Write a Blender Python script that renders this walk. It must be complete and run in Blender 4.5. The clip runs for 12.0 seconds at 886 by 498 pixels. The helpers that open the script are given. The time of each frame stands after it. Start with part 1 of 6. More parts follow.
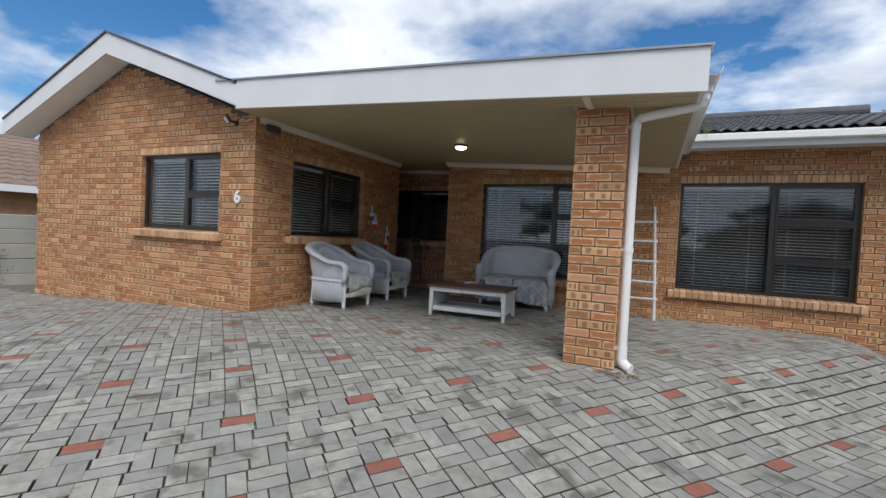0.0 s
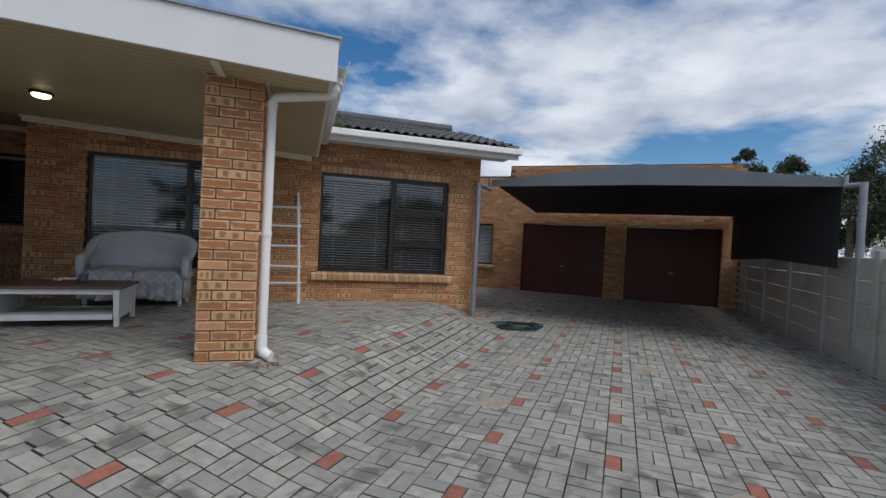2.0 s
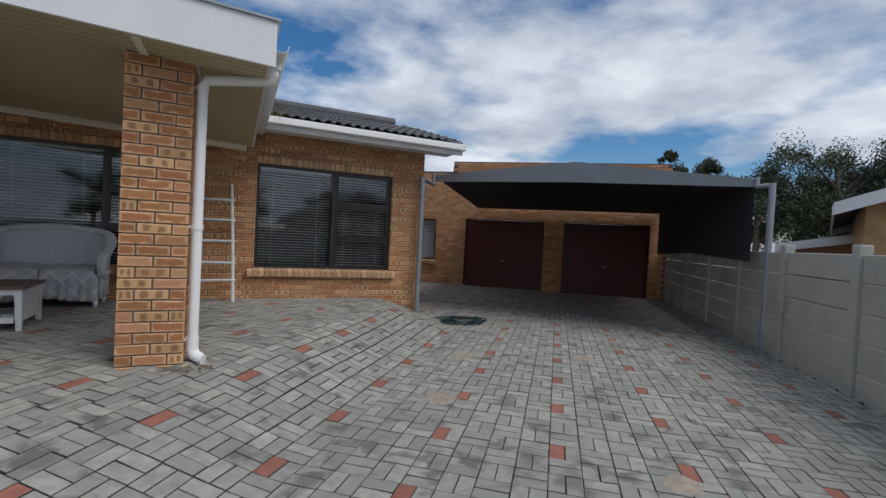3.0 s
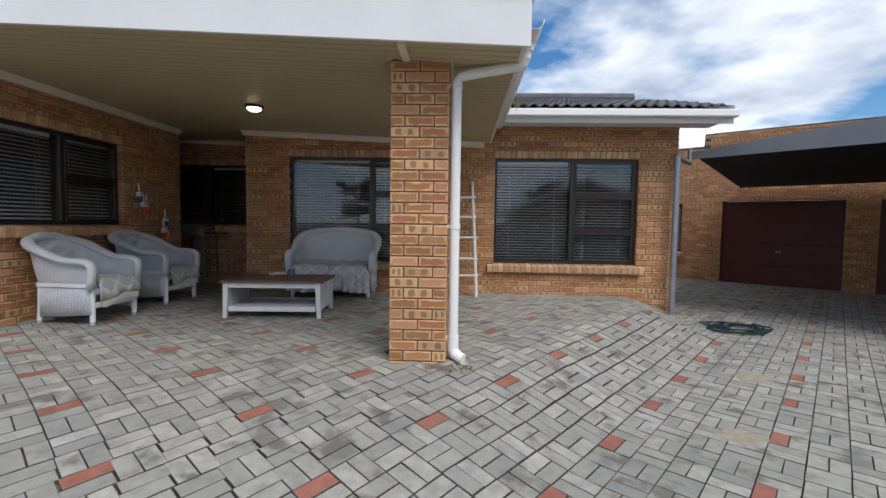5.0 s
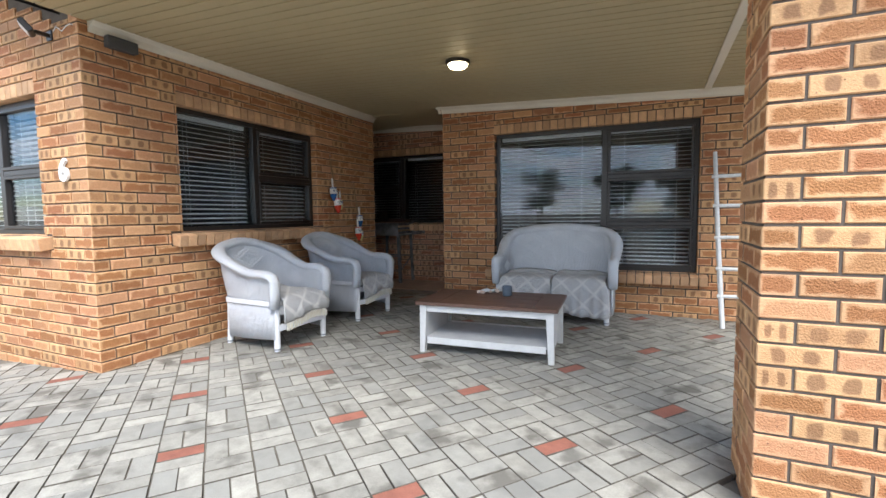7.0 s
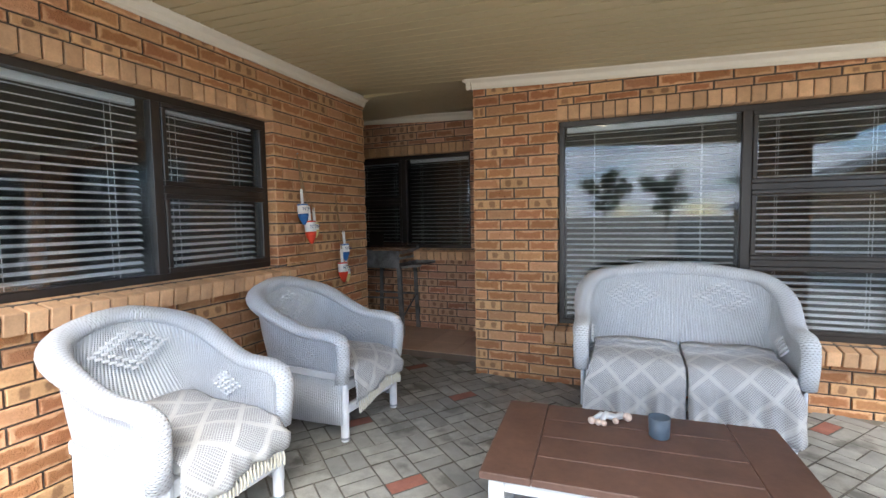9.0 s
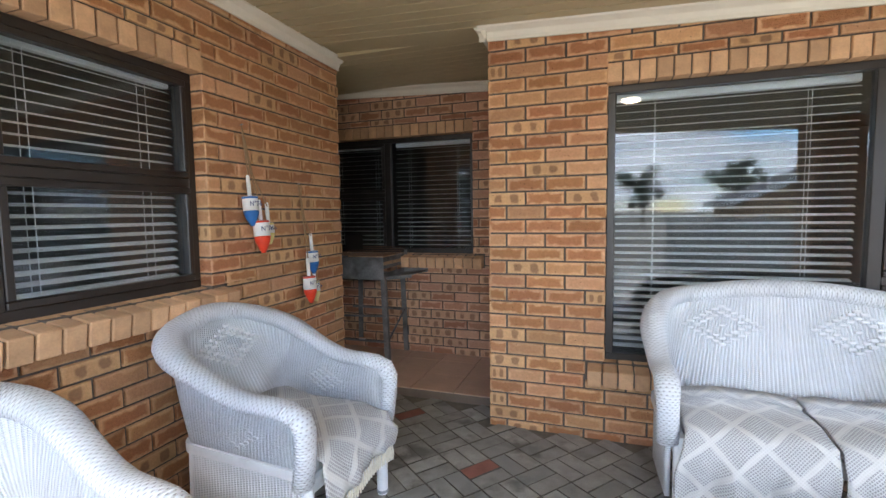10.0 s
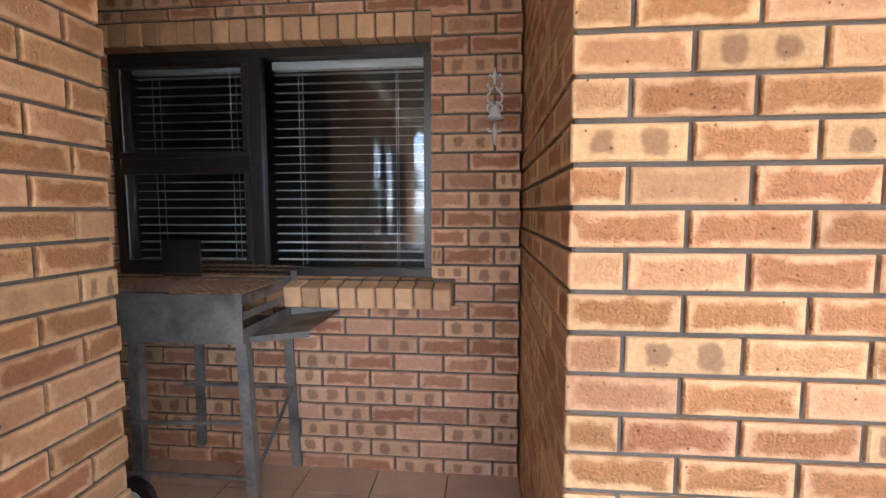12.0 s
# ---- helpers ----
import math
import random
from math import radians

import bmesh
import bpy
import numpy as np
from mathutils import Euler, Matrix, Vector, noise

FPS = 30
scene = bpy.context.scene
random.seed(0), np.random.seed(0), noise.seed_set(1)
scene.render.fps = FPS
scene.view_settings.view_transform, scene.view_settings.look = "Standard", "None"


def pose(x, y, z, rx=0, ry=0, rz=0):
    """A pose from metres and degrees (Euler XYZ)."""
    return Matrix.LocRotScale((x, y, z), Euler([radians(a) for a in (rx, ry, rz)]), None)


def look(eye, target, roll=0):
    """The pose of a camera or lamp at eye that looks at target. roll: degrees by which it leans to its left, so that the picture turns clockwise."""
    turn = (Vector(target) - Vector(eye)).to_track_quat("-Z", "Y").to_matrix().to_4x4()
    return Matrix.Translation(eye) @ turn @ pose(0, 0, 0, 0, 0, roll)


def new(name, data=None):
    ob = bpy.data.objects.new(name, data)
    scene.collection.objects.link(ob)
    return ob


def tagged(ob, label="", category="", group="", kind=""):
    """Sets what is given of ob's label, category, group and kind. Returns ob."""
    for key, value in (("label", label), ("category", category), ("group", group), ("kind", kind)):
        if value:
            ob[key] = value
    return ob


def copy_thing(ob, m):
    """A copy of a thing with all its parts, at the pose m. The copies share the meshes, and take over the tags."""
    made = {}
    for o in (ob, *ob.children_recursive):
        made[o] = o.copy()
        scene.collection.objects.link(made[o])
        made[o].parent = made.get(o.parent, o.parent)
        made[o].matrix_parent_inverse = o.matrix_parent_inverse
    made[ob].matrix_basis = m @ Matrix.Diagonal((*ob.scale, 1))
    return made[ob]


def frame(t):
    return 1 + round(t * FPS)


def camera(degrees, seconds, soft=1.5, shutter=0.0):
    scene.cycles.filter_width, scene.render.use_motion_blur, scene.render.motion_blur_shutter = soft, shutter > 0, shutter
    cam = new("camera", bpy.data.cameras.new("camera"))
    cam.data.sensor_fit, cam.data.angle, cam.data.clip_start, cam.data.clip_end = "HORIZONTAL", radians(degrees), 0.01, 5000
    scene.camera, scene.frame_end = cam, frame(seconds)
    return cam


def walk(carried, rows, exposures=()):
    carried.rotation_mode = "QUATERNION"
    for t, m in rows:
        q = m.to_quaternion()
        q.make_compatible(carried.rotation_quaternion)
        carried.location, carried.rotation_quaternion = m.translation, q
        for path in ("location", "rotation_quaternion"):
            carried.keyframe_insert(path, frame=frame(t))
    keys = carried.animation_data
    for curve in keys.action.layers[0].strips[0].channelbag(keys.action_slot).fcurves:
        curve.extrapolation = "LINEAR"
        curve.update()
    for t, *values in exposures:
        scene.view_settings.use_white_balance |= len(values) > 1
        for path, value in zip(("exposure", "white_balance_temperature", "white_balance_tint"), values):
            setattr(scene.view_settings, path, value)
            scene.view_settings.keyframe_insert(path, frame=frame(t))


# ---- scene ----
cam = camera(88.7, 12.0, shutter=0.0)
PATH = [
    (0, (0.247, 0.029, 1.486), (-0.585, 1.847, 1.431), 2.9),
    (0.5, (0.306, 0.066, 1.481), (-0.201, 2.001, 1.431), 2.9),
    (1, (0.339, 0.115, 1.465), (0.18, 2.109, 1.426), 3.0),
    (1.5, (0.348, 0.187, 1.462), (0.567, 2.175, 1.428), 2.9),
    (2, (0.361, 0.236, 1.46), (0.956, 2.146, 1.426), 2.9),
    (2.5, (0.364, 0.277, 1.459), (1.17, 2.107, 1.421), 3.0),
    (2.7, (0.359, 0.289, 1.457), (1.196, 2.105, 1.416), 3.0),
    (4.3, (0.207, 0.436, 1.451), (0.748, 2.36, 1.368), 1.9),
    (4.5, (0.178, 0.511, 1.445), (0.542, 2.475, 1.355), 1.5),
    (5, (0.117, 0.811, 1.471), (0.037, 2.806, 1.359), 0.8),
    (5.5, (-0.044, 1.116, 1.473), (-0.497, 3.058, 1.326), 0.0),
    (6, (-0.248, 1.495, 1.51), (-0.964, 3.356, 1.344), -0.5),
    (6.5, (-0.499, 1.95, 1.547), (-1.33, 3.762, 1.378), -0.6),
    (7, (-0.81, 2.454, 1.513), (-1.644, 4.266, 1.363), -0.7),
    (7.5, (-1.07, 2.975, 1.562), (-1.906, 4.787, 1.428), -1.0),
    (7.7, (-1.185, 3.148, 1.604), (-2.018, 4.962, 1.476), -1.2),
    (9.3, (-2.247, 4.427, 1.737), (-2.951, 6.294, 1.602), -1.0),
    (9.5, (-2.362, 4.614, 1.74), (-3.03, 6.494, 1.602), -1.0),
    (10, (-2.609, 5.043, 1.757), (-3.264, 6.927, 1.604), -0.8),
    (10.5, (-2.873, 5.48, 1.746), (-3.453, 7.387, 1.582), -0.7),
    (11, (-3.108, 5.931, 1.739), (-3.562, 7.871, 1.564), -0.4),
    (11.5, (-3.264, 6.435, 1.72), (-3.73, 8.372, 1.547), -0.8),
    (12, (-3.437, 6.899, 1.713), (-3.624, 8.883, 1.544), -0.1),
]
walk(cam, [(t, look(eye, target, roll)) for t, eye, target, roll in PATH], exposures=[(0.0, 0.2, 6500, 10), (2.5, -0.2, 6450, 10), (4.5, 0.05, 6500, 10), (5.5, 0.6, 6550, 10), (6.5, 1.2, 6500, 10), (7.5, 1.8, 6450, 10), (9.5, 2.75, 6500, 10), (10.5, 3.2, 6500, 11), (11.0, 3.45, 6500, 12), (11.5, 3.85, 6500, 13), (12.0, 4.0, 6450, 15)])

# ---------------------------------------------------------------- light
SUN_AZ, SUN_EL = 146.0, 53.0          # degrees: compass-like bearing of the sun from +y, and its height
world = bpy.data.worlds.new("sky")
scene.world = world
world.use_nodes = True
wn, wl = world.node_tree.nodes, world.node_tree.links
wn.clear()
w_out, w_bg = wn.new("ShaderNodeOutputWorld"), wn.new("ShaderNodeBackground")
w_sky = wn.new("ShaderNodeTexSky")
w_sky.sky_type, w_sky.sun_disc = "NISHITA", False
w_sky.sun_elevation, w_sky.sun_rotation = radians(SUN_EL), radians(SUN_AZ)
w_sky.air_density, w_sky.dust_density, w_sky.ozone_density = 1.0, 0.3, 3.0
w_bg.inputs["Strength"].default_value = 0.12
# clouds: a sheet at height, so that they crowd towards the horizon
w_geo = wn.new("ShaderNodeTexCoord")
w_sep = wn.new("ShaderNodeSeparateXYZ")
wl.new(w_geo.outputs["Generated"], w_sep.inputs[0])
w_add = wn.new("ShaderNodeMath"); w_add.operation = "ADD"; w_add.inputs[1].default_value = 0.16
w_max = wn.new("ShaderNodeMath"); w_max.operation = "MAXIMUM"; w_max.inputs[1].default_value = 0.02
wl.new(w_sep.outputs["Z"], w_max.inputs[0]); wl.new(w_max.outputs[0], w_add.inputs[0])
w_div = wn.new("ShaderNodeVectorMath"); w_div.operation = "DIVIDE"
w_comb = wn.new("ShaderNodeCombineXYZ")
for k in range(3):
    wl.new(w_add.outputs[0], w_comb.inputs[k])
wl.new(w_geo.outputs["Generated"], w_div.inputs[0]); wl.new(w_comb.outputs[0], w_div.inputs[1])
w_map = wn.new("ShaderNodeMapping")
w_map.inputs["Scale"].default_value = (1.0, 1.0, 0.0)
w_map.inputs["Location"].default_value = (3.1, 1.4, 0.0)
wl.new(w_div.outputs[0], w_map.inputs["Vector"])
w_n1, w_n2 = wn.new("ShaderNodeTexNoise"), wn.new("ShaderNodeTexNoise")
for node, scale, detail in ((w_n1, 0.75, 9), (w_n2, 1.6, 6)):
    node.inputs["Scale"].default_value, node.inputs["Detail"].default_value = scale, detail
    node.inputs["Roughness"].default_value = 0.55
    wl.new(w_map.outputs[0], node.inputs["Vector"])
w_ramp = wn.new("ShaderNodeValToRGB")
w_ramp.color_ramp.elements[0].position, w_ramp.color_ramp.elements[1].position = 0.41, 0.52
wl.new(w_n1.outputs["Fac"], w_ramp.inputs[0])
w_tone = wn.new("ShaderNodeValToRGB")
w_tone.color_ramp.elements[0].position, w_tone.color_ramp.elements[1].position = 0.3, 0.7
w_tone.color_ramp.elements[0].color, w_tone.color_ramp.elements[1].color = (3.2, 3.8, 4.9, 1), (8.0, 8.4, 9.0, 1)
wl.new(w_n2.outputs["Fac"], w_tone.inputs[0])
w_mix = wn.new("ShaderNodeMix"); w_mix.data_type = "RGBA"
wl.new(w_ramp.outputs["Color"], w_mix.inputs["Factor"])
w_sat = wn.new("ShaderNodeHueSaturation"); w_sat.inputs["Saturation"].default_value = 1.3; w_sat.inputs["Value"].default_value = 0.9
wl.new(w_sky.outputs[0], w_sat.inputs["Color"])
wl.new(w_sat.outputs[0], w_mix.inputs["A"]); wl.new(w_tone.outputs["Color"], w_mix.inputs["B"])
wl.new(w_mix.outputs["Result"], w_bg.inputs["Color"]); wl.new(w_bg.outputs[0], w_out.inputs[0])

sun = new("sun", bpy.data.lights.new("sun", "SUN"))
sun.data.energy, sun.data.angle, sun.data.color = 2.3, radians(38), (1.0, 0.965, 0.92)
_a, _e = radians(SUN_AZ), radians(SUN_EL)
sun.matrix_world = look((math.sin(_a) * math.cos(_e) * 30, math.cos(_a) * math.cos(_e) * 30, math.sin(_e) * 30), (0, 0, 0))

# ---------------------------------------------------------------- materials
def material(name, colour=(0.5, 0.5, 0.5), rough=0.7, metal=0.0, spots=0.12, scale=6.0, fine=60.0, bump=0.002, coat=0.0, vary=0.0, tint=None, spec=0.5):
    """A painted, cast or sawn surface: one colour with blotches, fine grain, relief, and a tone of its own for every piece."""
    m = bpy.data.materials.new(name)
    m.use_nodes = True
    n, l = m.node_tree.nodes, m.node_tree.links
    b = n["Principled BSDF"]
    b.inputs["Roughness"].default_value, b.inputs["Metallic"].default_value = rough, metal
    b.inputs["Coat Weight"].default_value = coat
    b.inputs["Specular IOR Level"].default_value = spec
    geo = n.new("ShaderNodeNewGeometry")
    obi = n.new("ShaderNodeObjectInfo")
    off = n.new("ShaderNodeVectorMath"); off.operation = "MULTIPLY_ADD"
    off.inputs[1].default_value = (1, 1, 1)
    l.new(geo.outputs["Position"], off.inputs[0])
    big, small = n.new("ShaderNodeTexNoise"), n.new("ShaderNodeTexNoise")
    for node, s, d in ((big, scale, 4), (small, fine, 3)):
        node.inputs["Scale"].default_value, node.inputs["Detail"].default_value = s, d
        l.new(geo.outputs["Position"], node.inputs["Vector"])
    add = n.new("ShaderNodeMath"); add.operation = "MULTIPLY_ADD"
    l.new(small.outputs["Fac"], add.inputs[0]); add.inputs[1].default_value = 0.5
    l.new(big.outputs["Fac"], add.inputs[2])
    rng = n.new("ShaderNodeMapRange")
    rng.inputs["From Min"].default_value, rng.inputs["From Max"].default_value = 0.45, 1.05
    rng.inputs["To Min"].default_value, rng.inputs["To Max"].default_value = 1 - spots, 1 + spots
    l.new(add.outputs[0], rng.inputs["Value"])
    value = rng.outputs[0]
    if vary:
        ran = n.new("ShaderNodeMath"); ran.operation = "ADD"
        l.new(obi.outputs["Random"], ran.inputs[0]); l.new(geo.outputs["Random Per Island"], ran.inputs[1])
        fra = n.new("ShaderNodeMath"); fra.operation = "FRACT"
        l.new(ran.outputs[0], fra.inputs[0])
        rr = n.new("ShaderNodeMapRange")
        rr.inputs["To Min"].default_value, rr.inputs["To Max"].default_value = 1 - vary, 1 + vary
        l.new(fra.outputs[0], rr.inputs["Value"])
        mul = n.new("ShaderNodeMath"); mul.operation = "MULTIPLY"
        l.new(value, mul.inputs[0]); l.new(rr.outputs[0], mul.inputs[1])
        value = mul.outputs[0]
    vec = n.new("ShaderNodeVectorMath"); vec.operation = "SCALE"
    vec.inputs[0].default_value = colour
    l.new(value, vec.inputs["Scale"])
    out = vec.outputs[0]
    if tint:
        mx = n.new("ShaderNodeMix"); mx.data_type = "RGBA"
        stain = n.new("ShaderNodeTexNoise")
        stain.inputs["Scale"].default_value, stain.inputs["Detail"].default_value = scale * 0.35, 6
        l.new(geo.outputs["Position"], stain.inputs["Vector"])
        sr = n.new("ShaderNodeMapRange")
        sr.inputs["From Min"].default_value, sr.inputs["From Max"].default_value = 0.555, 0.66
        l.new(stain.outputs["Fac"], sr.inputs["Value"]); l.new(sr.outputs[0], mx.inputs["Factor"])
        l.new(out, mx.inputs["A"]); mx.inputs["B"].default_value = (*tint, 1)
        out = mx.outputs["Result"]
    l.new(out, b.inputs["Base Color"])
    if bump:
        bp = n.new("ShaderNodeBump")
        bp.inputs["Distance"].default_value, bp.inputs["Strength"].default_value = bump, 0.6
        l.new(small.outputs["Fac"], bp.inputs["Height"]); l.new(bp.outputs[0], b.inputs["Normal"])
    return m


def brick_material(name, pale=(0.62, 0.365, 0.195), deep=(0.385, 0.165, 0.066), dark=0.0, two=0.78):
    """Clay face brick: pale yellow-orange edges and a flashed, browner middle; every brick differs."""
    m = bpy.data.materials.new(name)
    m.use_nodes = True
    n, l = m.node_tree.nodes, m.node_tree.links
    b = n["Principled BSDF"]
    b.inputs["Roughness"].default_value, b.inputs["Specular IOR Level"].default_value = 0.75, 0.3
    geo, obi, uv = n.new("ShaderNodeNewGeometry"), n.new("ShaderNodeObjectInfo"), n.new("ShaderNodeUVMap")

    def mth(op, a=None, c=None, x=None, clamp=False):
        k = n.new("ShaderNodeMath"); k.operation = op; k.use_clamp = clamp
        for i, v in enumerate((a, c, x)):
            if v is None:
                continue
            if isinstance(v, (int, float)):
                k.inputs[i].default_value = v
            else:
                l.new(v, k.inputs[i])
        return k.outputs[0]

    ran = mth("FRACT", mth("ADD", obi.outputs["Random"], geo.outputs["Random Per Island"]))
    sep = n.new("ShaderNodeSeparateXYZ"); l.new(uv.outputs[0], sep.inputs[0])
    du = mth("SUBTRACT", 0.5, mth("ABSOLUTE", mth("SUBTRACT", sep.outputs[0], 0.5)))
    dv = mth("SUBTRACT", 0.5, mth("ABSOLUTE", mth("SUBTRACT", sep.outputs[1], 0.5)))
    edge = mth("MINIMUM", mth("MULTIPLY", du, 2.2), dv)
    wob = n.new("ShaderNodeTexNoise")
    wob.inputs["Scale"].default_value, wob.inputs["Detail"].default_value = 17, 6
    l.new(geo.outputs["Position"], wob.inputs["Vector"])
    e2 = mth("ADD", edge, mth("MULTIPLY", mth("SUBTRACT", wob.outputs["Fac"], 0.5), 0.7))
    mid = n.new("ShaderNodeMapRange"); mid.interpolation_type = "SMOOTHSTEP"
    mid.inputs["From Min"].default_value, mid.inputs["From Max"].default_value = 0.03, 0.26
    l.new(e2, mid.inputs["Value"])
    # how strongly this brick is flashed
    ran2 = mth("FRACT", mth("MULTIPLY", ran, 7.31))
    ran3 = mth("FRACT", mth("MULTIPLY", ran, 23.7))
    force = n.new("ShaderNodeMapRange")
    force.inputs["From Min"].default_value, force.inputs["From Max"].default_value = -0.25, 0.55
    l.new(ran2, force.inputs["Value"])
    some = n.new("ShaderNodeMapRange")
    some.inputs["From Min"].default_value, some.inputs["From Max"].default_value = two, two + 0.03
    l.new(ran3, some.inputs["Value"])
    flash = mth("MULTIPLY", mth("MULTIPLY", mid.outputs[0], force.outputs[0]), mth("SUBTRACT", 1.0, mth("MULTIPLY", some.outputs[0], 0.7)))
    col = n.new("ShaderNodeMix"); col.data_type = "RGBA"
    l.new(mth("MULTIPLY", flash, 0.93), col.inputs["Factor"])
    col.inputs["A"].default_value, col.inputs["B"].default_value = (*pale, 1), (*deep, 1)
    # two burnt spots on some of them
    sx = mth("SUBTRACT", mth("ABSOLUTE", mth("SUBTRACT", sep.outputs[0], 0.5)), 0.22)
    sy = mth("SUBTRACT", sep.outputs[1], 0.5)
    rad = mth("POWER", mth("ADD", mth("POWER", mth("MULTIPLY", mth("ABSOLUTE", sx), 3.4), 4.0), mth("POWER", mth("ABSOLUTE", sy), 4.0)), 0.25)
    spot = n.new("ShaderNodeMapRange"); spot.interpolation_type = "SMOOTHSTEP"
    spot.inputs["From Min"].default_value, spot.inputs["From Max"].default_value = 0.44, 0.24
    l.new(mth("ADD", rad, mth("MULTIPLY", mth("SUBTRACT", wob.outputs["Fac"], 0.5), 0.75)), spot.inputs["Value"])
    burn = n.new("ShaderNodeMix"); burn.data_type = "RGBA"
    l.new(mth("MULTIPLY", mth("MULTIPLY", spot.outputs[0], some.outputs[0]), 0.62), burn.inputs["Factor"])
    l.new(col.outputs["Result"], burn.inputs["A"]); burn.inputs["B"].default_value = (0.15, 0.06, 0.035, 1)
    hsv = n.new("ShaderNodeHueSaturation")
    l.new(burn.outputs["Result"], hsv.inputs["Color"])
    grain = n.new("ShaderNodeTexNoise")
    grain.inputs["Scale"].default_value, grain.inputs["Detail"].default_value = 90, 5
    l.new(geo.outputs["Position"], grain.inputs["Vector"])
    val = n.new("ShaderNodeMapRange")
    val.inputs["To Min"].default_value, val.inputs["To Max"].default_value = 0.82 - dark, 1.12 - dark
    l.new(ran, val.inputs["Value"])
    l.new(mth("MULTIPLY", val.outputs[0], mth("ADD", 0.75, mth("MULTIPLY", grain.outputs["Fac"], 0.5))), hsv.inputs["Value"])
    hue = n.new("ShaderNodeMapRange")
    hue.inputs["To Min"].default_value, hue.inputs["To Max"].default_value = 0.492, 0.507
    l.new(ran3, hue.inputs["Value"]); l.new(hue.outputs[0], hsv.inputs["Hue"])
    # fired-out pits
    pit = n.new("ShaderNodeTexVoronoi"); pit.inputs["Scale"].default_value = 42
    l.new(geo.outputs["Position"], pit.inputs["Vector"])
    hole = n.new("ShaderNodeMapRange")
    hole.inputs["From Min"].default_value, hole.inputs["From Max"].default_value = 0.16, 0.09
    l.new(pit.outputs["Distance"], hole.inputs["Value"])
    psep = n.new("ShaderNodeSeparateColor"); l.new(pit.outputs["Color"], psep.inputs[0])
    pits = mth("MULTIPLY", hole.outputs[0], mth("GREATER_THAN", psep.outputs[0], 0.8))
    pmix = n.new("ShaderNodeMix"); pmix.data_type = "RGBA"
    l.new(mth("MULTIPLY", pits, 0.75), pmix.inputs["Factor"])
    l.new(hsv.outputs[0], pmix.inputs["A"]); pmix.inputs["B"].default_value = (0.05, 0.022, 0.014, 1)
    l.new(pmix.outputs["Result"], b.inputs["Base Color"])
    rug = n.new("ShaderNodeTexNoise")
    rug.inputs["Scale"].default_value, rug.inputs["Detail"].default_value = 140, 3
    l.new(geo.outputs["Position"], rug.inputs["Vector"])
    bp = n.new("ShaderNodeBump")
    bp.inputs["Distance"].default_value = 0.009
    l.new(mth("ADD", 0.35, mth("MULTIPLY", flash, 0.75)), bp.inputs["Strength"])
    l.new(rug.outputs["Fac"], bp.inputs["Height"]); l.new(bp.outputs[0], b.inputs["Normal"])
    return m


M_BRICK = brick_material("face_brick")
M_BRICK_DARK = brick_material("face_brick_red", (0.64, 0.39, 0.25), (0.37, 0.165, 0.085), two=0.62)
M_BRICK_EDGE = material("brick_on_edge", (0.57, 0.345, 0.19), 0.75, spots=0.2, scale=14, fine=110, bump=0.002, vary=0.22)
M_MORTAR = material("mortar", (0.115, 0.096, 0.08), 0.95, spots=0.2, scale=9, fine=120)
M_PAVER = material("paver_concrete", (0.29, 0.282, 0.25), 0.85, spots=0.28, scale=13, fine=150, vary=0.16, bump=0.004, tint=(0.135, 0.128, 0.112))
def cooler_blocks(m, tone, share):
    """Tints a share of the blocks towards a cooler grey."""
    n, l = m.node_tree.nodes, m.node_tree.links
    b = n["Principled BSDF"]
    geo, obi = n.new("ShaderNodeNewGeometry"), n.new("ShaderNodeObjectInfo")
    ad = n.new("ShaderNodeMath"); ad.operation = "ADD"
    l.new(obi.outputs["Random"], ad.inputs[0]); l.new(geo.outputs["Random Per Island"], ad.inputs[1])
    mu = n.new("ShaderNodeMath"); mu.operation = "MULTIPLY"; mu.inputs[1].default_value = 5.3; l.new(ad.outputs[0], mu.inputs[0])
    fr = n.new("ShaderNodeMath"); fr.operation = "FRACT"; l.new(mu.outputs[0], fr.inputs[0])
    mr = n.new("ShaderNodeMapRange"); l.new(fr.outputs[0], mr.inputs["Value"])
    mr.inputs["From Min"].default_value, mr.inputs["To Max"].default_value = 1 - share, 0.75
    mx = n.new("ShaderNodeMix"); mx.data_type = "RGBA"
    l.new(mr.outputs[0], mx.inputs["Factor"]); l.new(b.inputs["Base Color"].links[0].from_socket, mx.inputs["A"])
    mx.inputs["B"].default_value = (*tone, 1)
    l.new(mx.outputs["Result"], b.inputs["Base Color"])


cooler_blocks(M_PAVER, (0.215, 0.217, 0.203), 0.5)
M_PAVER_EDGE = material("dirty_paver_edge", (0.10, 0.09, 0.075), 0.95, spots=0.4, scale=14, fine=120, bump=0)
M_PAVER_RED = material("paver_red", (0.26, 0.10, 0.07), 0.85, spots=0.25, scale=12, fine=140, vary=0.12, bump=0.002)
M_SAND = material("jointing_sand", (0.15, 0.135, 0.11), 0.95, spots=0.35, scale=12, fine=160)
M_SOIL = material("soil", (0.16, 0.12, 0.08), 0.95, spots=0.3, scale=0.6, fine=30)
M_WHITE = material("white_paint", (0.80, 0.80, 0.79), 0.45, spots=0.05, scale=3, fine=40, bump=0.0006)
M_FASCIA = material("painted_fascia", (0.70, 0.705, 0.71), 0.5, spots=0.05, scale=2, fine=50, bump=0.0006)
M_PVC = material("white_pvc", (0.80, 0.79, 0.77), 0.35, spots=0.04, scale=4, fine=30, bump=0)
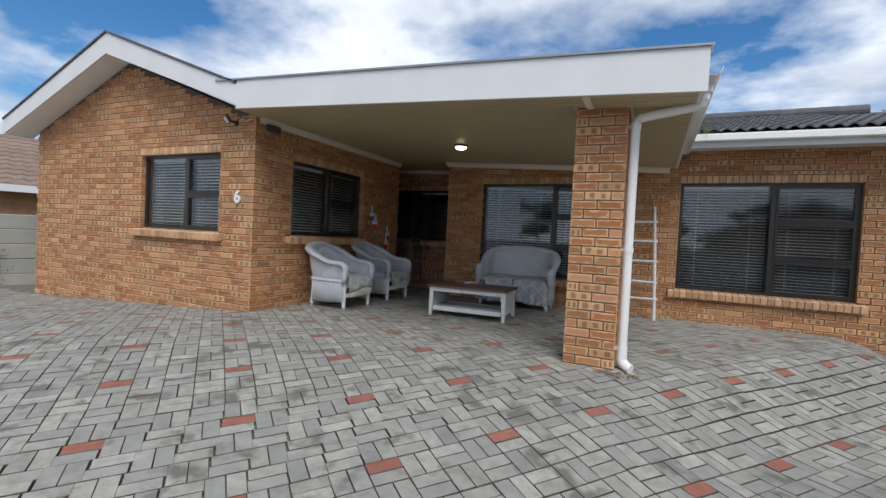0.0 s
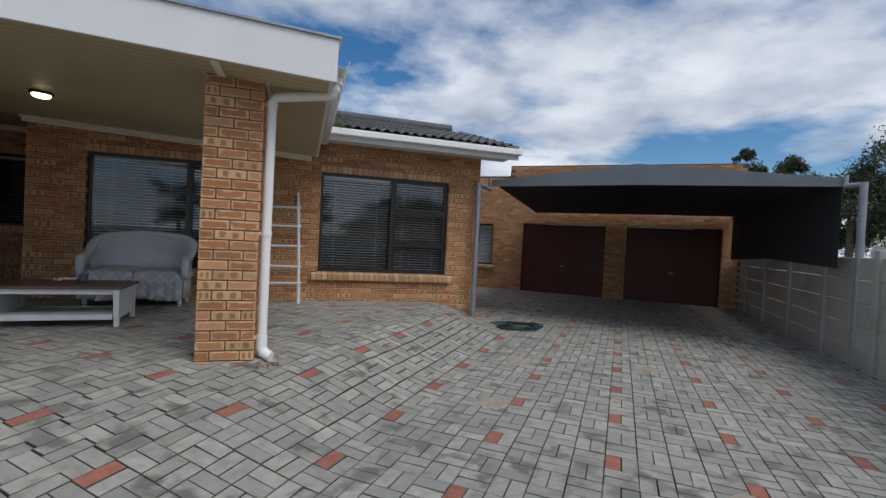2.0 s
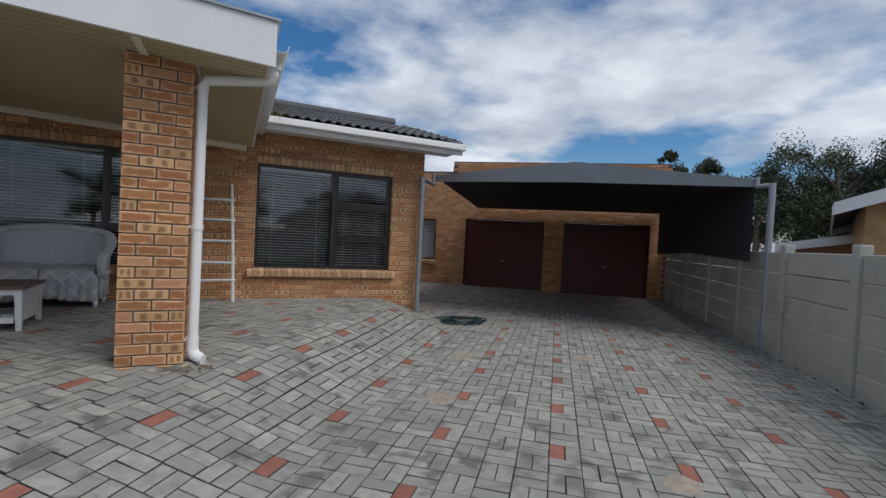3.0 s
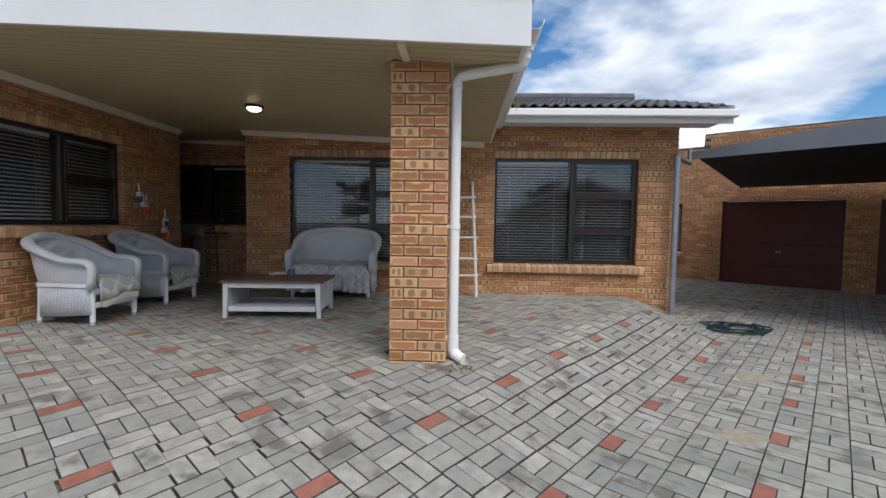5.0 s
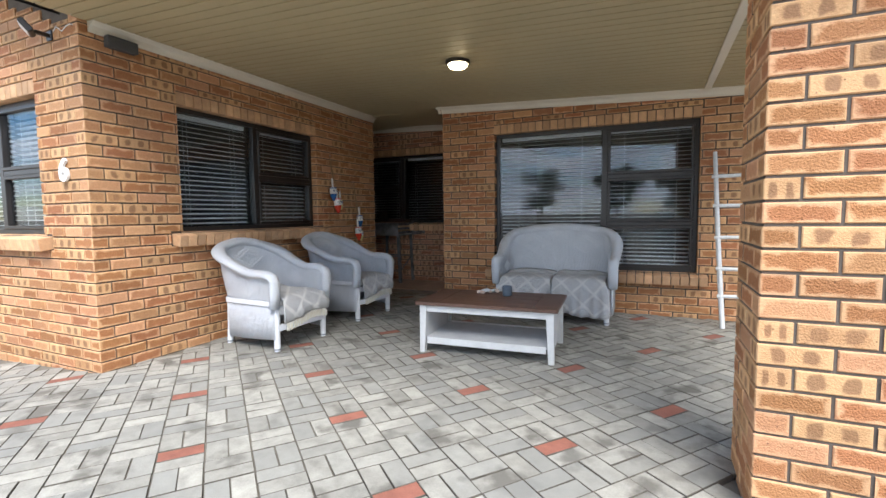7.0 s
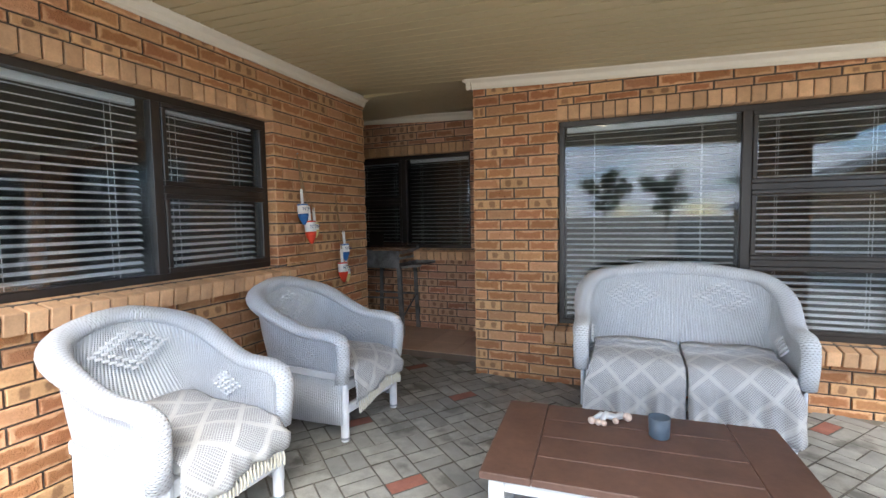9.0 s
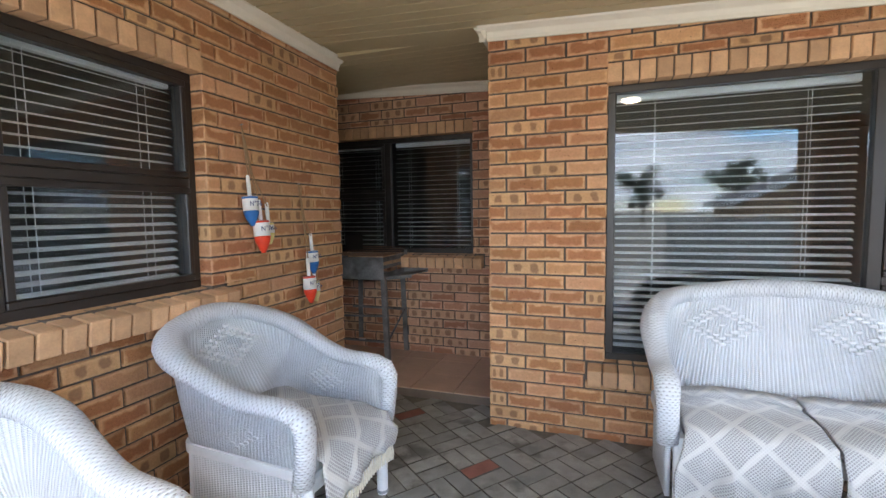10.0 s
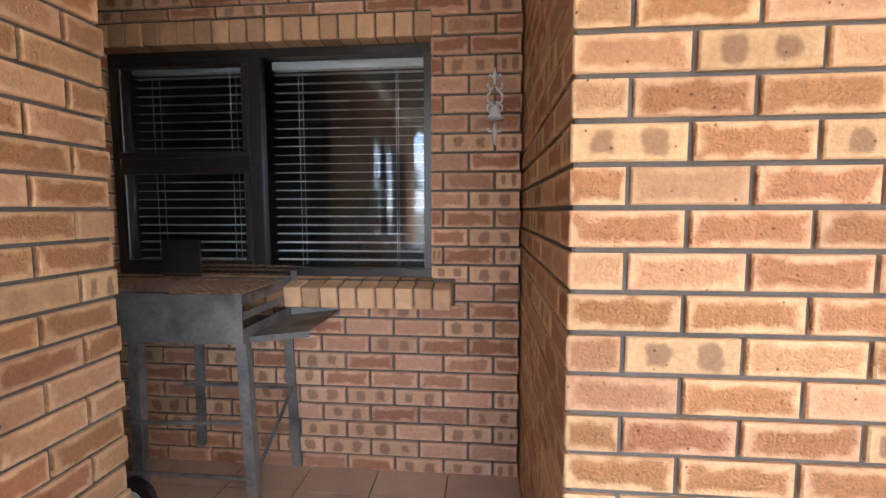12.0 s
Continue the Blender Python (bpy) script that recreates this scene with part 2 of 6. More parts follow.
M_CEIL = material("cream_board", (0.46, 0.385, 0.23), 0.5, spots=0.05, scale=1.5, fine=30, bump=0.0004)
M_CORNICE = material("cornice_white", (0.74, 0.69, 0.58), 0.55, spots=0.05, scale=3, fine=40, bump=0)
M_BLACK = material("dark_aluminium", (0.022, 0.018, 0.016), 0.35, spots=0.1, scale=5, fine=60, bump=0, spec=0.6)
M_BLIND = material("blind_slat", (0.86, 0.87, 0.88), 0.5, spots=0.03, scale=5, fine=30, bump=0)
# plaster coloured near black: the rooms' dimness behind the slats is in the colour
M_ROOM_SHADE = material("room_plaster_shaded", (0.11, 0.108, 0.10), 0.9, spots=0.05, scale=2, fine=30)
M_TILE_ROOF = material("concrete_roof_tile", (0.10, 0.10, 0.105), 0.8, spots=0.25, scale=5, fine=80, vary=0.15)
M_TILE_ROOF_BROWN = material("brown_roof_tile", (0.24, 0.17, 0.13), 0.8, spots=0.25, scale=5, fine=60, vary=0.15)
M_STEEL = material("galvanised_steel", (0.32, 0.34, 0.37), 0.45, metal=0.6, spots=0.15, scale=8, fine=60, bump=0.0005)
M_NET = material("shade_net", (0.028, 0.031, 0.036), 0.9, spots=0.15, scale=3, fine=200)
# the same net, coloured paler to stand for daylight through its front edge
M_NET_LIT = material("shade_net_valance_lit", (0.20, 0.215, 0.24), 0.85, spots=0.1, scale=3, fine=200)
M_GARAGE = material("garage_door_paint", (0.075, 0.007, 0.006), 0.5, spots=0.1, scale=3, fine=50, bump=0.0006)
M_CONCRETE = material("precast_concrete", (0.40, 0.39, 0.35), 0.9, spots=0.14, scale=2.5, fine=70, bump=0.002, vary=0.06, tint=(0.30, 0.29, 0.25))
M_FLOOR_TILE = material("terracotta_tile", (0.55, 0.385, 0.285), 0.5, spots=0.12, scale=5, fine=60, bump=0.0004, vary=0.07)
M_GROUT = material("tile_grout", (0.16, 0.12, 0.09), 0.9)
M_LEAF = material("leaf", (0.055, 0.072, 0.036), 0.7, spots=0.3, scale=1.2, fine=12, vary=0.5, bump=0)
M_BARK = material("bark", (0.16, 0.12, 0.09), 0.9, spots=0.3, scale=6, fine=40)
M_GRASS = material("dry_grass", (0.20, 0.22, 0.06), 0.8, spots=0.3, scale=9, fine=60, vary=0.4, bump=0)
M_STEEL_DARK = material("dark_box_plastic", (0.07, 0.07, 0.07), 0.6, spots=0.2, bump=0)
M_WHITE_CHALK = material("buoy_white", (0.78, 0.77, 0.74), 0.6, spots=0.08, scale=20, bump=0)
M_INK = material("blue_ink", (0.03, 0.06, 0.16), 0.7, bump=0)
M_CHALK = material("chalky_white_paint", (0.60, 0.61, 0.61), 0.6, spots=0.10, scale=9, fine=50, bump=0.0006)
M_POLE = material("weathered_white_pole", (0.62, 0.635, 0.64), 0.6, spots=0.14, scale=14, fine=50, bump=0.001)
M_BEAD = material("pale_bead", (0.62, 0.48, 0.40), 0.6, spots=0.15, scale=30, bump=0)
M_HOSE = material("hose_rubber", (0.007, 0.030, 0.036), 0.4, spots=0.1, bump=0)


def glass_material(name):
    m = bpy.data.materials.new(name)
    m.use_nodes = True
    n, l = m.node_tree.nodes, m.node_tree.links
    n.remove(n["Principled BSDF"])
    out = n["Material Output"]
    tr, gl, mx, fr = n.new("ShaderNodeBsdfTransparent"), n.new("ShaderNodeBsdfGlossy"), n.new("ShaderNodeMixShader"), n.new("ShaderNodeLayerWeight")
    tr.inputs[0].default_value = (0.88, 0.91, 0.92, 1)
    gl.inputs["Roughness"].default_value = 0.0
    gl.inputs["Color"].default_value = (0.92, 0.95, 1.0, 1)
    fr.inputs["Blend"].default_value = 0.5
    power = n.new("ShaderNodeMath"); power.operation = "POWER"; power.inputs[1].default_value = 4.5
    l.new(fr.outputs["Facing"], power.inputs[0])
    mul = n.new("ShaderNodeMath"); mul.operation = "MULTIPLY_ADD"; mul.inputs[1].default_value = 0.8; mul.inputs[2].default_value = 0.045
    l.new(power.outputs[0], mul.inputs[0]); l.new(mul.outputs[0], mx.inputs[0])
    l.new(tr.outputs[0], mx.inputs[1]); l.new(gl.outputs[0], mx.inputs[2]); l.new(mx.outputs[0], out.inputs[0])
    return m


M_GLASS = glass_material("window_glass")


def glow_material(name, colour, strength):
    m = material(name, colour, 0.4, bump=0)
    b = m.node_tree.nodes["Principled BSDF"]
    b.inputs["Emission Color"].default_value, b.inputs["Emission Strength"].default_value = (*colour, 1), strength
    return m


M_LAMP = glow_material("lamp_diffuser", (1.0, 0.80, 0.5), 6.0)

# ---------------------------------------------------------------- mesh helpers
def link(name, bm, mat, parent=None, label="", smooth=False):
    me = bpy.data.meshes.new(name)
    bm.normal_update()
    bm.to_mesh(me)
    bm.free()
    for mt in (mat if isinstance(mat, (list, tuple)) else [mat]):
        me.materials.append(mt)
    if smooth:
        me.polygons.foreach_set("use_smooth", [True] * len(me.polygons))
    ob = new(name, me)
    if parent is not None:
        ob.parent = parent
    if label:
        ob["label"] = label
    return ob


part = link


def box(bm, x0, x1, y0, y1, z0, z1, bevel=0.0, m=None):
    v = [bm.verts.new(p) for p in ((x0, y0, z0), (x1, y0, z0), (x1, y1, z0), (x0, y1, z0), (x0, y0, z1), (x1, y0, z1), (x1, y1, z1), (x0, y1, z1))]
    f = [bm.faces.new([v[i] for i in q]) for q in ((3, 2, 1, 0), (4, 5, 6, 7), (0, 1, 5, 4), (1, 2, 6, 5), (2, 3, 7, 6), (3, 0, 4, 7))]
    if bevel:
        es = list({e for q in f for e in q.edges})
        r = bmesh.ops.bevel(bm, geom=es, offset=bevel, segments=1, affect="EDGES", profile=0.5)
        v = list({w for q in r["faces"] for w in q.verts} | {w for w in v if w.is_valid})
    if m is not None:
        for w in v:
            w.co = m @ w.co
    return v


def tube(bm, path, radius, sides=10, closed=False, caps=True):
    """A round bar or pipe along a path; radius a number or one per point."""
    pts = [Vector(p) for p in path]
    rings, n = [], len(pts)
    up = Vector((0, 0, 1))
    prev = None
    for i, p in enumerate(pts):
        a = pts[(i - 1) % n] if (i or closed) else p
        b = pts[(i + 1) % n] if (i < n - 1 or closed) else p
        d = (b - a).normalized()
        if prev is None:
            side = d.cross(up) if abs(d.dot(up)) < 0.95 else d.cross(Vector((1, 0, 0)))
        else:
            side = prev - d * prev.dot(d)
        side.normalize()
        prev = side
        other = d.cross(side)
        r = radius[i] if isinstance(radius, (list, tuple)) else radius
        rings.append([bm.verts.new(p + (side * math.cos(k * 2 * math.pi / sides) + other * math.sin(k * 2 * math.pi / sides)) * r) for k in range(sides)])
    for i in range(n if closed else n - 1):
        a, b = rings[i], rings[(i + 1) % n]
        for k in range(sides):
            bm.faces.new((a[k], a[(k + 1) % sides], b[(k + 1) % sides], b[k]))
    if caps and not closed:
        bm.faces.new(rings[0][::-1]); bm.faces.new(rings[-1])


def lathe(bm, profile, centre=(0, 0, 0), sides=20):
    rings = [[bm.verts.new((centre[0] + r * math.cos(k * 2 * math.pi / sides), centre[1] + r * math.sin(k * 2 * math.pi / sides), centre[2] + z)) for k in range(sides)] for r, z in profile]
    for a, b in zip(rings, rings[1:]):
        for k in range(sides):
            bm.faces.new((a[k], a[(k + 1) % sides], b[(k + 1) % sides], b[k]))
    bm.faces.new(rings[0][::-1]); bm.faces.new(rings[-1])


def thing(name, label, category, at=(0, 0, 0), turn=0.0, group=""):
    ob = new(name)
    ob.matrix_basis = pose(*at, 0, 0, turn)
    return tagged(ob, label, category, group)


def structure(ob, label="", category=""):
    return tagged(ob, label, category, kind="structure")


# ---------------------------------------------------------------- the lie of the ground
EDGE_LINE = [(4.4, 12.0), (3.75, 8.0), (3.45, 6.3), (2.9, 5.7), (2.2, 4.9), (1.6, 4.1), (1.0, 3.4), (0.6, 2.7), (-0.6, 1.6), (-3.0, 0.2), (-8.0, -2.0), (-30.0, -6.0)]


def smooth01(t):
    t = min(1.0, max(0.0, t))
    return t * t * (3 - 2 * t)


def edge_distance(x, y):
    """Metres that a place lies on the house's side of the drive's edge (negative: on the drive)."""
    best, sign = 1e9, 1
    for (ax, ay), (bx, by) in zip(EDGE_LINE, EDGE_LINE[1:]):
        dx, dy = bx - ax, by - ay
        t = min(1, max(0, ((x - ax) * dx + (y - ay) * dy) / (dx * dx + dy * dy)))
        px, py = ax + t * dx, ay + t * dy
        d = math.hypot(x - px, y - py)
        if d < best - 1e-9:
            best, sign = d, (1 if dx * (y - ay) - dy * (x - ax) < 0 else -1)
    return best * sign


def ground(x, y):
    d = edge_distance(x, y)
    high = 0.37 - 0.052 * max(0.0, -4.4 - x) + 0.03 * smooth01((y - 4.5) / 3.0)
    width = 1.25 + 1.6 * smooth01((1.0 - x) / 3.0)
    low = 0.08
    return low + (max(high, 0.08) - low) * smooth01(d / width)


# ---------------------------------------------------------------- bricks
COURSE, BRICK_L, BRICK_H, BRICK_D, JOINT = 0.085, 0.222, 0.074, 0.106, 0.0115
GRID_Z = 2.483                     # a bed joint lies at this height, under the window heads
_piece = {}


def brick_mesh(length, height, depth, mat):
    """One brick, centred on its face: x along the wall, z up, y into the wall. UV 0 to 1 on every face."""
    key = (round(length, 3), round(height, 3), round(depth, 3), mat.name)
    if key in _piece:
        return _piece[key]
    c = 0.004
    hx, hz = length / 2, height / 2
    front = [(-hx + c, 0, -hz + c), (hx - c, 0, -hz + c), (hx - c, 0, hz - c), (-hx + c, 0, hz - c)]
    rim = [(-hx, c, -hz), (hx, c, -hz), (hx, c, hz), (-hx, c, hz)]
    back = [(-hx, depth, -hz), (hx, depth, -hz), (hx, depth, hz), (-hx, depth, hz)]
    verts = front + rim + back
    faces = [(0, 1, 2, 3)]
    for k in range(4):
        j = (k + 1) % 4
        faces.append((k, k + 4, j + 4, j))
        faces.append((k + 4, k + 8, j + 8, j + 4))
    me = bpy.data.meshes.new("brick")
    me.from_pydata(verts, [], faces)
    me.materials.append(mat)
    uv = me.uv_layers.new(name="UVMap")
    for p in me.polygons:
        ax = 0 if abs(p.normal.x) < 0.7 else 1
        lo = (-hx if ax == 0 else 0.0)
        ln = (length if ax == 0 else depth)
        for li in p.loop_indices:
            co = me.vertices[me.loops[li].vertex_index].co
            uv.data[li].uv = ((co[ax] - lo) / ln, (co.z + hz) / height)
    _piece[key] = me
    return me


def joined_bricks(name, items, mat, parent, frame_m):
    """Far or many bricks as one mesh."""
    verts, faces, uvs = [], [], []
    for mesh, m in items:
        base = len(verts)
        verts += [tuple(m @ v.co) for v in mesh.vertices]
        data = mesh.uv_layers[0].data
        for p in mesh.polygons:
            faces.append([base + i for i in p.vertices])
            uvs += [tuple(data[li].uv) for li in p.loop_indices]
    me = bpy.data.meshes.new(name)
    me.from_pydata(verts, [], faces)
    me.materials.append(mat)
    layer = me.uv_layers.new(name="UVMap")
    layer.data.foreach_set("uv", [c for q in uvs for c in q])
    ob = new(name, me)
    ob.parent = parent
    ob.matrix_basis = frame_m
    ob["kind"] = "stuff"
    return ob


LATE = []        # bricks and pavers are laid at the end of the file


def wall_pieces(length, z0, top, openings, start=0, end=0, phase=0, bond_l=0.234):
    """Running bond: (u0, u1, z0, z1, corner) for every piece. start/end: 1 or 2 where a corner is shared (the pieces of the courses of
    that parity return round it), 0 where the wall merely stops. openings: (u0, u1, z0, z1)."""
    out = []
    n0 = math.floor((z0 - GRID_Z) / COURSE)
    n = n0
    while GRID_Z + n * COURSE < top(0.5 * length, True) - 0.01:
        a, b = GRID_Z + n * COURSE + JOINT / 2, GRID_Z + (n + 1) * COURSE - JOINT / 2
        par = n % 2
        row = []
        own_s, own_e = start and par == start - 1, end and par == end - 1
        lim0 = 0.0 if (own_s or not start) else 0.1175
        lim1 = length if (own_e or not end or end == 3) else length - 0.1175
        if start or not end:
            u = 0.0 if (own_s or (not start and not par)) else -0.117 + (0.2345 if start else 0)
            while u < lim1 - 0.03:
                p, q = max(u, lim0), min(u + BRICK_L, lim1)
                if q - p > 0.03:
                    row.append((p, q))
                u += bond_l
        else:
            u = length if (own_e or (end == 3 and par)) else lim1
            if end == 3 and not par:
                row.append((length - 0.106, length)); u = length - 0.1175
            while u > 0.03:
                p, q = max(u - BRICK_L, 0.0), u
                if q - p > 0.03:
                    row.append((p, q))
                u -= bond_l
        for p, q in row:
            corner = 0
            if start and p < 0.001:
                corner = 1
            if end and q > length - 0.001:
                corner = 2
            segs = [(p, q, max(a, z0), b)]
            for o0, o1, oz0, oz1 in openings:
                nxt = []
                for s0, s1, t0, t1 in segs:
                    if s1 <= o0 or s0 >= o1 or t1 <= oz0 + 0.004 or t0 >= oz1 - 0.004:
                        nxt.append((s0, s1, t0, t1))
                        continue
                    if t0 < oz0 - 0.02 and t1 > oz0:
                        nxt.append((s0, s1, t0, oz0 - 0.006))
                    elif t1 > oz1 + 0.02 and t0 < oz1:
                        nxt.append((s0, s1, oz1 + 0.006, t1))
                    if s0 < o0 - 0.008:
                        nxt.append((s0, o0 - 0.001, t0, t1))
                    if s1 > o1 + 0.008:
                        nxt.append((o1 + 0.001, s1, t0, t1))
                segs = nxt
            for s0, s1, t0, t1 in segs:
                lim = min(top(s0, False), top(s1, False))
                t1 = min(t1, lim)
                if t1 - t0 > 0.012 and s1 - s0 > 0.006:
                    jamb = any((abs(s1 - o[0]) < 0.003 or abs(s0 - o[1]) < 0.003) and o[2] < (t0 + t1) / 2 < o[3] for o in openings)
                    out.append((s0, s1, t0, t1, corner or (3 if jamb else 0)))
        n += 1
    return out


def brick_wall(parent, origin, turn, length, z0, top, openings=(), start=0, end=0, phase=0, near=None, mat=None, budget=300, arches=True):
    """Bricks on the face of a wall: origin its lower left end seen from outside, turn its heading in degrees (u runs to the right,
    the face looks to -v). openings: (u0, u1, z0, z1, sill)."""
    mat = mat or M_BRICK
    base = Matrix.Translation((origin[0], origin[1], 0)) @ Matrix.Rotation(radians(turn), 4, "Z")
    holes = []
    extra = []
    for u0, u1, oz0, oz1, sill in openings:
        hz1 = oz1
        if arches:
            cnt = max(1, round((u1 - u0 + 0.02) / 0.0850))
            step = (u1 - u0 + 0.02) / cnt
            for k in range(cnt):
                extra.append((u0 - 0.01 + (k + 0.5) * step, oz1 + 0.0545, step - 0.009, 0.105, 0.0, 0.0, 0.10))
            hz1 = oz1 + 0.112
        if sill:
            holes.append((u0 - 0.11, u1 + 0.11, oz0 - 0.115, oz0 + 0.002))
        holes.append((u0, u1, oz0, hz1))
    if not callable(top):
        flat = top
        top = lambda u, most: flat
    items = []
    rnd = random.Random(round(length * 1000) + round(origin[0] * 100))
    for u0, u1, a, b, corner in wall_pieces(length, z0, top, holes, start, end, phase):
        me = brick_mesh(u1 - u0, b - a, BRICK_D if corner else 0.03, mat)
        m = Matrix.Translation(((u0 + u1) / 2, rnd.uniform(-0.0015, 0.0015) if corner in (0, 3) else 0.0, (a + b) / 2))
        items.append((me, m, (u0 + u1) / 2))
    for u, z, w, h, tip, out_, depth in extra:
        me = brick_mesh(w, h, depth, M_BRICK_EDGE)
        items.append((me, Matrix.Translation((u, -0.002 + rnd.uniform(-0.001, 0.001), z)), u))
    LATE.append((parent, base, items, near, mat, budget))


def lay_late():
    for parent, base, items, near, mat, budget in LATE:
        inv = parent.matrix_world.inverted() if parent.parent else parent.matrix_basis.inverted()
        if near is not None:
            items = sorted(items, key=lambda it: (it[2] - near[0]) ** 2 + (it[1].translation.z - near[1]) ** 2)
        single, rest = items[:budget], items[budget:]
        for me, m, _ in single:
            ob = bpy.data.objects.new("brick", me)
            scene.collection.objects.link(ob)
            ob.parent = parent
            ob.matrix_basis = inv @ base @ m
        for mt in (mat, M_BRICK_EDGE):
            group = [(me, m) for me, m, _ in rest if me.materials[0] == mt]
            if group:
                joined_bricks("brickwork", group, mt, parent, inv @ base)


def backing(name, origin, turn, length, z0, z1, thick, openings=(), label="", profile=None, recess=0.014, trim=(0.009, 0.009)):
    """The mortar-coloured body of a wall, its openings cut right through. profile: heights of the top as (u, z)."""
    base = Matrix.Translation((origin[0], origin[1], 0)) @ Matrix.Rotation(radians(turn), 4, "Z")
    openings = [(o[0] - 0.010, o[1] + 0.010, o[2] - 0.006, o[3] + 0.006) for o in openings]
    us = sorted({0.0, length, *[u for o in openings for u in o[:2]], *([p[0] for p in profile] if profile else [])})
    us = [u for u in us if 0 <= u <= length]

    def top(u):
        if not profile:
            return z1
        for (a, za), (b, zb) in zip(profile, profile[1:]):
            if a <= u <= b:
                return za + (zb - za) * (u - a) / (b - a)
        return z1
    bm = bmesh.new()
    for a, b in zip(us, us[1:]):
        mid = (a + b) / 2
        ua, ub = (trim[0] if a == 0 else a), (length - trim[1] if b == length else b)
        cuts = sorted([(o[2], o[3]) for o in openings if o[0] < mid < o[1]])
        lo = z0
        spans = []
        for c, d in cuts:
            spans.append((lo, lo, c, c)); lo = d
        spans.append((lo, lo, top(a), top(b)))
        for la, lb, ha, hb in spans:
            if ha - la < 0.005 and hb - lb < 0.005:
                continue
            v = [bm.verts.new(base @ Vector(p)) for p in ((ua, recess, la), (ub, recess, lb), (ub, thick, lb), (ua, thick, la), (ua, recess, ha), (ub, recess, hb), (ub, thick, hb), (ua, thick, ha))]
            for q in ((3, 2, 1, 0), (4, 5, 6, 7), (0, 1, 5, 4), (1, 2, 6, 5), (2, 3, 7, 6), (3, 0, 4, 7)):
                bm.faces.new([v[i] for i in q])
    bmesh.ops.remove_doubles(bm, verts=bm.verts, dist=0.0005)
    ob = link(name, bm, M_MORTAR)
    return structure(ob, label, "wall")


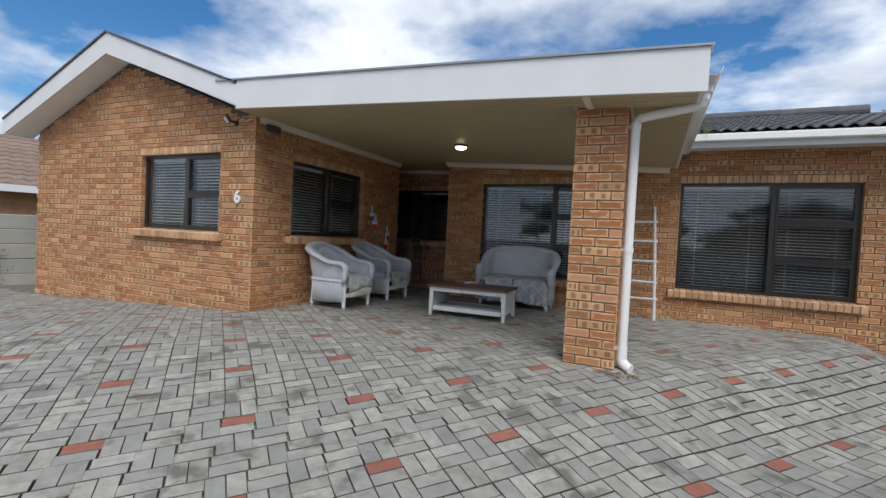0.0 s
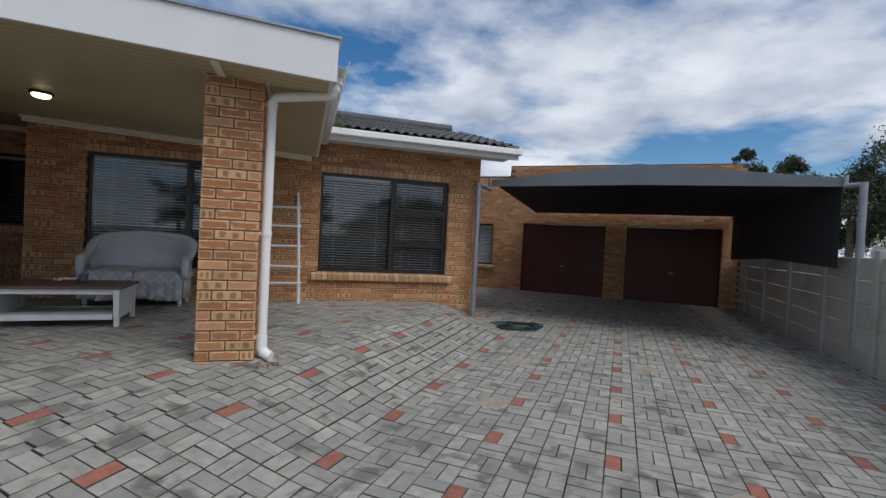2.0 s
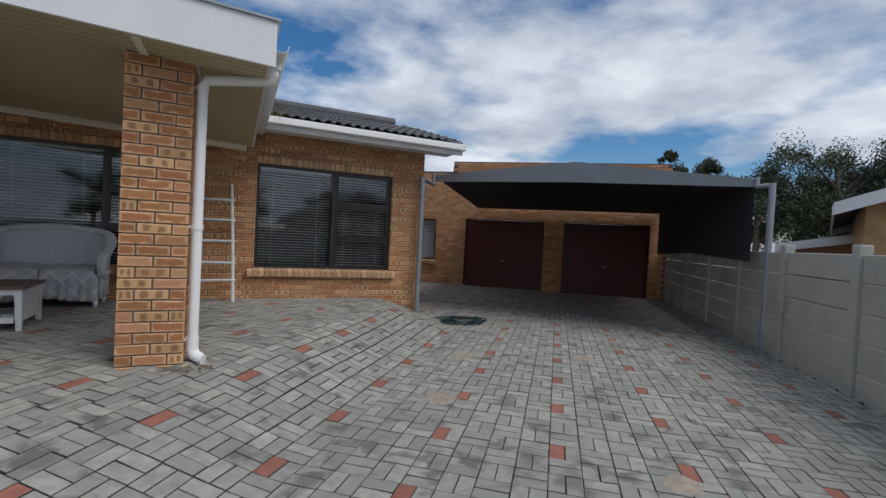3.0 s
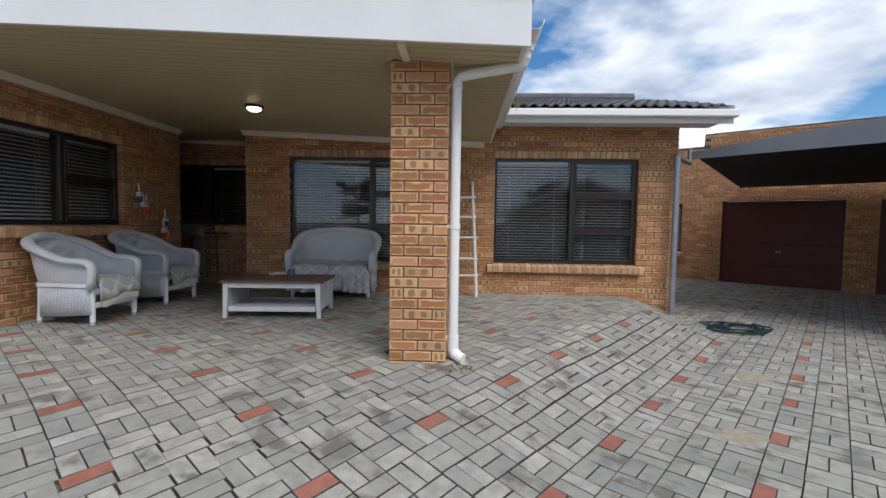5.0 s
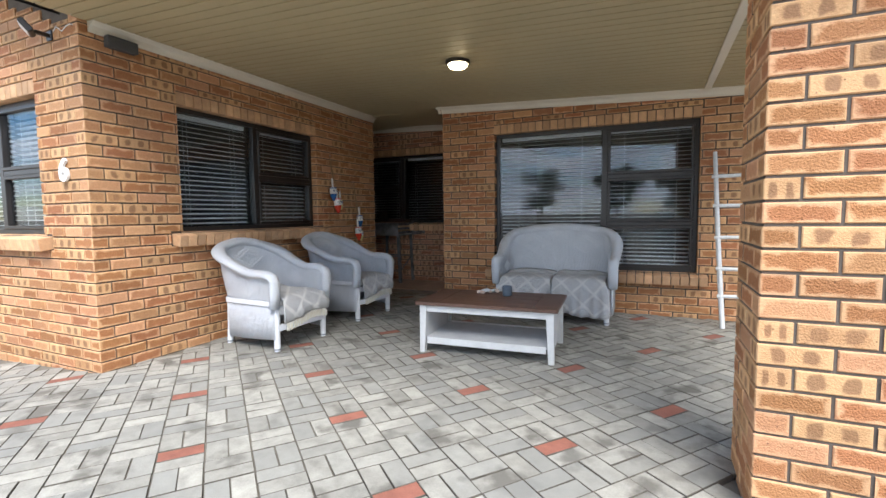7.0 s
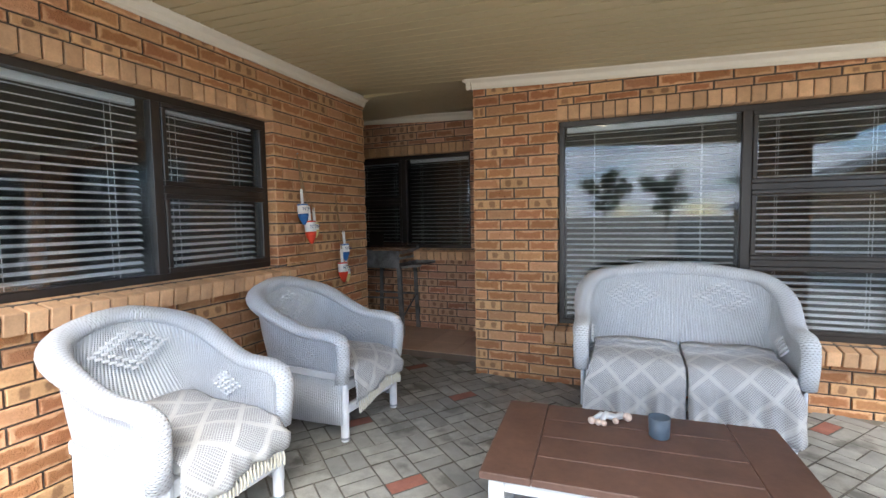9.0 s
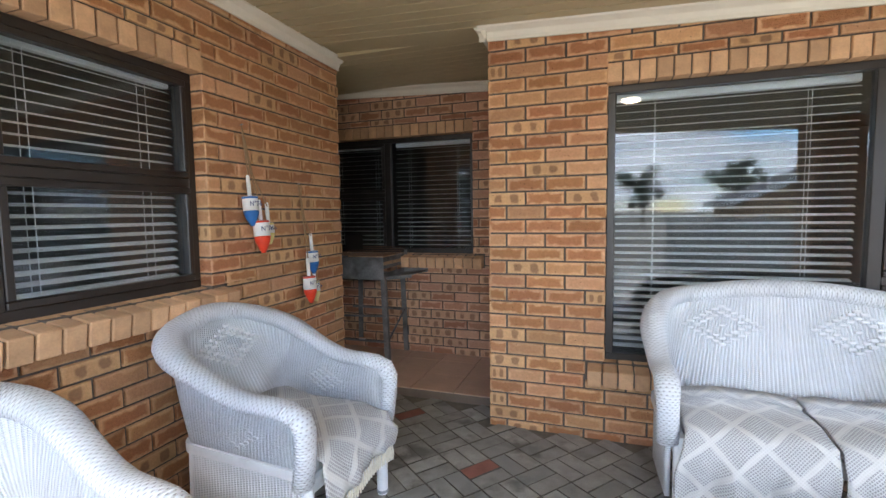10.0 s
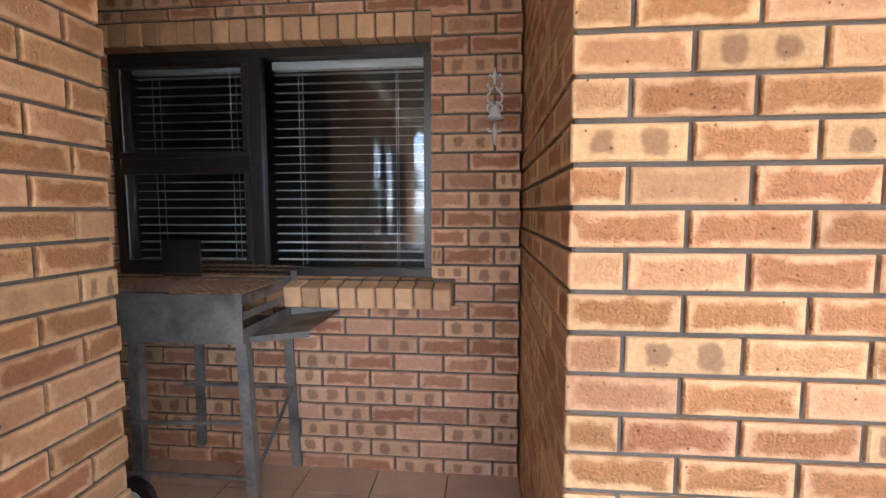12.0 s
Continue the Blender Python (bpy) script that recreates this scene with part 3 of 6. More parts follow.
# ---------------------------------------------------------------- windows and their sills
def window(name, origin, turn, u0, u1, z0, z1, columns, label, sill=True, slats=True, tilt=22, blind_label="white venetian blind with half-open slats", curtain=False):
    """columns: [(u_end, [z splits])...] in shares of the width; each cell gets a sash frame and a pane."""
    base = Matrix.Translation((origin[0], origin[1], 0)) @ Matrix.Rotation(radians(turn), 4, "Z")
    win = new(name)
    structure(win, label, "window")
    win.matrix_basis = base @ Matrix.Translation((u0, 0, z0))
    w, h = u1 - u0, z1 - z0
    y0, y1 = 0.075, 0.13          # set back in the wall
    bm = bmesh.new()
    f = 0.042
    for a in ((0, w, 0, f), (0, w, h - f, h), (0, f, f, h - f), (w - f, w, f, h - f)):
        box(bm, a[0], a[1], y0, y1, a[2], a[3], 0.003)
    edges = [0.0] + [c[0] * w for c in columns]
    for e in edges[1:-1]:
        box(bm, e - 0.03, e + 0.03, y0 - 0.004, y1, f, h - f, 0.003)
    frame_ob = part("window_frame", bm, M_BLACK, win)
    cells = []
    for k, (end, splits, opens) in enumerate(columns):
        a = edges[k] + (f if k == 0 else 0.03)
        b = edges[k + 1] - (f if k == len(columns) - 1 else 0.03)
        zs = [0.0] + [s * h for s in splits] + [h]
        for j in range(len(zs) - 1):
            c = zs[j] + (f if j == 0 else 0.022)
            d = zs[j + 1] - (f if j == len(zs) - 2 else 0.022)
            cells.append((a, b, c, d, opens))
        if splits:
            bm = bmesh.new()
            for s in splits:
                box(bm, a, b, y0 - 0.002, y1, s * h - 0.022, s * h + 0.022, 0.003)
            part("transom", bm, M_BLACK, win)
    for a, b, c, d, opens in cells:
        g = 0.0
        if opens:
            bm = bmesh.new()
            g = 0.032
            for q in ((a, b, c, c + g), (a, b, d - g, d), (a, a + g, c + g, d - g), (b - g, b, c + g, d - g)):
                box(bm, q[0] + 0.001, q[1] - 0.001, y0 - 0.012, y1 - 0.02, q[2] + 0.001, q[3] - 0.001, 0.004)
            part("sash", bm, M_BLACK, win)
        bm = bmesh.new()
        box(bm, a + g - 0.004, b - g + 0.004, 0.096, 0.100, c + g - 0.004, d - g + 0.004)
        pane = part("pane", bm, M_GLASS, win)
        pane.visible_shadow = False
    if sill:
        bm = bmesh.new()
        cnt = round((w + 0.2) / 0.0855)
        step = (w + 0.2) / cnt
        sl = new("window_sill")
        sl.parent = win
        me_key = None
        for k in range(cnt):
            bmk = bmesh.new()
            box(bmk, -step / 2 + 0.004, step / 2 - 0.004, -0.095, 0.125, -0.1, 0.0, 0.005)
            if me_key is None:
                me_key = bpy.data.meshes.new("brick")
                bmk.to_mesh(me_key)
                me_key.materials.append(M_BRICK_EDGE)
            bmk.free()
            ob = bpy.data.objects.new("brick", me_key)
            scene.collection.objects.link(ob)
            ob.parent = sl
            ob.matrix_basis = pose(-0.1 + (k + 0.5) * step, 0.0, -0.012 + ((k * 7) % 5 - 2) * 0.0006, 9)
        bm.free()
        bm = bmesh.new()
        box(bm, -0.085, w + 0.085, -0.080, 0.12, -0.098, -0.014, 0, pose(0, 0, -0.006, 9))
        part("mortar_bed", bm, M_MORTAR, sl)
    if slats:
        bl = thing("venetian_blind", blind_label, "blind")
        bl.matrix_basis = base @ Matrix.Translation((u0, 0.185, z0))
        groups = []
        lo = f
        for k, (end, splits, opens) in enumerate(columns):
            groups.append((edges[k] + 0.05, edges[k + 1] - 0.05))
        for a, b in groups:
            bm = bmesh.new()
            box(bm, a, b, -0.02, 0.02, h - 0.075, h - 0.035, 0.003)
            part("headrail", bm, M_BLIND, bl)
            bm = bmesh.new()
            n = 4
            rows = []
            for i in range(n + 1):
                s = -0.025 + 0.05 * i / n
                rows.append((s, 0.004 * (1 - (2 * i / n - 1) ** 2)))
            vs = [[bm.verts.new((x, s, zz)) for s, zz in rows] for x in (a, b)]
            for i in range(n):
                bm.faces.new((vs[0][i], vs[0][i + 1], vs[1][i + 1], vs[1][i]))
            me = bpy.data.meshes.new("slat"); bm.to_mesh(me); bm.free()
            me.materials.append(M_BLIND)
            z = h - 0.095
            while z > f + 0.02:
                ob = bpy.data.objects.new("slat", me)
                scene.collection.objects.link(ob)
                ob.parent = bl
                ob.matrix_basis = pose(0, 0, z, tilt)
                z -= 0.044
            for s in ((0.18, 0.82) if b - a > 0.6 else (0.25, 0.75)):
                for yy in (-0.027, 0.027):
                    x = a + (b - a) * s
                    bm = bmesh.new()
                    box(bm, x - 0.0012, x + 0.0012, yy - 0.001, yy + 0.001, f, h - 0.06)
                    part("ladder_cord", bm, M_BLIND, bl)
    return win


# ---------------------------------------------------------------- the plan
XL, YA, YB, YR = -4.515, 4.385, 7.828, 8.962       # porch's side wall, gable front, porch's back wall, back of the recess
XG, XB, XC = -9.80, -3.270, 3.36                  # gable's far end, recess's right corner, house's far corner
YC = 8.13                                        # end of the porch's side wall
HEAD = 2.483


def ceiling_z(x):
    return 2.76 - 0.045 * (x + 0.35)


# gable front
apex_u = (-7.25 - XG)
gable_profile = [(0.0, 2.98), (apex_u, 2.98 + 0.37 * apex_u), (XL - XG, 2.98 + 0.37 * apex_u - 0.37 * (XL - XG - apex_u))]
w1 = (-6.86 - XG, -5.15 - XG, 1.393, HEAD)
wall_gable = backing("wall_gable", (XG, YA), 0, XL - XG, -0.3, 2.9, 0.22, [w1], "face-brick gable wall in yellow and brown clay bricks", gable_profile)


def gable_top(u, most):
    return gable_profile[1][1] - 0.02 if most else min(gable_profile[1][1] - 0.37 * abs(u - apex_u), 9) - 0.01


brick_wall(wall_gable, (XG, YA), 0, XL - XG, 0.0, gable_top, [(*w1, True)], end=1, near=(5.0, 1.4))
window("window_1", (XG, YA), 0, *w1, [(0.55, [], False), (1.0, [0.475], True)], "dark-framed window with a closed white blind, in a brick gable wall", tilt=-8)

# porch's side wall (seen from the porch: u runs from the gable inwards)
wl_len = YC - YA
w2 = (5.10 - YA, 6.86 - YA, 1.393, HEAD)
wall_side = backing("wall_porch_side", (XL, YA), 90, wl_len, -0.1, 3.12, 0.22, [w2], "face-brick side wall of the porch")
brick_wall(wall_side, (XL, YA), 90, wl_len, 0.2, 3.05, [(*w2, True)], start=2, near=(3.0, 1.5))
window("window_2", (XL, YA), 90, *w2, [(0.51, [], False), (1.0, [0.495], True)], "dark-framed window with a half-open white blind, over the porch chairs", tilt=18)

# porch's back wall with its return into the recess, and the wing's front
wb_len = XC - XB
w3 = (-2.575 - XB, -0.371 - XB, 0.868, HEAD)
w4 = (0.615 - XB, 2.785 - XB, 0.868, HEAD)
wall_back = backing("wall_porch_back", (XB, YB), 0, wb_len, -0.1, 3.12, 0.22, [w3, w4], "face-brick back wall of the porch")
brick_wall(wall_back, (XB, YB), 0, wb_len, 0.1, 3.1, [(*w3, True), (*w4, True)], start=1, end=2, near=(0.6, 1.5))
cols = [(0.578, [], False), (1.0, [0.323, 0.651], True)]
window("window_3", (XB, YB), 0, *w3, cols, "large dark-framed window with a white venetian blind, behind the wicker sofa", tilt=14)
window("window_4", (XB, YB), 0, *w4, [(0.55, [], False), (1.0, [0.315, 0.655], True)], "large dark-framed window with a white venetian blind, facing the drive", tilt=-10)
wall_end = backing("wall_wing_end", (XC, YB), 90, 6.0, -0.3, 3.1, 0.22, [], "face-brick end wall of the wing")
brick_wall(wall_end, (XC, YB), 90, 6.0, -0.1, 3.05, [], start=1, near=(0, 1.5), budget=150)
wall_return = backing("wall_recess_side", (XB, 11.2), -90, 11.2 - YB, 0.2, 3.12, 0.22, [], "face-brick side of the recess")
brick_wall(wall_return, (XB, 11.2), -90, 11.2 - YB, 0.3, 3.05, [], end=2, near=(3.3, 1.5), budget=120)
w5 = (-5.30 + 6.2, -3.686 + 6.2, 1.393, HEAD)
wall_recess = backing("wall_recess_back", (-6.2, YR), 0, 6.2 + XB - 0.01, 0.2, 3.12, 0.22, [w5], "face-brick back wall of the recess in redder bricks")
brick_wall(wall_recess, (-6.2, YR), 0, 6.2 + XB - 0.01, 0.35, 3.02, [(*w5, True)], near=(2.2, 1.4), mat=M_BRICK_DARK)
window("window_5", (-6.2, YR), 0, *w5, [(0.465, [0.51], True), (1.0, [], False)], "dark-framed window with a white blind, behind the braai", tilt=6)
wall_c = backing("wall_recess_left", (XL - 0.22, YC), 180, 1.6, 0.2, 3.12, 0.2, [], "brick wall beside the braai")
# added wall, never in view, kept pale to bounce light into the recess
bm = bmesh.new()
box(bm, -6.2, -6.0, YC, YR, 0.2, 3.1)
structure(link("wall_recess_far", bm, M_CORNICE), "plain pale wall added out of view, closing the recess and bouncing light in", "wall")

# pillar
CX0, CX1, CY0, CY1 = -0.452, 0.004, 4.40, 4.856
pillar = thing("brick_pillar", "square face-brick porch pillar standing on the paving", "pillar", ((CX0 + CX1) / 2, (CY0 + CY1) / 2, 0))
bm = bmesh.new()
box(bm, -0.22, 0.22, -0.22, 0.22, 0.1, 2.80)
part("core", bm, M_MORTAR, pillar)
items = []
n = -26
while GRID_Z + n * COURSE < 2.78:
    a = GRID_Z + n * COURSE + JOINT / 2
    b = min(a + BRICK_H, 2.79)
    for side in range(4):
        rot = Matrix.Rotation(radians(90 * side), 4, "Z") @ Matrix.Translation((0, -0.228, 0))
        full = (n + side) % 2 == 0
        for p, q in (((-0.228, -0.006), (0.006, 0.228)) if full else ((-0.111, 0.111),)):
            items.append((brick_mesh(q - p, b - a, BRICK_D, M_BRICK), rot @ Matrix.Translation(((p + q) / 2, 0, (a + b) / 2)), 0))
    n += 1
LATE.append((pillar, pillar.matrix_basis.copy(), items, None, M_BRICK, 300))

# ---------------------------------------------------------------- porch roof
bm = bmesh.new()
PX0, PX1, PY0 = XL - 0.0, 0.52, 4.05
v = []
for x, y in ((PX0 + 0.0, PY0), (PX1, PY0), (PX1, YB + 0.2), (PX0, YB + 0.2)):
    v.append(bm.verts.new((x, y, ceiling_z(x))))
for x, y in ((PX0, PY0), (PX1, PY0), (PX1, YB + 0.2), (PX0, YB + 0.2)):
    v.append(bm.verts.new((x, y, ceiling_z(x) + 0.06)))
for q in ((3, 2, 1, 0), (4, 5, 6, 7), (0, 1, 5, 4), (1, 2, 6, 5), (2, 3, 7, 6), (3, 0, 4, 7)):
    bm.faces.new([v[i] for i in q])
BOARD = 0.098
yy = PY0 + 0.001
while yy < YB - 0.02:
    y2 = min(yy + BOARD - 0.013, YB)
    v = [bm.verts.new((x, y, ceiling_z(x) - d)) for d in (0.0005, 0.020) for x, y in ((PX0, yy - 0.002 * (d < 0.003)), (PX1, yy - 0.002 * (d < 0.003)), (PX1, y2 + 0.002 * (d < 0.003)), (PX0, y2 + 0.002 * (d < 0.003)))]
    for q in ((7, 6, 5, 4), (0, 1, 5, 4), (1, 2, 6, 5), (2, 3, 7, 6), (3, 0, 4, 7)):
        bm.faces.new([v[i] for i in q])
    yy += BOARD
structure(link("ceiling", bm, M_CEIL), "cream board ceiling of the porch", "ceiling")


def sloped_strip(name, x0, x1, y0, y1, dz0, dz1, mat, label, category):
    bm = bmesh.new()
    v = [bm.verts.new((x, y, ceiling_z(x) + d)) for d in (dz0, dz1) for x, y in ((x0, y0), (x1, y0), (x1, y1), (x0, y1))]
    for q in ((3, 2, 1, 0), (4, 5, 6, 7), (0, 1, 5, 4), (1, 2, 6, 5), (2, 3, 7, 6), (3, 0, 4, 7)):
        bm.faces.new([v[i] for i in q])
    return structure(link(name, bm, mat), label, category)


sloped_strip("trim_fascia_front", XL + 0.05, 0.575, 4.02, 4.05, -0.02, 0.32, M_FASCIA, "white painted fascia board of the porch roof", "fascia")
sloped_strip("trim_fascia_side", 0.52, 0.55, 4.05, YB - 0.01, -0.02, 0.30, M_FASCIA, "white painted side fascia of the porch roof", "fascia")
sloped_strip("roof_porch", XL - 0.3, 0.60, 4.0, YB + 0.6, 0.321, 0.34, M_STEEL, "flat sheet-metal roof of the porch", "roof")

# recess ceiling
bm = bmesh.new()
box(bm, -6.2, XB + 0.2, YB + 0.2, YR + 0.2, 2.96, 3.02)
for k in range(10):
    box(bm, -6.2, XB + 0.2, YB + 0.2 + k * 0.098, YB + 0.2 + k * 0.098 + 0.092, 2.915, 2.96)
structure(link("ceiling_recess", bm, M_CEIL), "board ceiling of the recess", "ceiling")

# ---------------------------------------------------------------- gable roof
AX, AZ, PITCH = -7.17, 4.22, 0.37
for side, name in ((1, "trim_verge"), (-1, "trim_verge_far")):
    reach = 2.704 if side == 1 else 2.95
    bm = bmesh.new()
    pts = [(AX, AZ), (AX + side * reach, AZ - PITCH * reach), (AX + side * reach, AZ - PITCH * reach - 0.25), (AX, AZ - 0.30)]
    f0 = [bm.verts.new((x, 4.02, z)) for x, z in pts]
    f1 = [bm.verts.new((x, 4.05, z)) for x, z in pts]
    bm.faces.new(f0 if side == 1 else f0[::-1]); bm.faces.new(f1[::-1] if side == 1 else f1)
    for k in range(4):
        bm.faces.new((f0[k], f0[(k + 1) % 4], f1[(k + 1) % 4], f1[k]))
    bmesh.ops.recalc_face_normals(bm, faces=bm.faces)
    structure(link(name, bm, M_FASCIA), "white bargeboard of the gable", "bargeboard")
bm = bmesh.new()
for side in (1, -1):
    reach = 2.69 if side == 1 else 2.95
    for d0, d1, mat_i in ((0.0, 0.03, 0),):
        v = [bm.verts.new((AX + side * r, y, AZ - PITCH * r + d)) for d in (0.005, 0.032) for r, y in ((-0.0, 4.0), (reach, 4.0), (reach, 12.0), (0.0, 12.0))]
        for q in ((3, 2, 1, 0), (4, 5, 6, 7), (0, 1, 5, 4), (1, 2, 6, 5), (2, 3, 7, 6), (3, 0, 4, 7)):
            bm.faces.new([v[i] for i in q])
bmesh.ops.recalc_face_normals(bm, faces=bm.faces)
structure(link("roof_gable", bm, M_TILE_ROOF), "grey tiled gable roof", "roof")
bm = bmesh.new()
for side in (1, -1):
    reach = 2.68 if side == 1 else 2.9
    v = [bm.verts.new((AX + side * r, y, AZ - PITCH * r - 0.27 + d)) for d in (0.0, 0.02) for r, y in ((0.0, 4.05), (reach, 4.05), (reach, 4.42), (0.0, 4.42))]
    for q in ((3, 2, 1, 0), (4, 5, 6, 7), (0, 1, 5, 4), (1, 2, 6, 5), (2, 3, 7, 6), (3, 0, 4, 7)):
        bm.faces.new([v[i] for i in q])
bmesh.ops.recalc_face_normals(bm, faces=bm.faces)
structure(link("trim_soffit", bm, M_WHITE), "painted soffit under the gable roof", "soffit")

# ---------------------------------------------------------------- wing roof
EY, EZ, RX0, RX1 = 7.25, 3.06, 0.57, 3.80
bm = bmesh.new()
v = [bm.verts.new(p) for p in ((RX0 - 2, EY, EZ), (RX1, EY, EZ), (RX1, 10.6, EZ + 1.0), (RX0 - 2, 10.6, EZ + 1.0), (RX0 - 2, EY, EZ + 0.03), (RX1, EY, EZ + 0.03), (RX1, 10.6, EZ + 1.03), (RX0 - 2, 10.6, EZ + 1.03))]
for q in ((3, 2, 1, 0), (4, 5, 6, 7), (0, 1, 5, 4), (1, 2, 6, 5), (2, 3, 7, 6), (3, 0, 4, 7)):
    bm.faces.new([v[i] for i in q])
structure(link("roof_wing", bm, M_TILE_ROOF), "dark concrete-tiled roof of the wing", "roof")
bm = bmesh.new()
box(bm, RX0, RX1, EY - 0.02, EY + 0.0, EZ - 0.17, EZ + 0.02)
box(bm, RX0, RX1, EY, YB + 0.05, EZ - 0.10, EZ - 0.08)
structure(link("trim_eave", bm, M_FASCIA), "white eave board and soffit of the wing", "fascia")
bm = bmesh.new()
box(bm, RX0, RX1 + 0.02, EY - 0.13, EY - 0.021, EZ - 0.10, EZ + 0.0, 0.012)
structure(link("gutter_wing", bm, M_PVC), "white gutter along the wing's eave", "gutter")

# ---------------------------------------------------------------- garage
GA, GO = -38.0, Vector((6.76, 12.71))
GD = Vector((math.cos(radians(GA)), math.sin(radians(GA))))
g_start = GO - GD * 3.6
doors = [(3.6, 5.98, -0.3, 2.13), (6.53, 8.88, -0.3, 2.13)]
w6 = (3.6 - 1.48, 3.6 - 0.92, 0.81, 2.07)
wall_garage = backing("wall_garage", g_start, GA, 9.36, -0.3, 3.88, 0.22, doors + [w6], "face-brick garage wall with two door openings", [(0.0, 3.52), (3.13, 3.52), (3.15, 3.88), (9.36, 3.88)])
brick_wall(wall_garage, g_start, GA, 9.36, -0.05, lambda u, most: 3.86 if most or u > 3.14 else 3.50, [(*d, False) for d in doors] + [(*w6, True)], end=1, near=(3.2, 1.5), arches=False)
window("window_6", g_start, GA, *w6, [(1.0, [], False)], "narrow dark-framed window in the garage wall", tilt=32)
gb = Matrix.Translation((g_start[0], g_start[1], 0)) @ Matrix.Rotation(radians(GA), 4, "Z")
for k, (u0, u1, a, b) in enumerate(doors):
    ob = new(f"door_{k + 1}")
    structure(ob, "closed dark red panelled garage door", "garage door")
    ob.matrix_basis = gb @ Matrix.Translation((u0, 0.10, 0.03))
    for r in range(4):
        bm = bmesh.new()
        h = 2.10 / 4
        box(bm, 0.03, u1 - u0 - 0.03, 0, 0.04, r * h + 0.0015, (r + 1) * h - 0.0015, 0.004)
        part("panel", bm, M_GARAGE, ob)
    bm = bmesh.new(); box(bm, 0.01, u1 - u0 - 0.01, 0.041, 0.06, 0.0, 2.1); part("backing_board", bm, M_GARAGE, ob)
    bm = bmesh.new()
    box(bm, 0, 0.03, -0.03, 0.06, 0, 2.10, 0.003); box(bm, u1 - u0 - 0.03, u1 - u0, -0.03, 0.06, 0, 2.10, 0.003)
    part("door_frame", bm, M_GARAGE, ob)
    bm = bmesh.new()
    box(bm, (u1 - u0) / 2 - 0.06, (u1 - u0) / 2 + 0.06, -0.03, -0.012, 0.86, 0.885, 0.004)
    box(bm, (u1 - u0) / 2 - 0.01, (u1 - u0) / 2 + 0.01, -0.013, 0.003, 0.86, 0.885, 0.004)
    part("door_handle", bm, M_STEEL, ob)
bm = bmesh.new()
box(bm, 9.14, 9.36, 0.23, 6.0, -0.3, 3.88, 0, gb)
structure(link("wall_garage_end", bm, M_MORTAR), "brick end wall of the garage", "wall")
bm = bmesh.new()
box(bm, 0, 9.1, 0.23, 6.0, 3.5, 3.6, 0, gb)
structure(link("roof_garage", bm, M_MORTAR), "flat roof of the garage", "roof")

# ---------------------------------------------------------------- shade-net carport
def garage_at(u, out, z):
    """A place by metres along the garage front from the first door, metres out from it, and height."""
    p = gb @ Vector((3.6 + u, -out, 0))
    return Vector((p.x, p.y, z))


FL, FR = Vector((3.80, 8.35, 2.66)), Vector((7.38, 4.56, 2.58))
BL, BR = garage_at(0.39, 0.12, 2.46), garage_at(5.47, 0.12, 2.48)
sail = thing("shade_net_carport", "dark grey shade-net carport roof on steel poles over the drive", "carport")
bm = bmesh.new()
N = 12
grid = [[None] * (N + 1) for _ in range(N + 1)]
for i in range(N + 1):
    for j in range(N + 1):
        s, t = i / N, j / N
        p = (FL * (1 - s) + FR * s) * (1 - t) + (BL * (1 - s) + BR * s) * t
        rise = 0.42 * (1 - abs(2 * s - 1)) * (1 - abs(2 * t - 1) ** 1.5) + 0.26 * (1 - abs(2 * s - 1)) * (1 - t)
        grid[i][j] = bm.verts.new(p + Vector((0, 0, rise)))
for i in range(N):
    for j in range(N):
        bm.faces.new((grid[i][j], grid[i + 1][j], grid[i + 1][j + 1], grid[i][j + 1]))
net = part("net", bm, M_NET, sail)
net.modifiers.new("thick", "SOLIDIFY").thickness = 0.004
bm = bmesh.new()
top = []
for i in range(N + 1):
    s = i / N
    p = FL * (1 - s) + FR * s + Vector((-0.01, -0.01, 0.26 * (1 - abs(2 * s - 1))))
    low = FL * (1 - s) + FR * s + Vector((-0.01, -0.01, -0.10 + 0.03 * (1 - abs(2 * s - 1))))
    top.append((bm.verts.new(low), bm.verts.new(p + Vector((0, 0, 0.02)))))
for a, b in zip(top, top[1:]):
    bm.faces.new((a[0], b[0], b[1], a[1]))
val = part("valance", bm, M_NET_LIT, sail, "folded front edge of the net, coloured paler as if lit through")
val.modifiers.new("thick", "SOLIDIFY").thickness = 0.006
bm = bmesh.new()
cur = []
for i in range(9):
    s = i / 8
    p = FR * (1 - s) + BR * s
    z1 = p.z
    sag = 1.36 + 0.08 * (1 - abs(2 * s - 1))
    cur.append((bm.verts.new((p.x, p.y, sag)), bm.verts.new((p.x, p.y, z1))))
for a, b in zip(cur, cur[1:]):
    bm.faces.new((a[0], b[0], b[1], a[1]))
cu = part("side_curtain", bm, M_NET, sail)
cu.modifiers.new("thick", "SOLIDIFY").thickness = 0.004
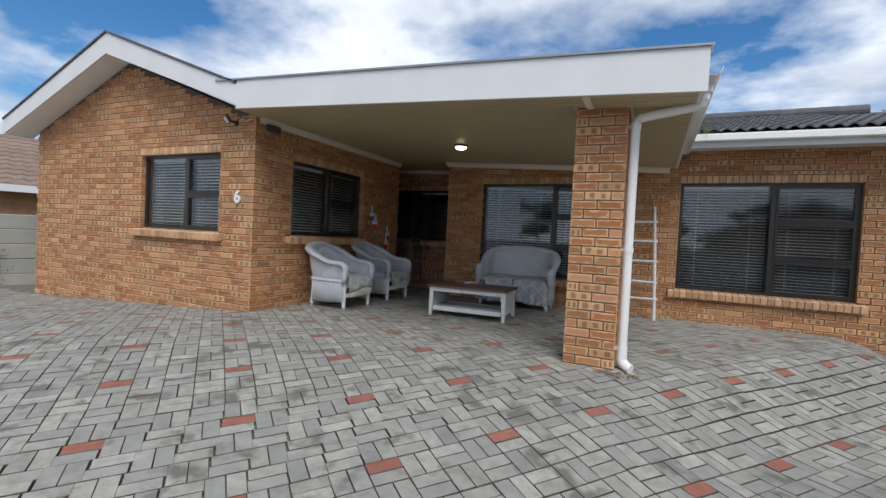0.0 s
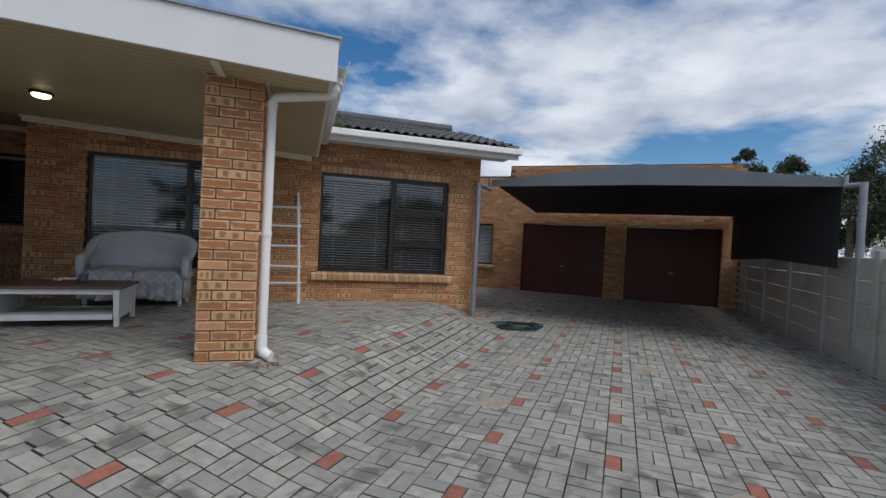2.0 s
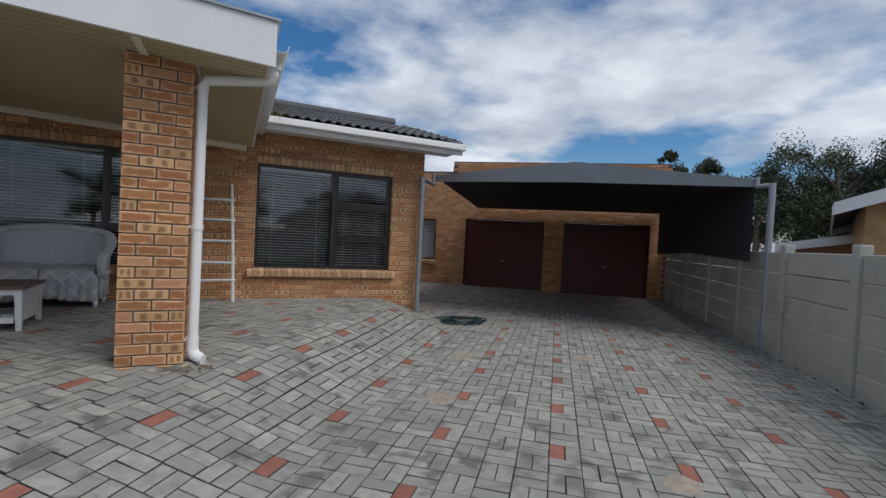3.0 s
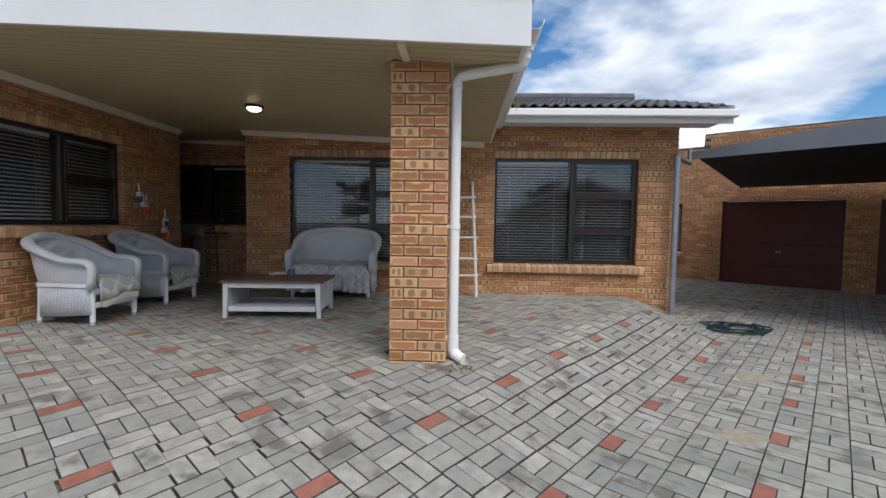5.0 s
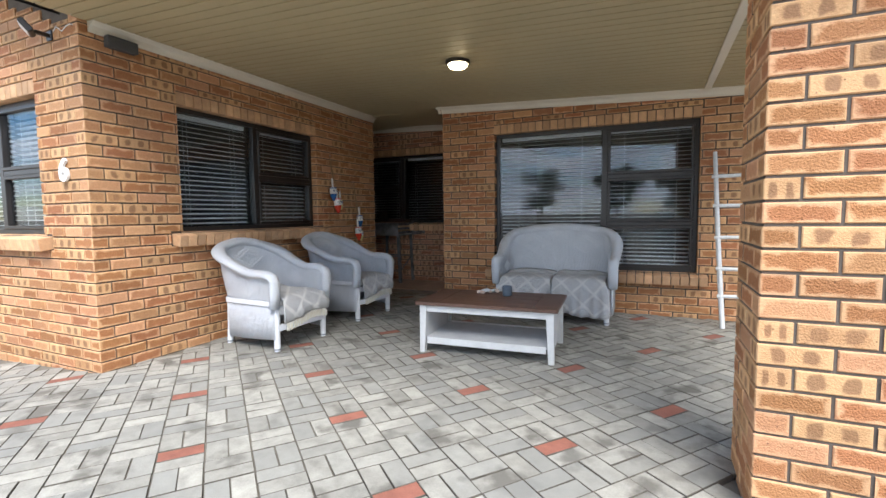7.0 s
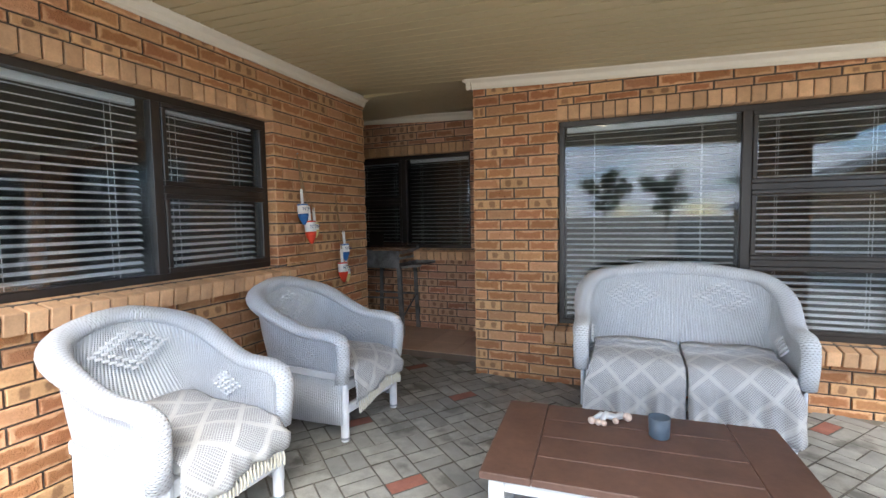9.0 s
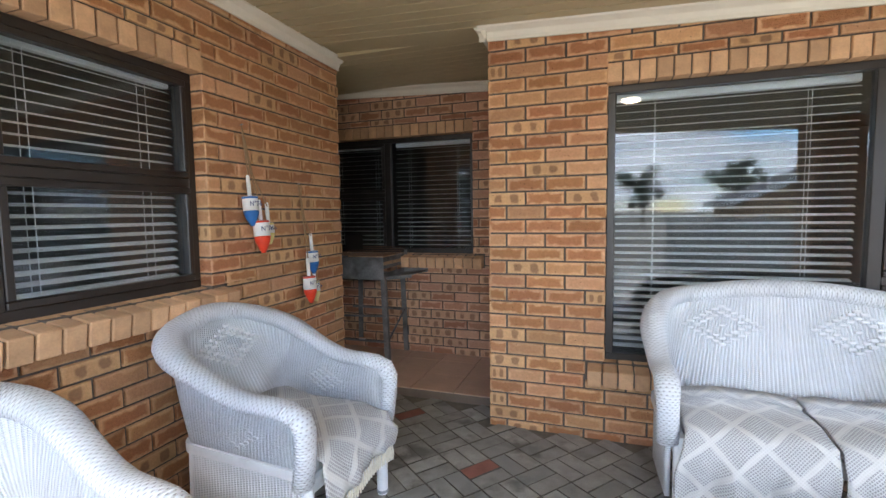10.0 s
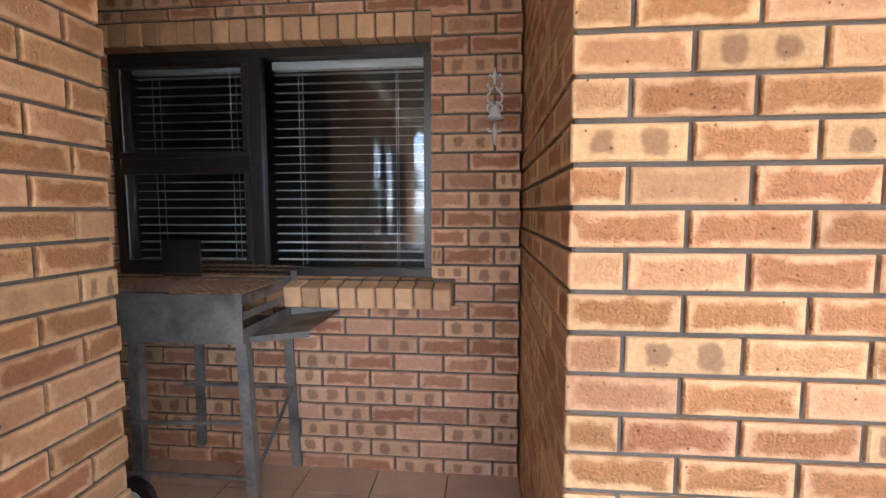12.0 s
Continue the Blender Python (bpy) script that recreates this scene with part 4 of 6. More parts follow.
for base_p, arm in (((3.29, 7.70), FL), ((7.41, 4.33), FR)):
    bm = bmesh.new()
    z = ground(*base_p)
    b0 = Vector((*base_p, z - 0.05))
    t0 = Vector((*base_p, 2.52))
    tube(bm, [b0, t0, t0 + Vector((0, 0, 0.0001))], 0.045, 14)
    arm_dir = Vector((arm.x - base_p[0], arm.y - base_p[1], 0))
    tube(bm, [t0 - Vector((0, 0, 0.03)), t0 - Vector((0, 0, 0.03)) + arm_dir * 0.9], 0.035, 12)
    tube(bm, [t0 - Vector((0, 0, 0.03)) + arm_dir * 0.86, Vector((base_p[0] + arm_dir.x * 0.86, base_p[1] + arm_dir.y * 0.86, arm.z + 0.05))], 0.03, 12)
    part("pole", bm, M_STEEL, sail)
for q in (BL, BR):
    bm = bmesh.new()
    tube(bm, [q, q - (q - garage_at(0 if q is BL else 5.4, 0.0, q.z)) * 0.0 + Vector((GD.y * -0.11, GD.x * 0.11, -0.02))], 0.025, 10)
    part("wall_bracket", bm, M_STEEL, sail)

# ---------------------------------------------------------------- precast fence
FA = 51.5
fence_dir = Vector((math.cos(radians(FA)), math.sin(radians(FA))))
fence = thing("precast_fence", "grey precast concrete panel fence along the drive", "fence")
p0 = Vector((6.14, 2.71)) - fence_dir * 1.52 * 7
bm = bmesh.new(); box(bm, -0.065, 0.065, -0.06, 0.06, 0, 1.60, 0.008)
post_me = bpy.data.meshes.new("post"); bm.to_mesh(post_me); bm.free(); post_me.materials.append(M_CONCRETE)
bm = bmesh.new(); box(bm, 0.068, 1.452, -0.025, 0.025, 0.006, 0.294, 0.010)
slab_me = bpy.data.meshes.new("panel"); bm.to_mesh(slab_me); bm.free(); slab_me.materials.append(M_CONCRETE)
for k in range(15):
    p = p0 + fence_dir * 1.52 * k
    z = 0.02
    ob = new("post", post_me); ob.parent = fence
    ob.matrix_basis = pose(p.x, p.y, z, 0, 0, FA)
    if k < 14:
        for r in range(5):
            ob = new("panel", slab_me); ob.parent = fence
            ob.matrix_basis = pose(p.x, p.y, z + 0.01 + r * 0.30, 0, 0, FA)

# ---------------------------------------------------------------- ground and paving
bm = bmesh.new()
S = 0.5
xs = [i * S for i in range(-40, 41)]
ys = [i * S for i in range(-24, 49)]
vv = [[bm.verts.new((x, y, ground(x, y) - 0.027 + 0.021 * smooth01((edge_distance(x, y) - 2.2) / 0.8))) for y in ys] for x in xs]
for i in range(len(xs) - 1):
    for j in range(len(ys) - 1):
        bm.faces.new((vv[i][j], vv[i + 1][j], vv[i + 1][j + 1], vv[i][j + 1]))
far = 900
ring = [vv[0][0], vv[-1][0], vv[-1][-1], vv[0][-1]]
outer = [bm.verts.new((x, y, 0.0)) for x, y in ((-far, -far), (far, -far), (far, far), (-far, far))]
sides = [[r[0] for r in vv], vv[-1], [r[-1] for r in vv][::-1], vv[0][::-1]]
for k in range(4):
    row = sides[k]
    a, b = outer[k], outer[(k + 1) % 4]
    h = len(row) // 2
    for i in range(len(row) - 1):
        bm.faces.new((row[i + 1], row[i], a if i < h else b))
    bm.faces.new((row[h], a, b))
bmesh.ops.recalc_face_normals(bm, faces=bm.faces)
structure(link("ground", bm, M_SAND, smooth=True), "sandy ground under and beyond the paving", "ground")

E1 = Vector((math.cos(radians(51.2)), math.sin(radians(51.2))))
E2 = Vector((math.sin(radians(51.2)), -math.cos(radians(51.2))))
CELL1, CELL2 = 0.2065, 0.2005
PAVE_O = Vector((3.386, 3.965))
pavement = new("pavement")
structure(pavement, "grey concrete block paving in basket weave with scattered red blocks", "paving")


def paver_mesh(mat, lx, ly):
    bm = bmesh.new()
    c, d = 0.002, 0.05
    hx, hy = lx / 2, ly / 2
    v = [bm.verts.new(p) for p in ((-hx + c, -hy + c, 0), (hx - c, -hy + c, 0), (hx - c, hy - c, 0), (-hx + c, hy - c, 0), (-hx, -hy, -c), (hx, -hy, -c), (hx, hy, -c), (-hx, hy, -c), (-hx, -hy, -d), (hx, -hy, -d), (hx, hy, -d), (-hx, hy, -d))]
    bm.faces.new(v[:4])
    for k in range(4):
        j = (k + 1) % 4
        bm.faces.new((v[k + 4], v[j + 4], v[j], v[k])); bm.faces.new((v[k + 8], v[j + 8], v[j + 4], v[k + 4]))
    for f in list(bm.faces)[1:]:
        f.material_index = 1
    me = bpy.data.meshes.new("paver"); bm.to_mesh(me); bm.free(); me.materials.append(mat); me.materials.append(M_PAVER_EDGE)
    return me


PAVERS = {(m.name, o): paver_mesh(m, 0.2015 if o == 0 else 0.0985, 0.0956 if o == 0 else 0.1955) for m in (M_PAVER, M_PAVER_RED) for o in (0, 1)}


def in_paving(x, y):
    if y > YA - 0.03 and x < XL + 0.03:
        return False
    if y > YA and x < XB - 0.03:
        return y < 7.99 or (y < 8.05 and x > XL)
    if y > YB + 0.2 and x < XC + 0.02:
        return False
    if x < XC + 0.02 and x > XB - 0.0 and y > YB - 0.02:
        return False
    if y > YB and x < XB:
        return False
    if CX0 < x < CX1 and CY0 < y < CY1:
        return False
    n = Vector((-fence_dir.y, fence_dir.x))
    if (Vector((x, y)) - Vector((6.14, 2.71))).dot(n) < 0.03:
        return False
    q = gb.inverted() @ Vector((x, y, 0))
    if q.y > 0.05:
        return False
    return True


rp = random.Random(5)
pavers = []
for i in range(-60, 60):
    for j in range(-60, 60):
        for half in (0, 1):
            along = (i + j) % 2 == 0
            a = (i + 0.5) * CELL1 + (0 if along else (half - 0.5) * CELL1 / 2)
            b = (j + 0.5) * CELL2 + ((half - 0.5) * CELL2 / 2 if along else 0)
            p = PAVE_O + E1 * (a - CELL1 / 2) + E2 * (b - CELL2 / 4)
            e2 = p.dot(E2)
            p = p + E1 * 0.12 * smooth01((-2.2 - e2) / 1.2)
            if p.y < -3.6 or p.x < -11 or p.x > 13 or p.y > 15 or not in_paving(p.x, p.y):
                continue
            red = along and i % 4 == 0 and j % 4 == 0 and half == 0
            h = 0.05
            gx = (ground(p.x + h, p.y) - ground(p.x - h, p.y)) / (2 * h)
            gy = (ground(p.x, p.y + h) - ground(p.x, p.y - h)) / (2 * h)
            nrm = Vector((-gx + rp.uniform(-0.008, 0.008), -gy + rp.uniform(-0.008, 0.008), 1)).normalized()
            ex = Vector((E1.x, E1.y, 0)); ex = (ex - nrm * ex.dot(nrm)).normalized()
            ey = nrm.cross(ex)
            spin = rp.uniform(-0.012, 0.012)
            exx, eyy = ex * math.cos(spin) + ey * math.sin(spin), ey * math.cos(spin) - ex * math.sin(spin)
            m = Matrix(((exx.x, eyy.x, nrm.x, p.x + rp.uniform(-.0015, .0015)), (exx.y, eyy.y, nrm.y, p.y + rp.uniform(-.0015, .0015)), (exx.z, eyy.z, nrm.z, ground(p.x, p.y) + rp.uniform(-0.002, 0.002)), (0, 0, 0, 1)))
            pavers.append((PAVERS[((M_PAVER_RED if red else M_PAVER).name, 0 if along else 1)], m))


def lay_pavers():
    def key(it):
        p = it[1].translation
        return min((p.x - ax) ** 2 + (p.y - ay) ** 2 for ax, ay in ((-0.4, 2.6), (-1.6, 4.3), (0.5, 2.2), (-2.6, 5.6)))
    order = sorted(pavers, key=key)
    for me, m in order[:300]:
        ob = bpy.data.objects.new("paver", me)
        scene.collection.objects.link(ob)
        ob.parent = pavement
        ob.matrix_basis = m
    for mat in (M_PAVER, M_PAVER_RED):
        verts, faces, slots = [], [], []
        for me, m in order[300:]:
            if me.materials[0] != mat:
                continue
            base = len(verts)
            verts += [tuple(m @ v.co) for v in me.vertices]
            faces += [[base + i for i in p.vertices] for p in me.polygons]
            slots += [p.material_index for p in me.polygons]
        me = bpy.data.meshes.new("pavers"); me.from_pydata(verts, [], faces); me.materials.append(mat); me.materials.append(M_PAVER_EDGE)
        me.polygons.foreach_set("material_index", slots)
        ob = new("pavers", me); ob.parent = pavement; ob["kind"] = "stuff"


# recess floor of square tiles, one step above the paving
floor_recess = new("floor_recess")
structure(floor_recess, "brown ceramic tile floor of the recess", "floor")
bm = bmesh.new()
box(bm, -6.0, XB, 8.09, YR, 0.2, 0.452)
part("screed", bm, M_GROUT, floor_recess)
bm = bmesh.new()
box(bm, -0.165, 0.165, -0.165, 0.165, -0.008, 0.0, 0.002)
tile_me = bpy.data.meshes.new("tile"); bm.to_mesh(tile_me); bm.free(); tile_me.materials.append(M_FLOOR_TILE)
for i in range(8):
    for j in range(3):
        ob = new("tile", tile_me); ob.parent = floor_recess
        ob.matrix_basis = pose(XB - 0.17 - i * 0.336, 8.26 + j * 0.336, 0.46)

# ---------------------------------------------------------------- rooms behind the windows
def room(name, x0, x1, y0, y1, z0, z1, label, open_end=False):
    bm = bmesh.new()
    t = 0.05
    box(bm, x0 - t, x1 + t, y0, y1 + t, z0 - t, z0)
    box(bm, x0 - t, x1 + t, y0, y1 + t, z1, z1 + t)
    box(bm, x0 - t, x0, y0, y1, z0, z1)
    if not open_end:
        box(bm, x1, x1 + t, y0, y1, z0, z1)
    box(bm, x0 - t, x1 + t, y1, y1 + t, z0, z1)
    structure(link(name, bm, M_ROOM_SHADE), label, "room")


room("wall_room_wing", XB + 0.25, XC - 0.25, YB + 0.221, 12.0, 0.4, 2.75, "plain plastered room behind the large windows, coloured dark for shade")
room("wall_room_kitchen", -6.1, XB - 0.05, YR + 0.221, 12.0, 0.4, 2.70, "plain plastered kitchen behind the recess, coloured dark for shade")
room("wall_room_gable", XG + 0.25, XL - 0.272, YA + 0.221, 7.9, 0.4, 2.72, "plain plastered room in the gable wing, coloured dark for shade", True)

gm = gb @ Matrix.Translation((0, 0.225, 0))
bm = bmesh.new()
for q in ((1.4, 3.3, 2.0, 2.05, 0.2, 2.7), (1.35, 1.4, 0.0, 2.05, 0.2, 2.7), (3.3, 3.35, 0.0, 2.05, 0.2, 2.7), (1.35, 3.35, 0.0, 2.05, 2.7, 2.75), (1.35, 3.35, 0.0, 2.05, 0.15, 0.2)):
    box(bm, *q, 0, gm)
structure(link("wall_room_garage", bm, M_ROOM_SHADE), "plain plastered room behind the narrow window, coloured dark for shade", "room")

# ---------------------------------------------------------------- cornices and ceiling trim
def cornice(name, p, q, out):
    """A small coved moulding from p to q (x, y), its face towards out."""
    bm = bmesh.new()
    o = Vector((*out, 0)) * 0.075
    ring = []
    for x, y in (p, q):
        z = ceiling_z(x) - 0.018
        a = Vector((x, y, z))
        ring.append([bm.verts.new(v) for v in (a, a + o, a + o * 0.92 + Vector((0, 0, -0.012)), a + o * 0.4 + Vector((0, 0, -0.03)), a + o * 0.2 + Vector((0, 0, -0.055)), a + o * 0.16 + Vector((0, 0, -0.075)), a + Vector((0, 0, -0.075)))])
    for k in range(7):
        j = (k + 1) % 7
        bm.faces.new((ring[0][k], ring[0][j], ring[1][j], ring[1][k]))
    bm.faces.new(ring[0][::-1]); bm.faces.new(ring[1])
    bmesh.ops.recalc_face_normals(bm, faces=bm.faces)
    structure(link(name, bm, M_CORNICE), "white coved cornice under the porch ceiling", "cornice")


cornice("trim_cornice_side", (XL + 0.001, PY0 + 0.4), (XL + 0.001, YC), (1, 0))
cornice("trim_cornice_back", (XB - 0.05, YB - 0.001), (0.45, YB - 0.001), (0, -1))
cornice("trim_cornice_return", (XB - 0.001, YB - 0.05), (XB - 0.001, YR), (-1, 0))
cornice("trim_cornice_recess", (-6.0, YR - 0.001), (XB, YR - 0.001), (0, -1))
sloped_strip("trim_ceiling_joint", -0.36, -0.30, PY0 + 0.02, YB - 0.08, -0.034, -0.020, M_CORNICE, "cream cover strip across the porch ceiling", "trim")
sloped_strip("trim_pillar_cap", CX0 - 0.03, CX1 + 0.03, CY0 - 0.03, CY1 + 0.03, -0.02, -0.001, M_CORNICE, "cream cover strip round the pillar head", "trim")

# ---------------------------------------------------------------- roof tiles of the wing
bm = bmesh.new()
TW, TL_ = 0.30, 0.36
n = 12
prof = [(-TW / 2 + TW * i / n, 0.020 * (1 - math.cos(4 * math.pi * i / n)) + 0.006) for i in range(n + 1)]
a = [bm.verts.new((x, 0, z + 0.014)) for x, z in prof]
b = [bm.verts.new((x, TL_ + 0.03, z - 0.008)) for x, z in prof]
c = [bm.verts.new((x, 0, z - 0.004)) for x, z in prof]
for i in range(n):
    bm.faces.new((a[i], a[i + 1], b[i + 1], b[i])); bm.faces.new((c[i], c[i + 1], a[i + 1], a[i]))
tile_roof = bpy.data.meshes.new("roof_tile"); bm.to_mesh(tile_roof); bm.free(); tile_roof.materials.append(M_TILE_ROOF)
roof_parent = bpy.data.objects["roof_wing"]
slope = math.degrees(math.atan2(1.0, 3.35))
for i in range(14):
    for j in range(9):
        x = RX0 - 0.15 + (i + 0.5) * 0.298 - 0.3
        if x + 0.15 > RX1 + 0.02 or (j > 5 and x > 2.9 - (j - 5) * 0.0 and x > RX1 - 0.95):
            continue
        ob = new("roof_tile", tile_roof); ob.parent = roof_parent
        yy = EY - 0.05 + j * 0.345
        ob.matrix_basis = pose(x, yy, EZ + 0.045 + (yy - EY) * 1.0 / 3.35, slope)
bm = bmesh.new()
for i in range(7):
    m = pose(0.6 + i * 0.42, EY + 3.1, EZ + 1.0, 0, 0, 0)
    tube(bm, [m @ Vector((0, 0, 0)), m @ Vector((0.44, 0, 0.004))], 0.11, 12)
part("ridge_tiles", bm, M_TILE_ROOF, roof_parent)
bm = bmesh.new()
box(bm, RX1 + 0.0, RX1 + 0.03, EY - 0.03, 10.5, -0.06, 0.10)
for v in bm.verts:
    v.co.z += EZ + (v.co.y - EY) / 3.35 - 0.02
structure(link("trim_wing_verge", bm, M_FASCIA), "white bargeboard at the wing's end", "bargeboard")

# ---------------------------------------------------------------- gutters and downpipes
bm = bmesh.new()
pts = []
for k in range(9):
    an = math.pi * k / 8
    pts.append((0.615 + 0.06 * math.cos(an), -0.065 * math.sin(an)))
ring = [[bm.verts.new((x, y, z0 + z)) for x, z in pts + [(0.675 - 0.12, 0.012), (0.563, 0.012), (0.563, 0.0)]] for y, z0 in ((4.08, 2.90), (YB - 0.62, 2.86))]
for k in range(8):
    bm.faces.new((ring[0][k], ring[0][k + 1], ring[1][k + 1], ring[1][k]))
gut = link("gutter_porch", bm, M_PVC, smooth=True)
gut.modifiers.new("wall", "SOLIDIFY").thickness = 0.004
structure(gut, "white half-round gutter along the porch roof's side", "gutter")

dp = thing("downpipe", "white plastic downpipe beside the brick porch pillar", "downpipe", (0.062, 4.47, 0))
gz = ground(0.06, 4.4)
bm = bmesh.new()
tube(bm, [(0.52, -0.12, 2.80), (0.52, -0.12, 2.735), (0.505, -0.10, 2.70), (0.47, -0.09, 2.685), (0.10, -0.01, 2.645), (0.03, 0, 2.63), (0.0, 0, 2.59), (0, 0, gz + 0.16)], 0.040, 16)
part("pipe", bm, M_PVC, dp)
for zz in (2.56, 1.45, gz + 0.19):
    bm = bmesh.new(); tube(bm, [(0, 0, zz - 0.022), (0, 0, zz + 0.022)], 0.046, 16)
    box(bm, -0.062, -0.035, -0.012, 0.012, zz - 0.012, zz + 0.012)
    part("pipe_clip", bm, M_PVC, dp)
bm = bmesh.new(); tube(bm, [(0, 0, gz + 0.18), (0, 0, gz + 0.10), (0.02, -0.012, gz + 0.06), (0.065, -0.04, gz + 0.035), (0.085, -0.05, gz + 0.03)], [0.046, 0.046, 0.046, 0.045, 0.045], 16)
part("shoe", bm, M_PVC, dp)
bm = bmesh.new(); tube(bm, [(0.52, -0.12, 2.78), (0.52, -0.12, 2.87)], 0.058, 16)
part("gutter_outlet", bm, M_PVC, dp)

rg = random.Random(3)
tuft = thing("grass_tuft", "dry grass tuft growing out of the roof gutter", "grass", (0.70, EY - 0.08, 3.04))
bm = bmesh.new()
for k in range(70):
    an, lean = rg.uniform(0, 6.28), rg.uniform(0.1, 1.0)
    L = rg.uniform(0.10, 0.42)
    bx, by = rg.uniform(-0.12, 0.2), rg.uniform(-0.05, 0.05)
    w = 0.003
    p0_ = Vector((bx, by, -0.03)); d1 = Vector((math.cos(an) * lean, math.sin(an) * lean, 1)).normalized()
    p1 = p0_ + d1 * L * 0.6; p2 = p1 + (d1 + Vector((math.cos(an) * 0.7, math.sin(an) * 0.7, -0.6))).normalized() * L * 0.4
    s = Vector((-math.sin(an), math.cos(an), 0)) * w
    va = [bm.verts.new(q) for q in (p0_ - s, p0_ + s, p1 + s, p1 - s, p2)]
    bm.faces.new(va[:4]); bm.faces.new((va[3], va[2], va[4]))
g = part("blades", bm, M_GRASS, tuft); g["kind"] = "stuff"
bm = bmesh.new()
for k in range(60):
    x, y = rg.uniform(-0.16, 0.16), rg.uniform(-0.12, 0.06)
    r = rg.uniform(0.005, 0.014)
    box(bm, x - r, x + r, y - r * 0.6, y + r * 0.6, 0, r * 0.35, 0.003, pose(0, 0, 0, 0, 0, rg.uniform(-40, 40)))
leaves = thing("leaf_litter", "dry brown leaves and crumbs at the pillar's foot", "leaves", (0.06, 4.34, ground(0.06, 4.34)))
lf = part("crumbs", bm, material("dry_leaves", (0.16, 0.09, 0.045), 0.9, spots=0.4, scale=30), leaves); lf["kind"] = "stuff"

# ---------------------------------------------------------------- small fittings
lamp = thing("ceiling_lamp", "round black bulkhead ceiling lamp, switched on", "ceiling lamp", (-2.35, 6.15, ceiling_z(-2.35)))
bm = bmesh.new(); lathe(bm, [(0.105, 0), (0.105, -0.045), (0.10, -0.052), (0.085, -0.052), (0.082, -0.03)], sides=28)
part("rim", bm, M_BLACK, lamp)
bm = bmesh.new(); lathe(bm, [(0.083, -0.03), (0.082, -0.06), (0.07, -0.075), (0.04, -0.086), (0.001, -0.089)], sides=28)
part("diffuser", bm, M_LAMP, lamp, "glowing warm white diffuser", smooth=True)

num = thing("house_number", "white house number six fixed to the brick gable wall", "house number", (-4.785, YA - 0.002, 1.87), 0)
cu = bpy.data.curves.new("digit", "FONT")
cu.body, cu.size, cu.extrude, cu.offset, cu.align_x, cu.align_y = "6", 0.23, 0.010, 0.006, "CENTER", "CENTER"
dg = new("digit", cu); dg.parent = num; dg.matrix_basis = pose(0, -0.012, 0, 90)
cu.materials.append(M_WHITE)

fl = thing("floodlight", "small black flood lamp on the gable wall, switched off", "floodlight", (-4.86, YA, 2.86))
bm = bmesh.new(); box(bm, -0.015, 0.015, -0.10, 0.0, -0.012, 0.012, 0.003); box(bm, -0.035, 0.035, -0.012, 0, -0.035, 0.035, 0.003)
part("bracket", bm, M_BLACK, fl)
bm = bmesh.new(); box(bm, -0.07, 0.07, -0.02, 0.02, -0.05, 0.05, 0.008, pose(-0.02, -0.13, 0.02, 38, 0, -30))
part("housing", bm, M_BLACK, fl)
bm = bmesh.new(); box(bm, -0.058, 0.058, -0.0235, -0.021, -0.04, 0.04, 0, pose(-0.02, -0.13, 0.02, 38, 0, -30))
part("lens", bm, M_PVC, fl, "pale glass front")
cable = thing("lamp_cable", "thin white cable looping from the flood lamp", "cable", (-4.8, YA - 0.01, 2.88))
bm = bmesh.new(); tube(bm, [(0, 0, 0), (0.06, -0.01, 0.02), (0.12, -0.005, -0.02), (0.18, -0.005, 0.005), (0.226, -0.006, 0.01), (0.235, 0.02, 0.01), (0.233, 0.16, 0.0)], 0.004, 6)
part("wire", bm, M_PVC, cable)
jb = thing("junction_box", "dark plastic junction box fixed high on the brick wall", "junction box", (XL, 4.66, 2.82))
bm = bmesh.new(); box(bm, 0.0, 0.06, -0.11, 0.11, -0.04, 0.045, 0.006)
part("case", bm, M_STEEL_DARK, jb)

# ---------------------------------------------------------------- hanging buoys
def buoy(parent, at, colour, length, r, tip, writing):
    x, y, z = at
    b = new("buoy"); b.parent = parent; b.matrix_basis = pose(x, y, z, tip[0], tip[1], 0)
    bm = bmesh.new(); lathe(bm, [(r * 0.96, 0), (r, -0.004), (r, -length * 0.48)], sides=18)
    part("body", bm, M_WHITE_CHALK, b, smooth=True)
    bm = bmesh.new(); lathe(bm, [(r * 1.003, -length * 0.48), (r * 0.92, -length * 0.62), (r * 0.5, -length * 0.88), (r * 0.25, -length)], sides=18)
    part("painted_end", bm, colour, b, smooth=True)
    bm = bmesh.new(); lathe(bm, [(r * 1.004, -0.012), (r * 1.01, -0.002), (r * 0.8, 0.001)], sides=18)
    part("painted_rim", bm, colour, b, smooth=True)
    bm = bmesh.new(); lathe(bm, [(0.014, -0.01), (0.015, 0.06), (0.013, 0.115), (0.009, 0.12)], sides=4)
    part("stick", bm, M_WHITE_CHALK, b, smooth=True)
    if writing:
        c = bpy.data.curves.new("writing", "FONT")
        c.body, c.size, c.extrude, c.align_x, c.align_y = writing, r * 0.9, 0.0004, "CENTER", "CENTER"
        c.materials.append(M_INK)
        t = new("writing", c); t.parent = b
        t.matrix_basis = pose(r + 0.001, -0.004, -length * 0.26, 90, 0, 80)


M_BLUE = material("buoy_blue", (0.02, 0.13, 0.38), 0.5, bump=0)
M_RED = material("buoy_red", (0.72, 0.055, 0.02), 0.5, bump=0)
M_YELLOW = material("buoy_yellow", (0.72, 0.62, 0.26), 0.5, bump=0)
M_ROPE = material("rope", (0.30, 0.19, 0.10), 0.9)
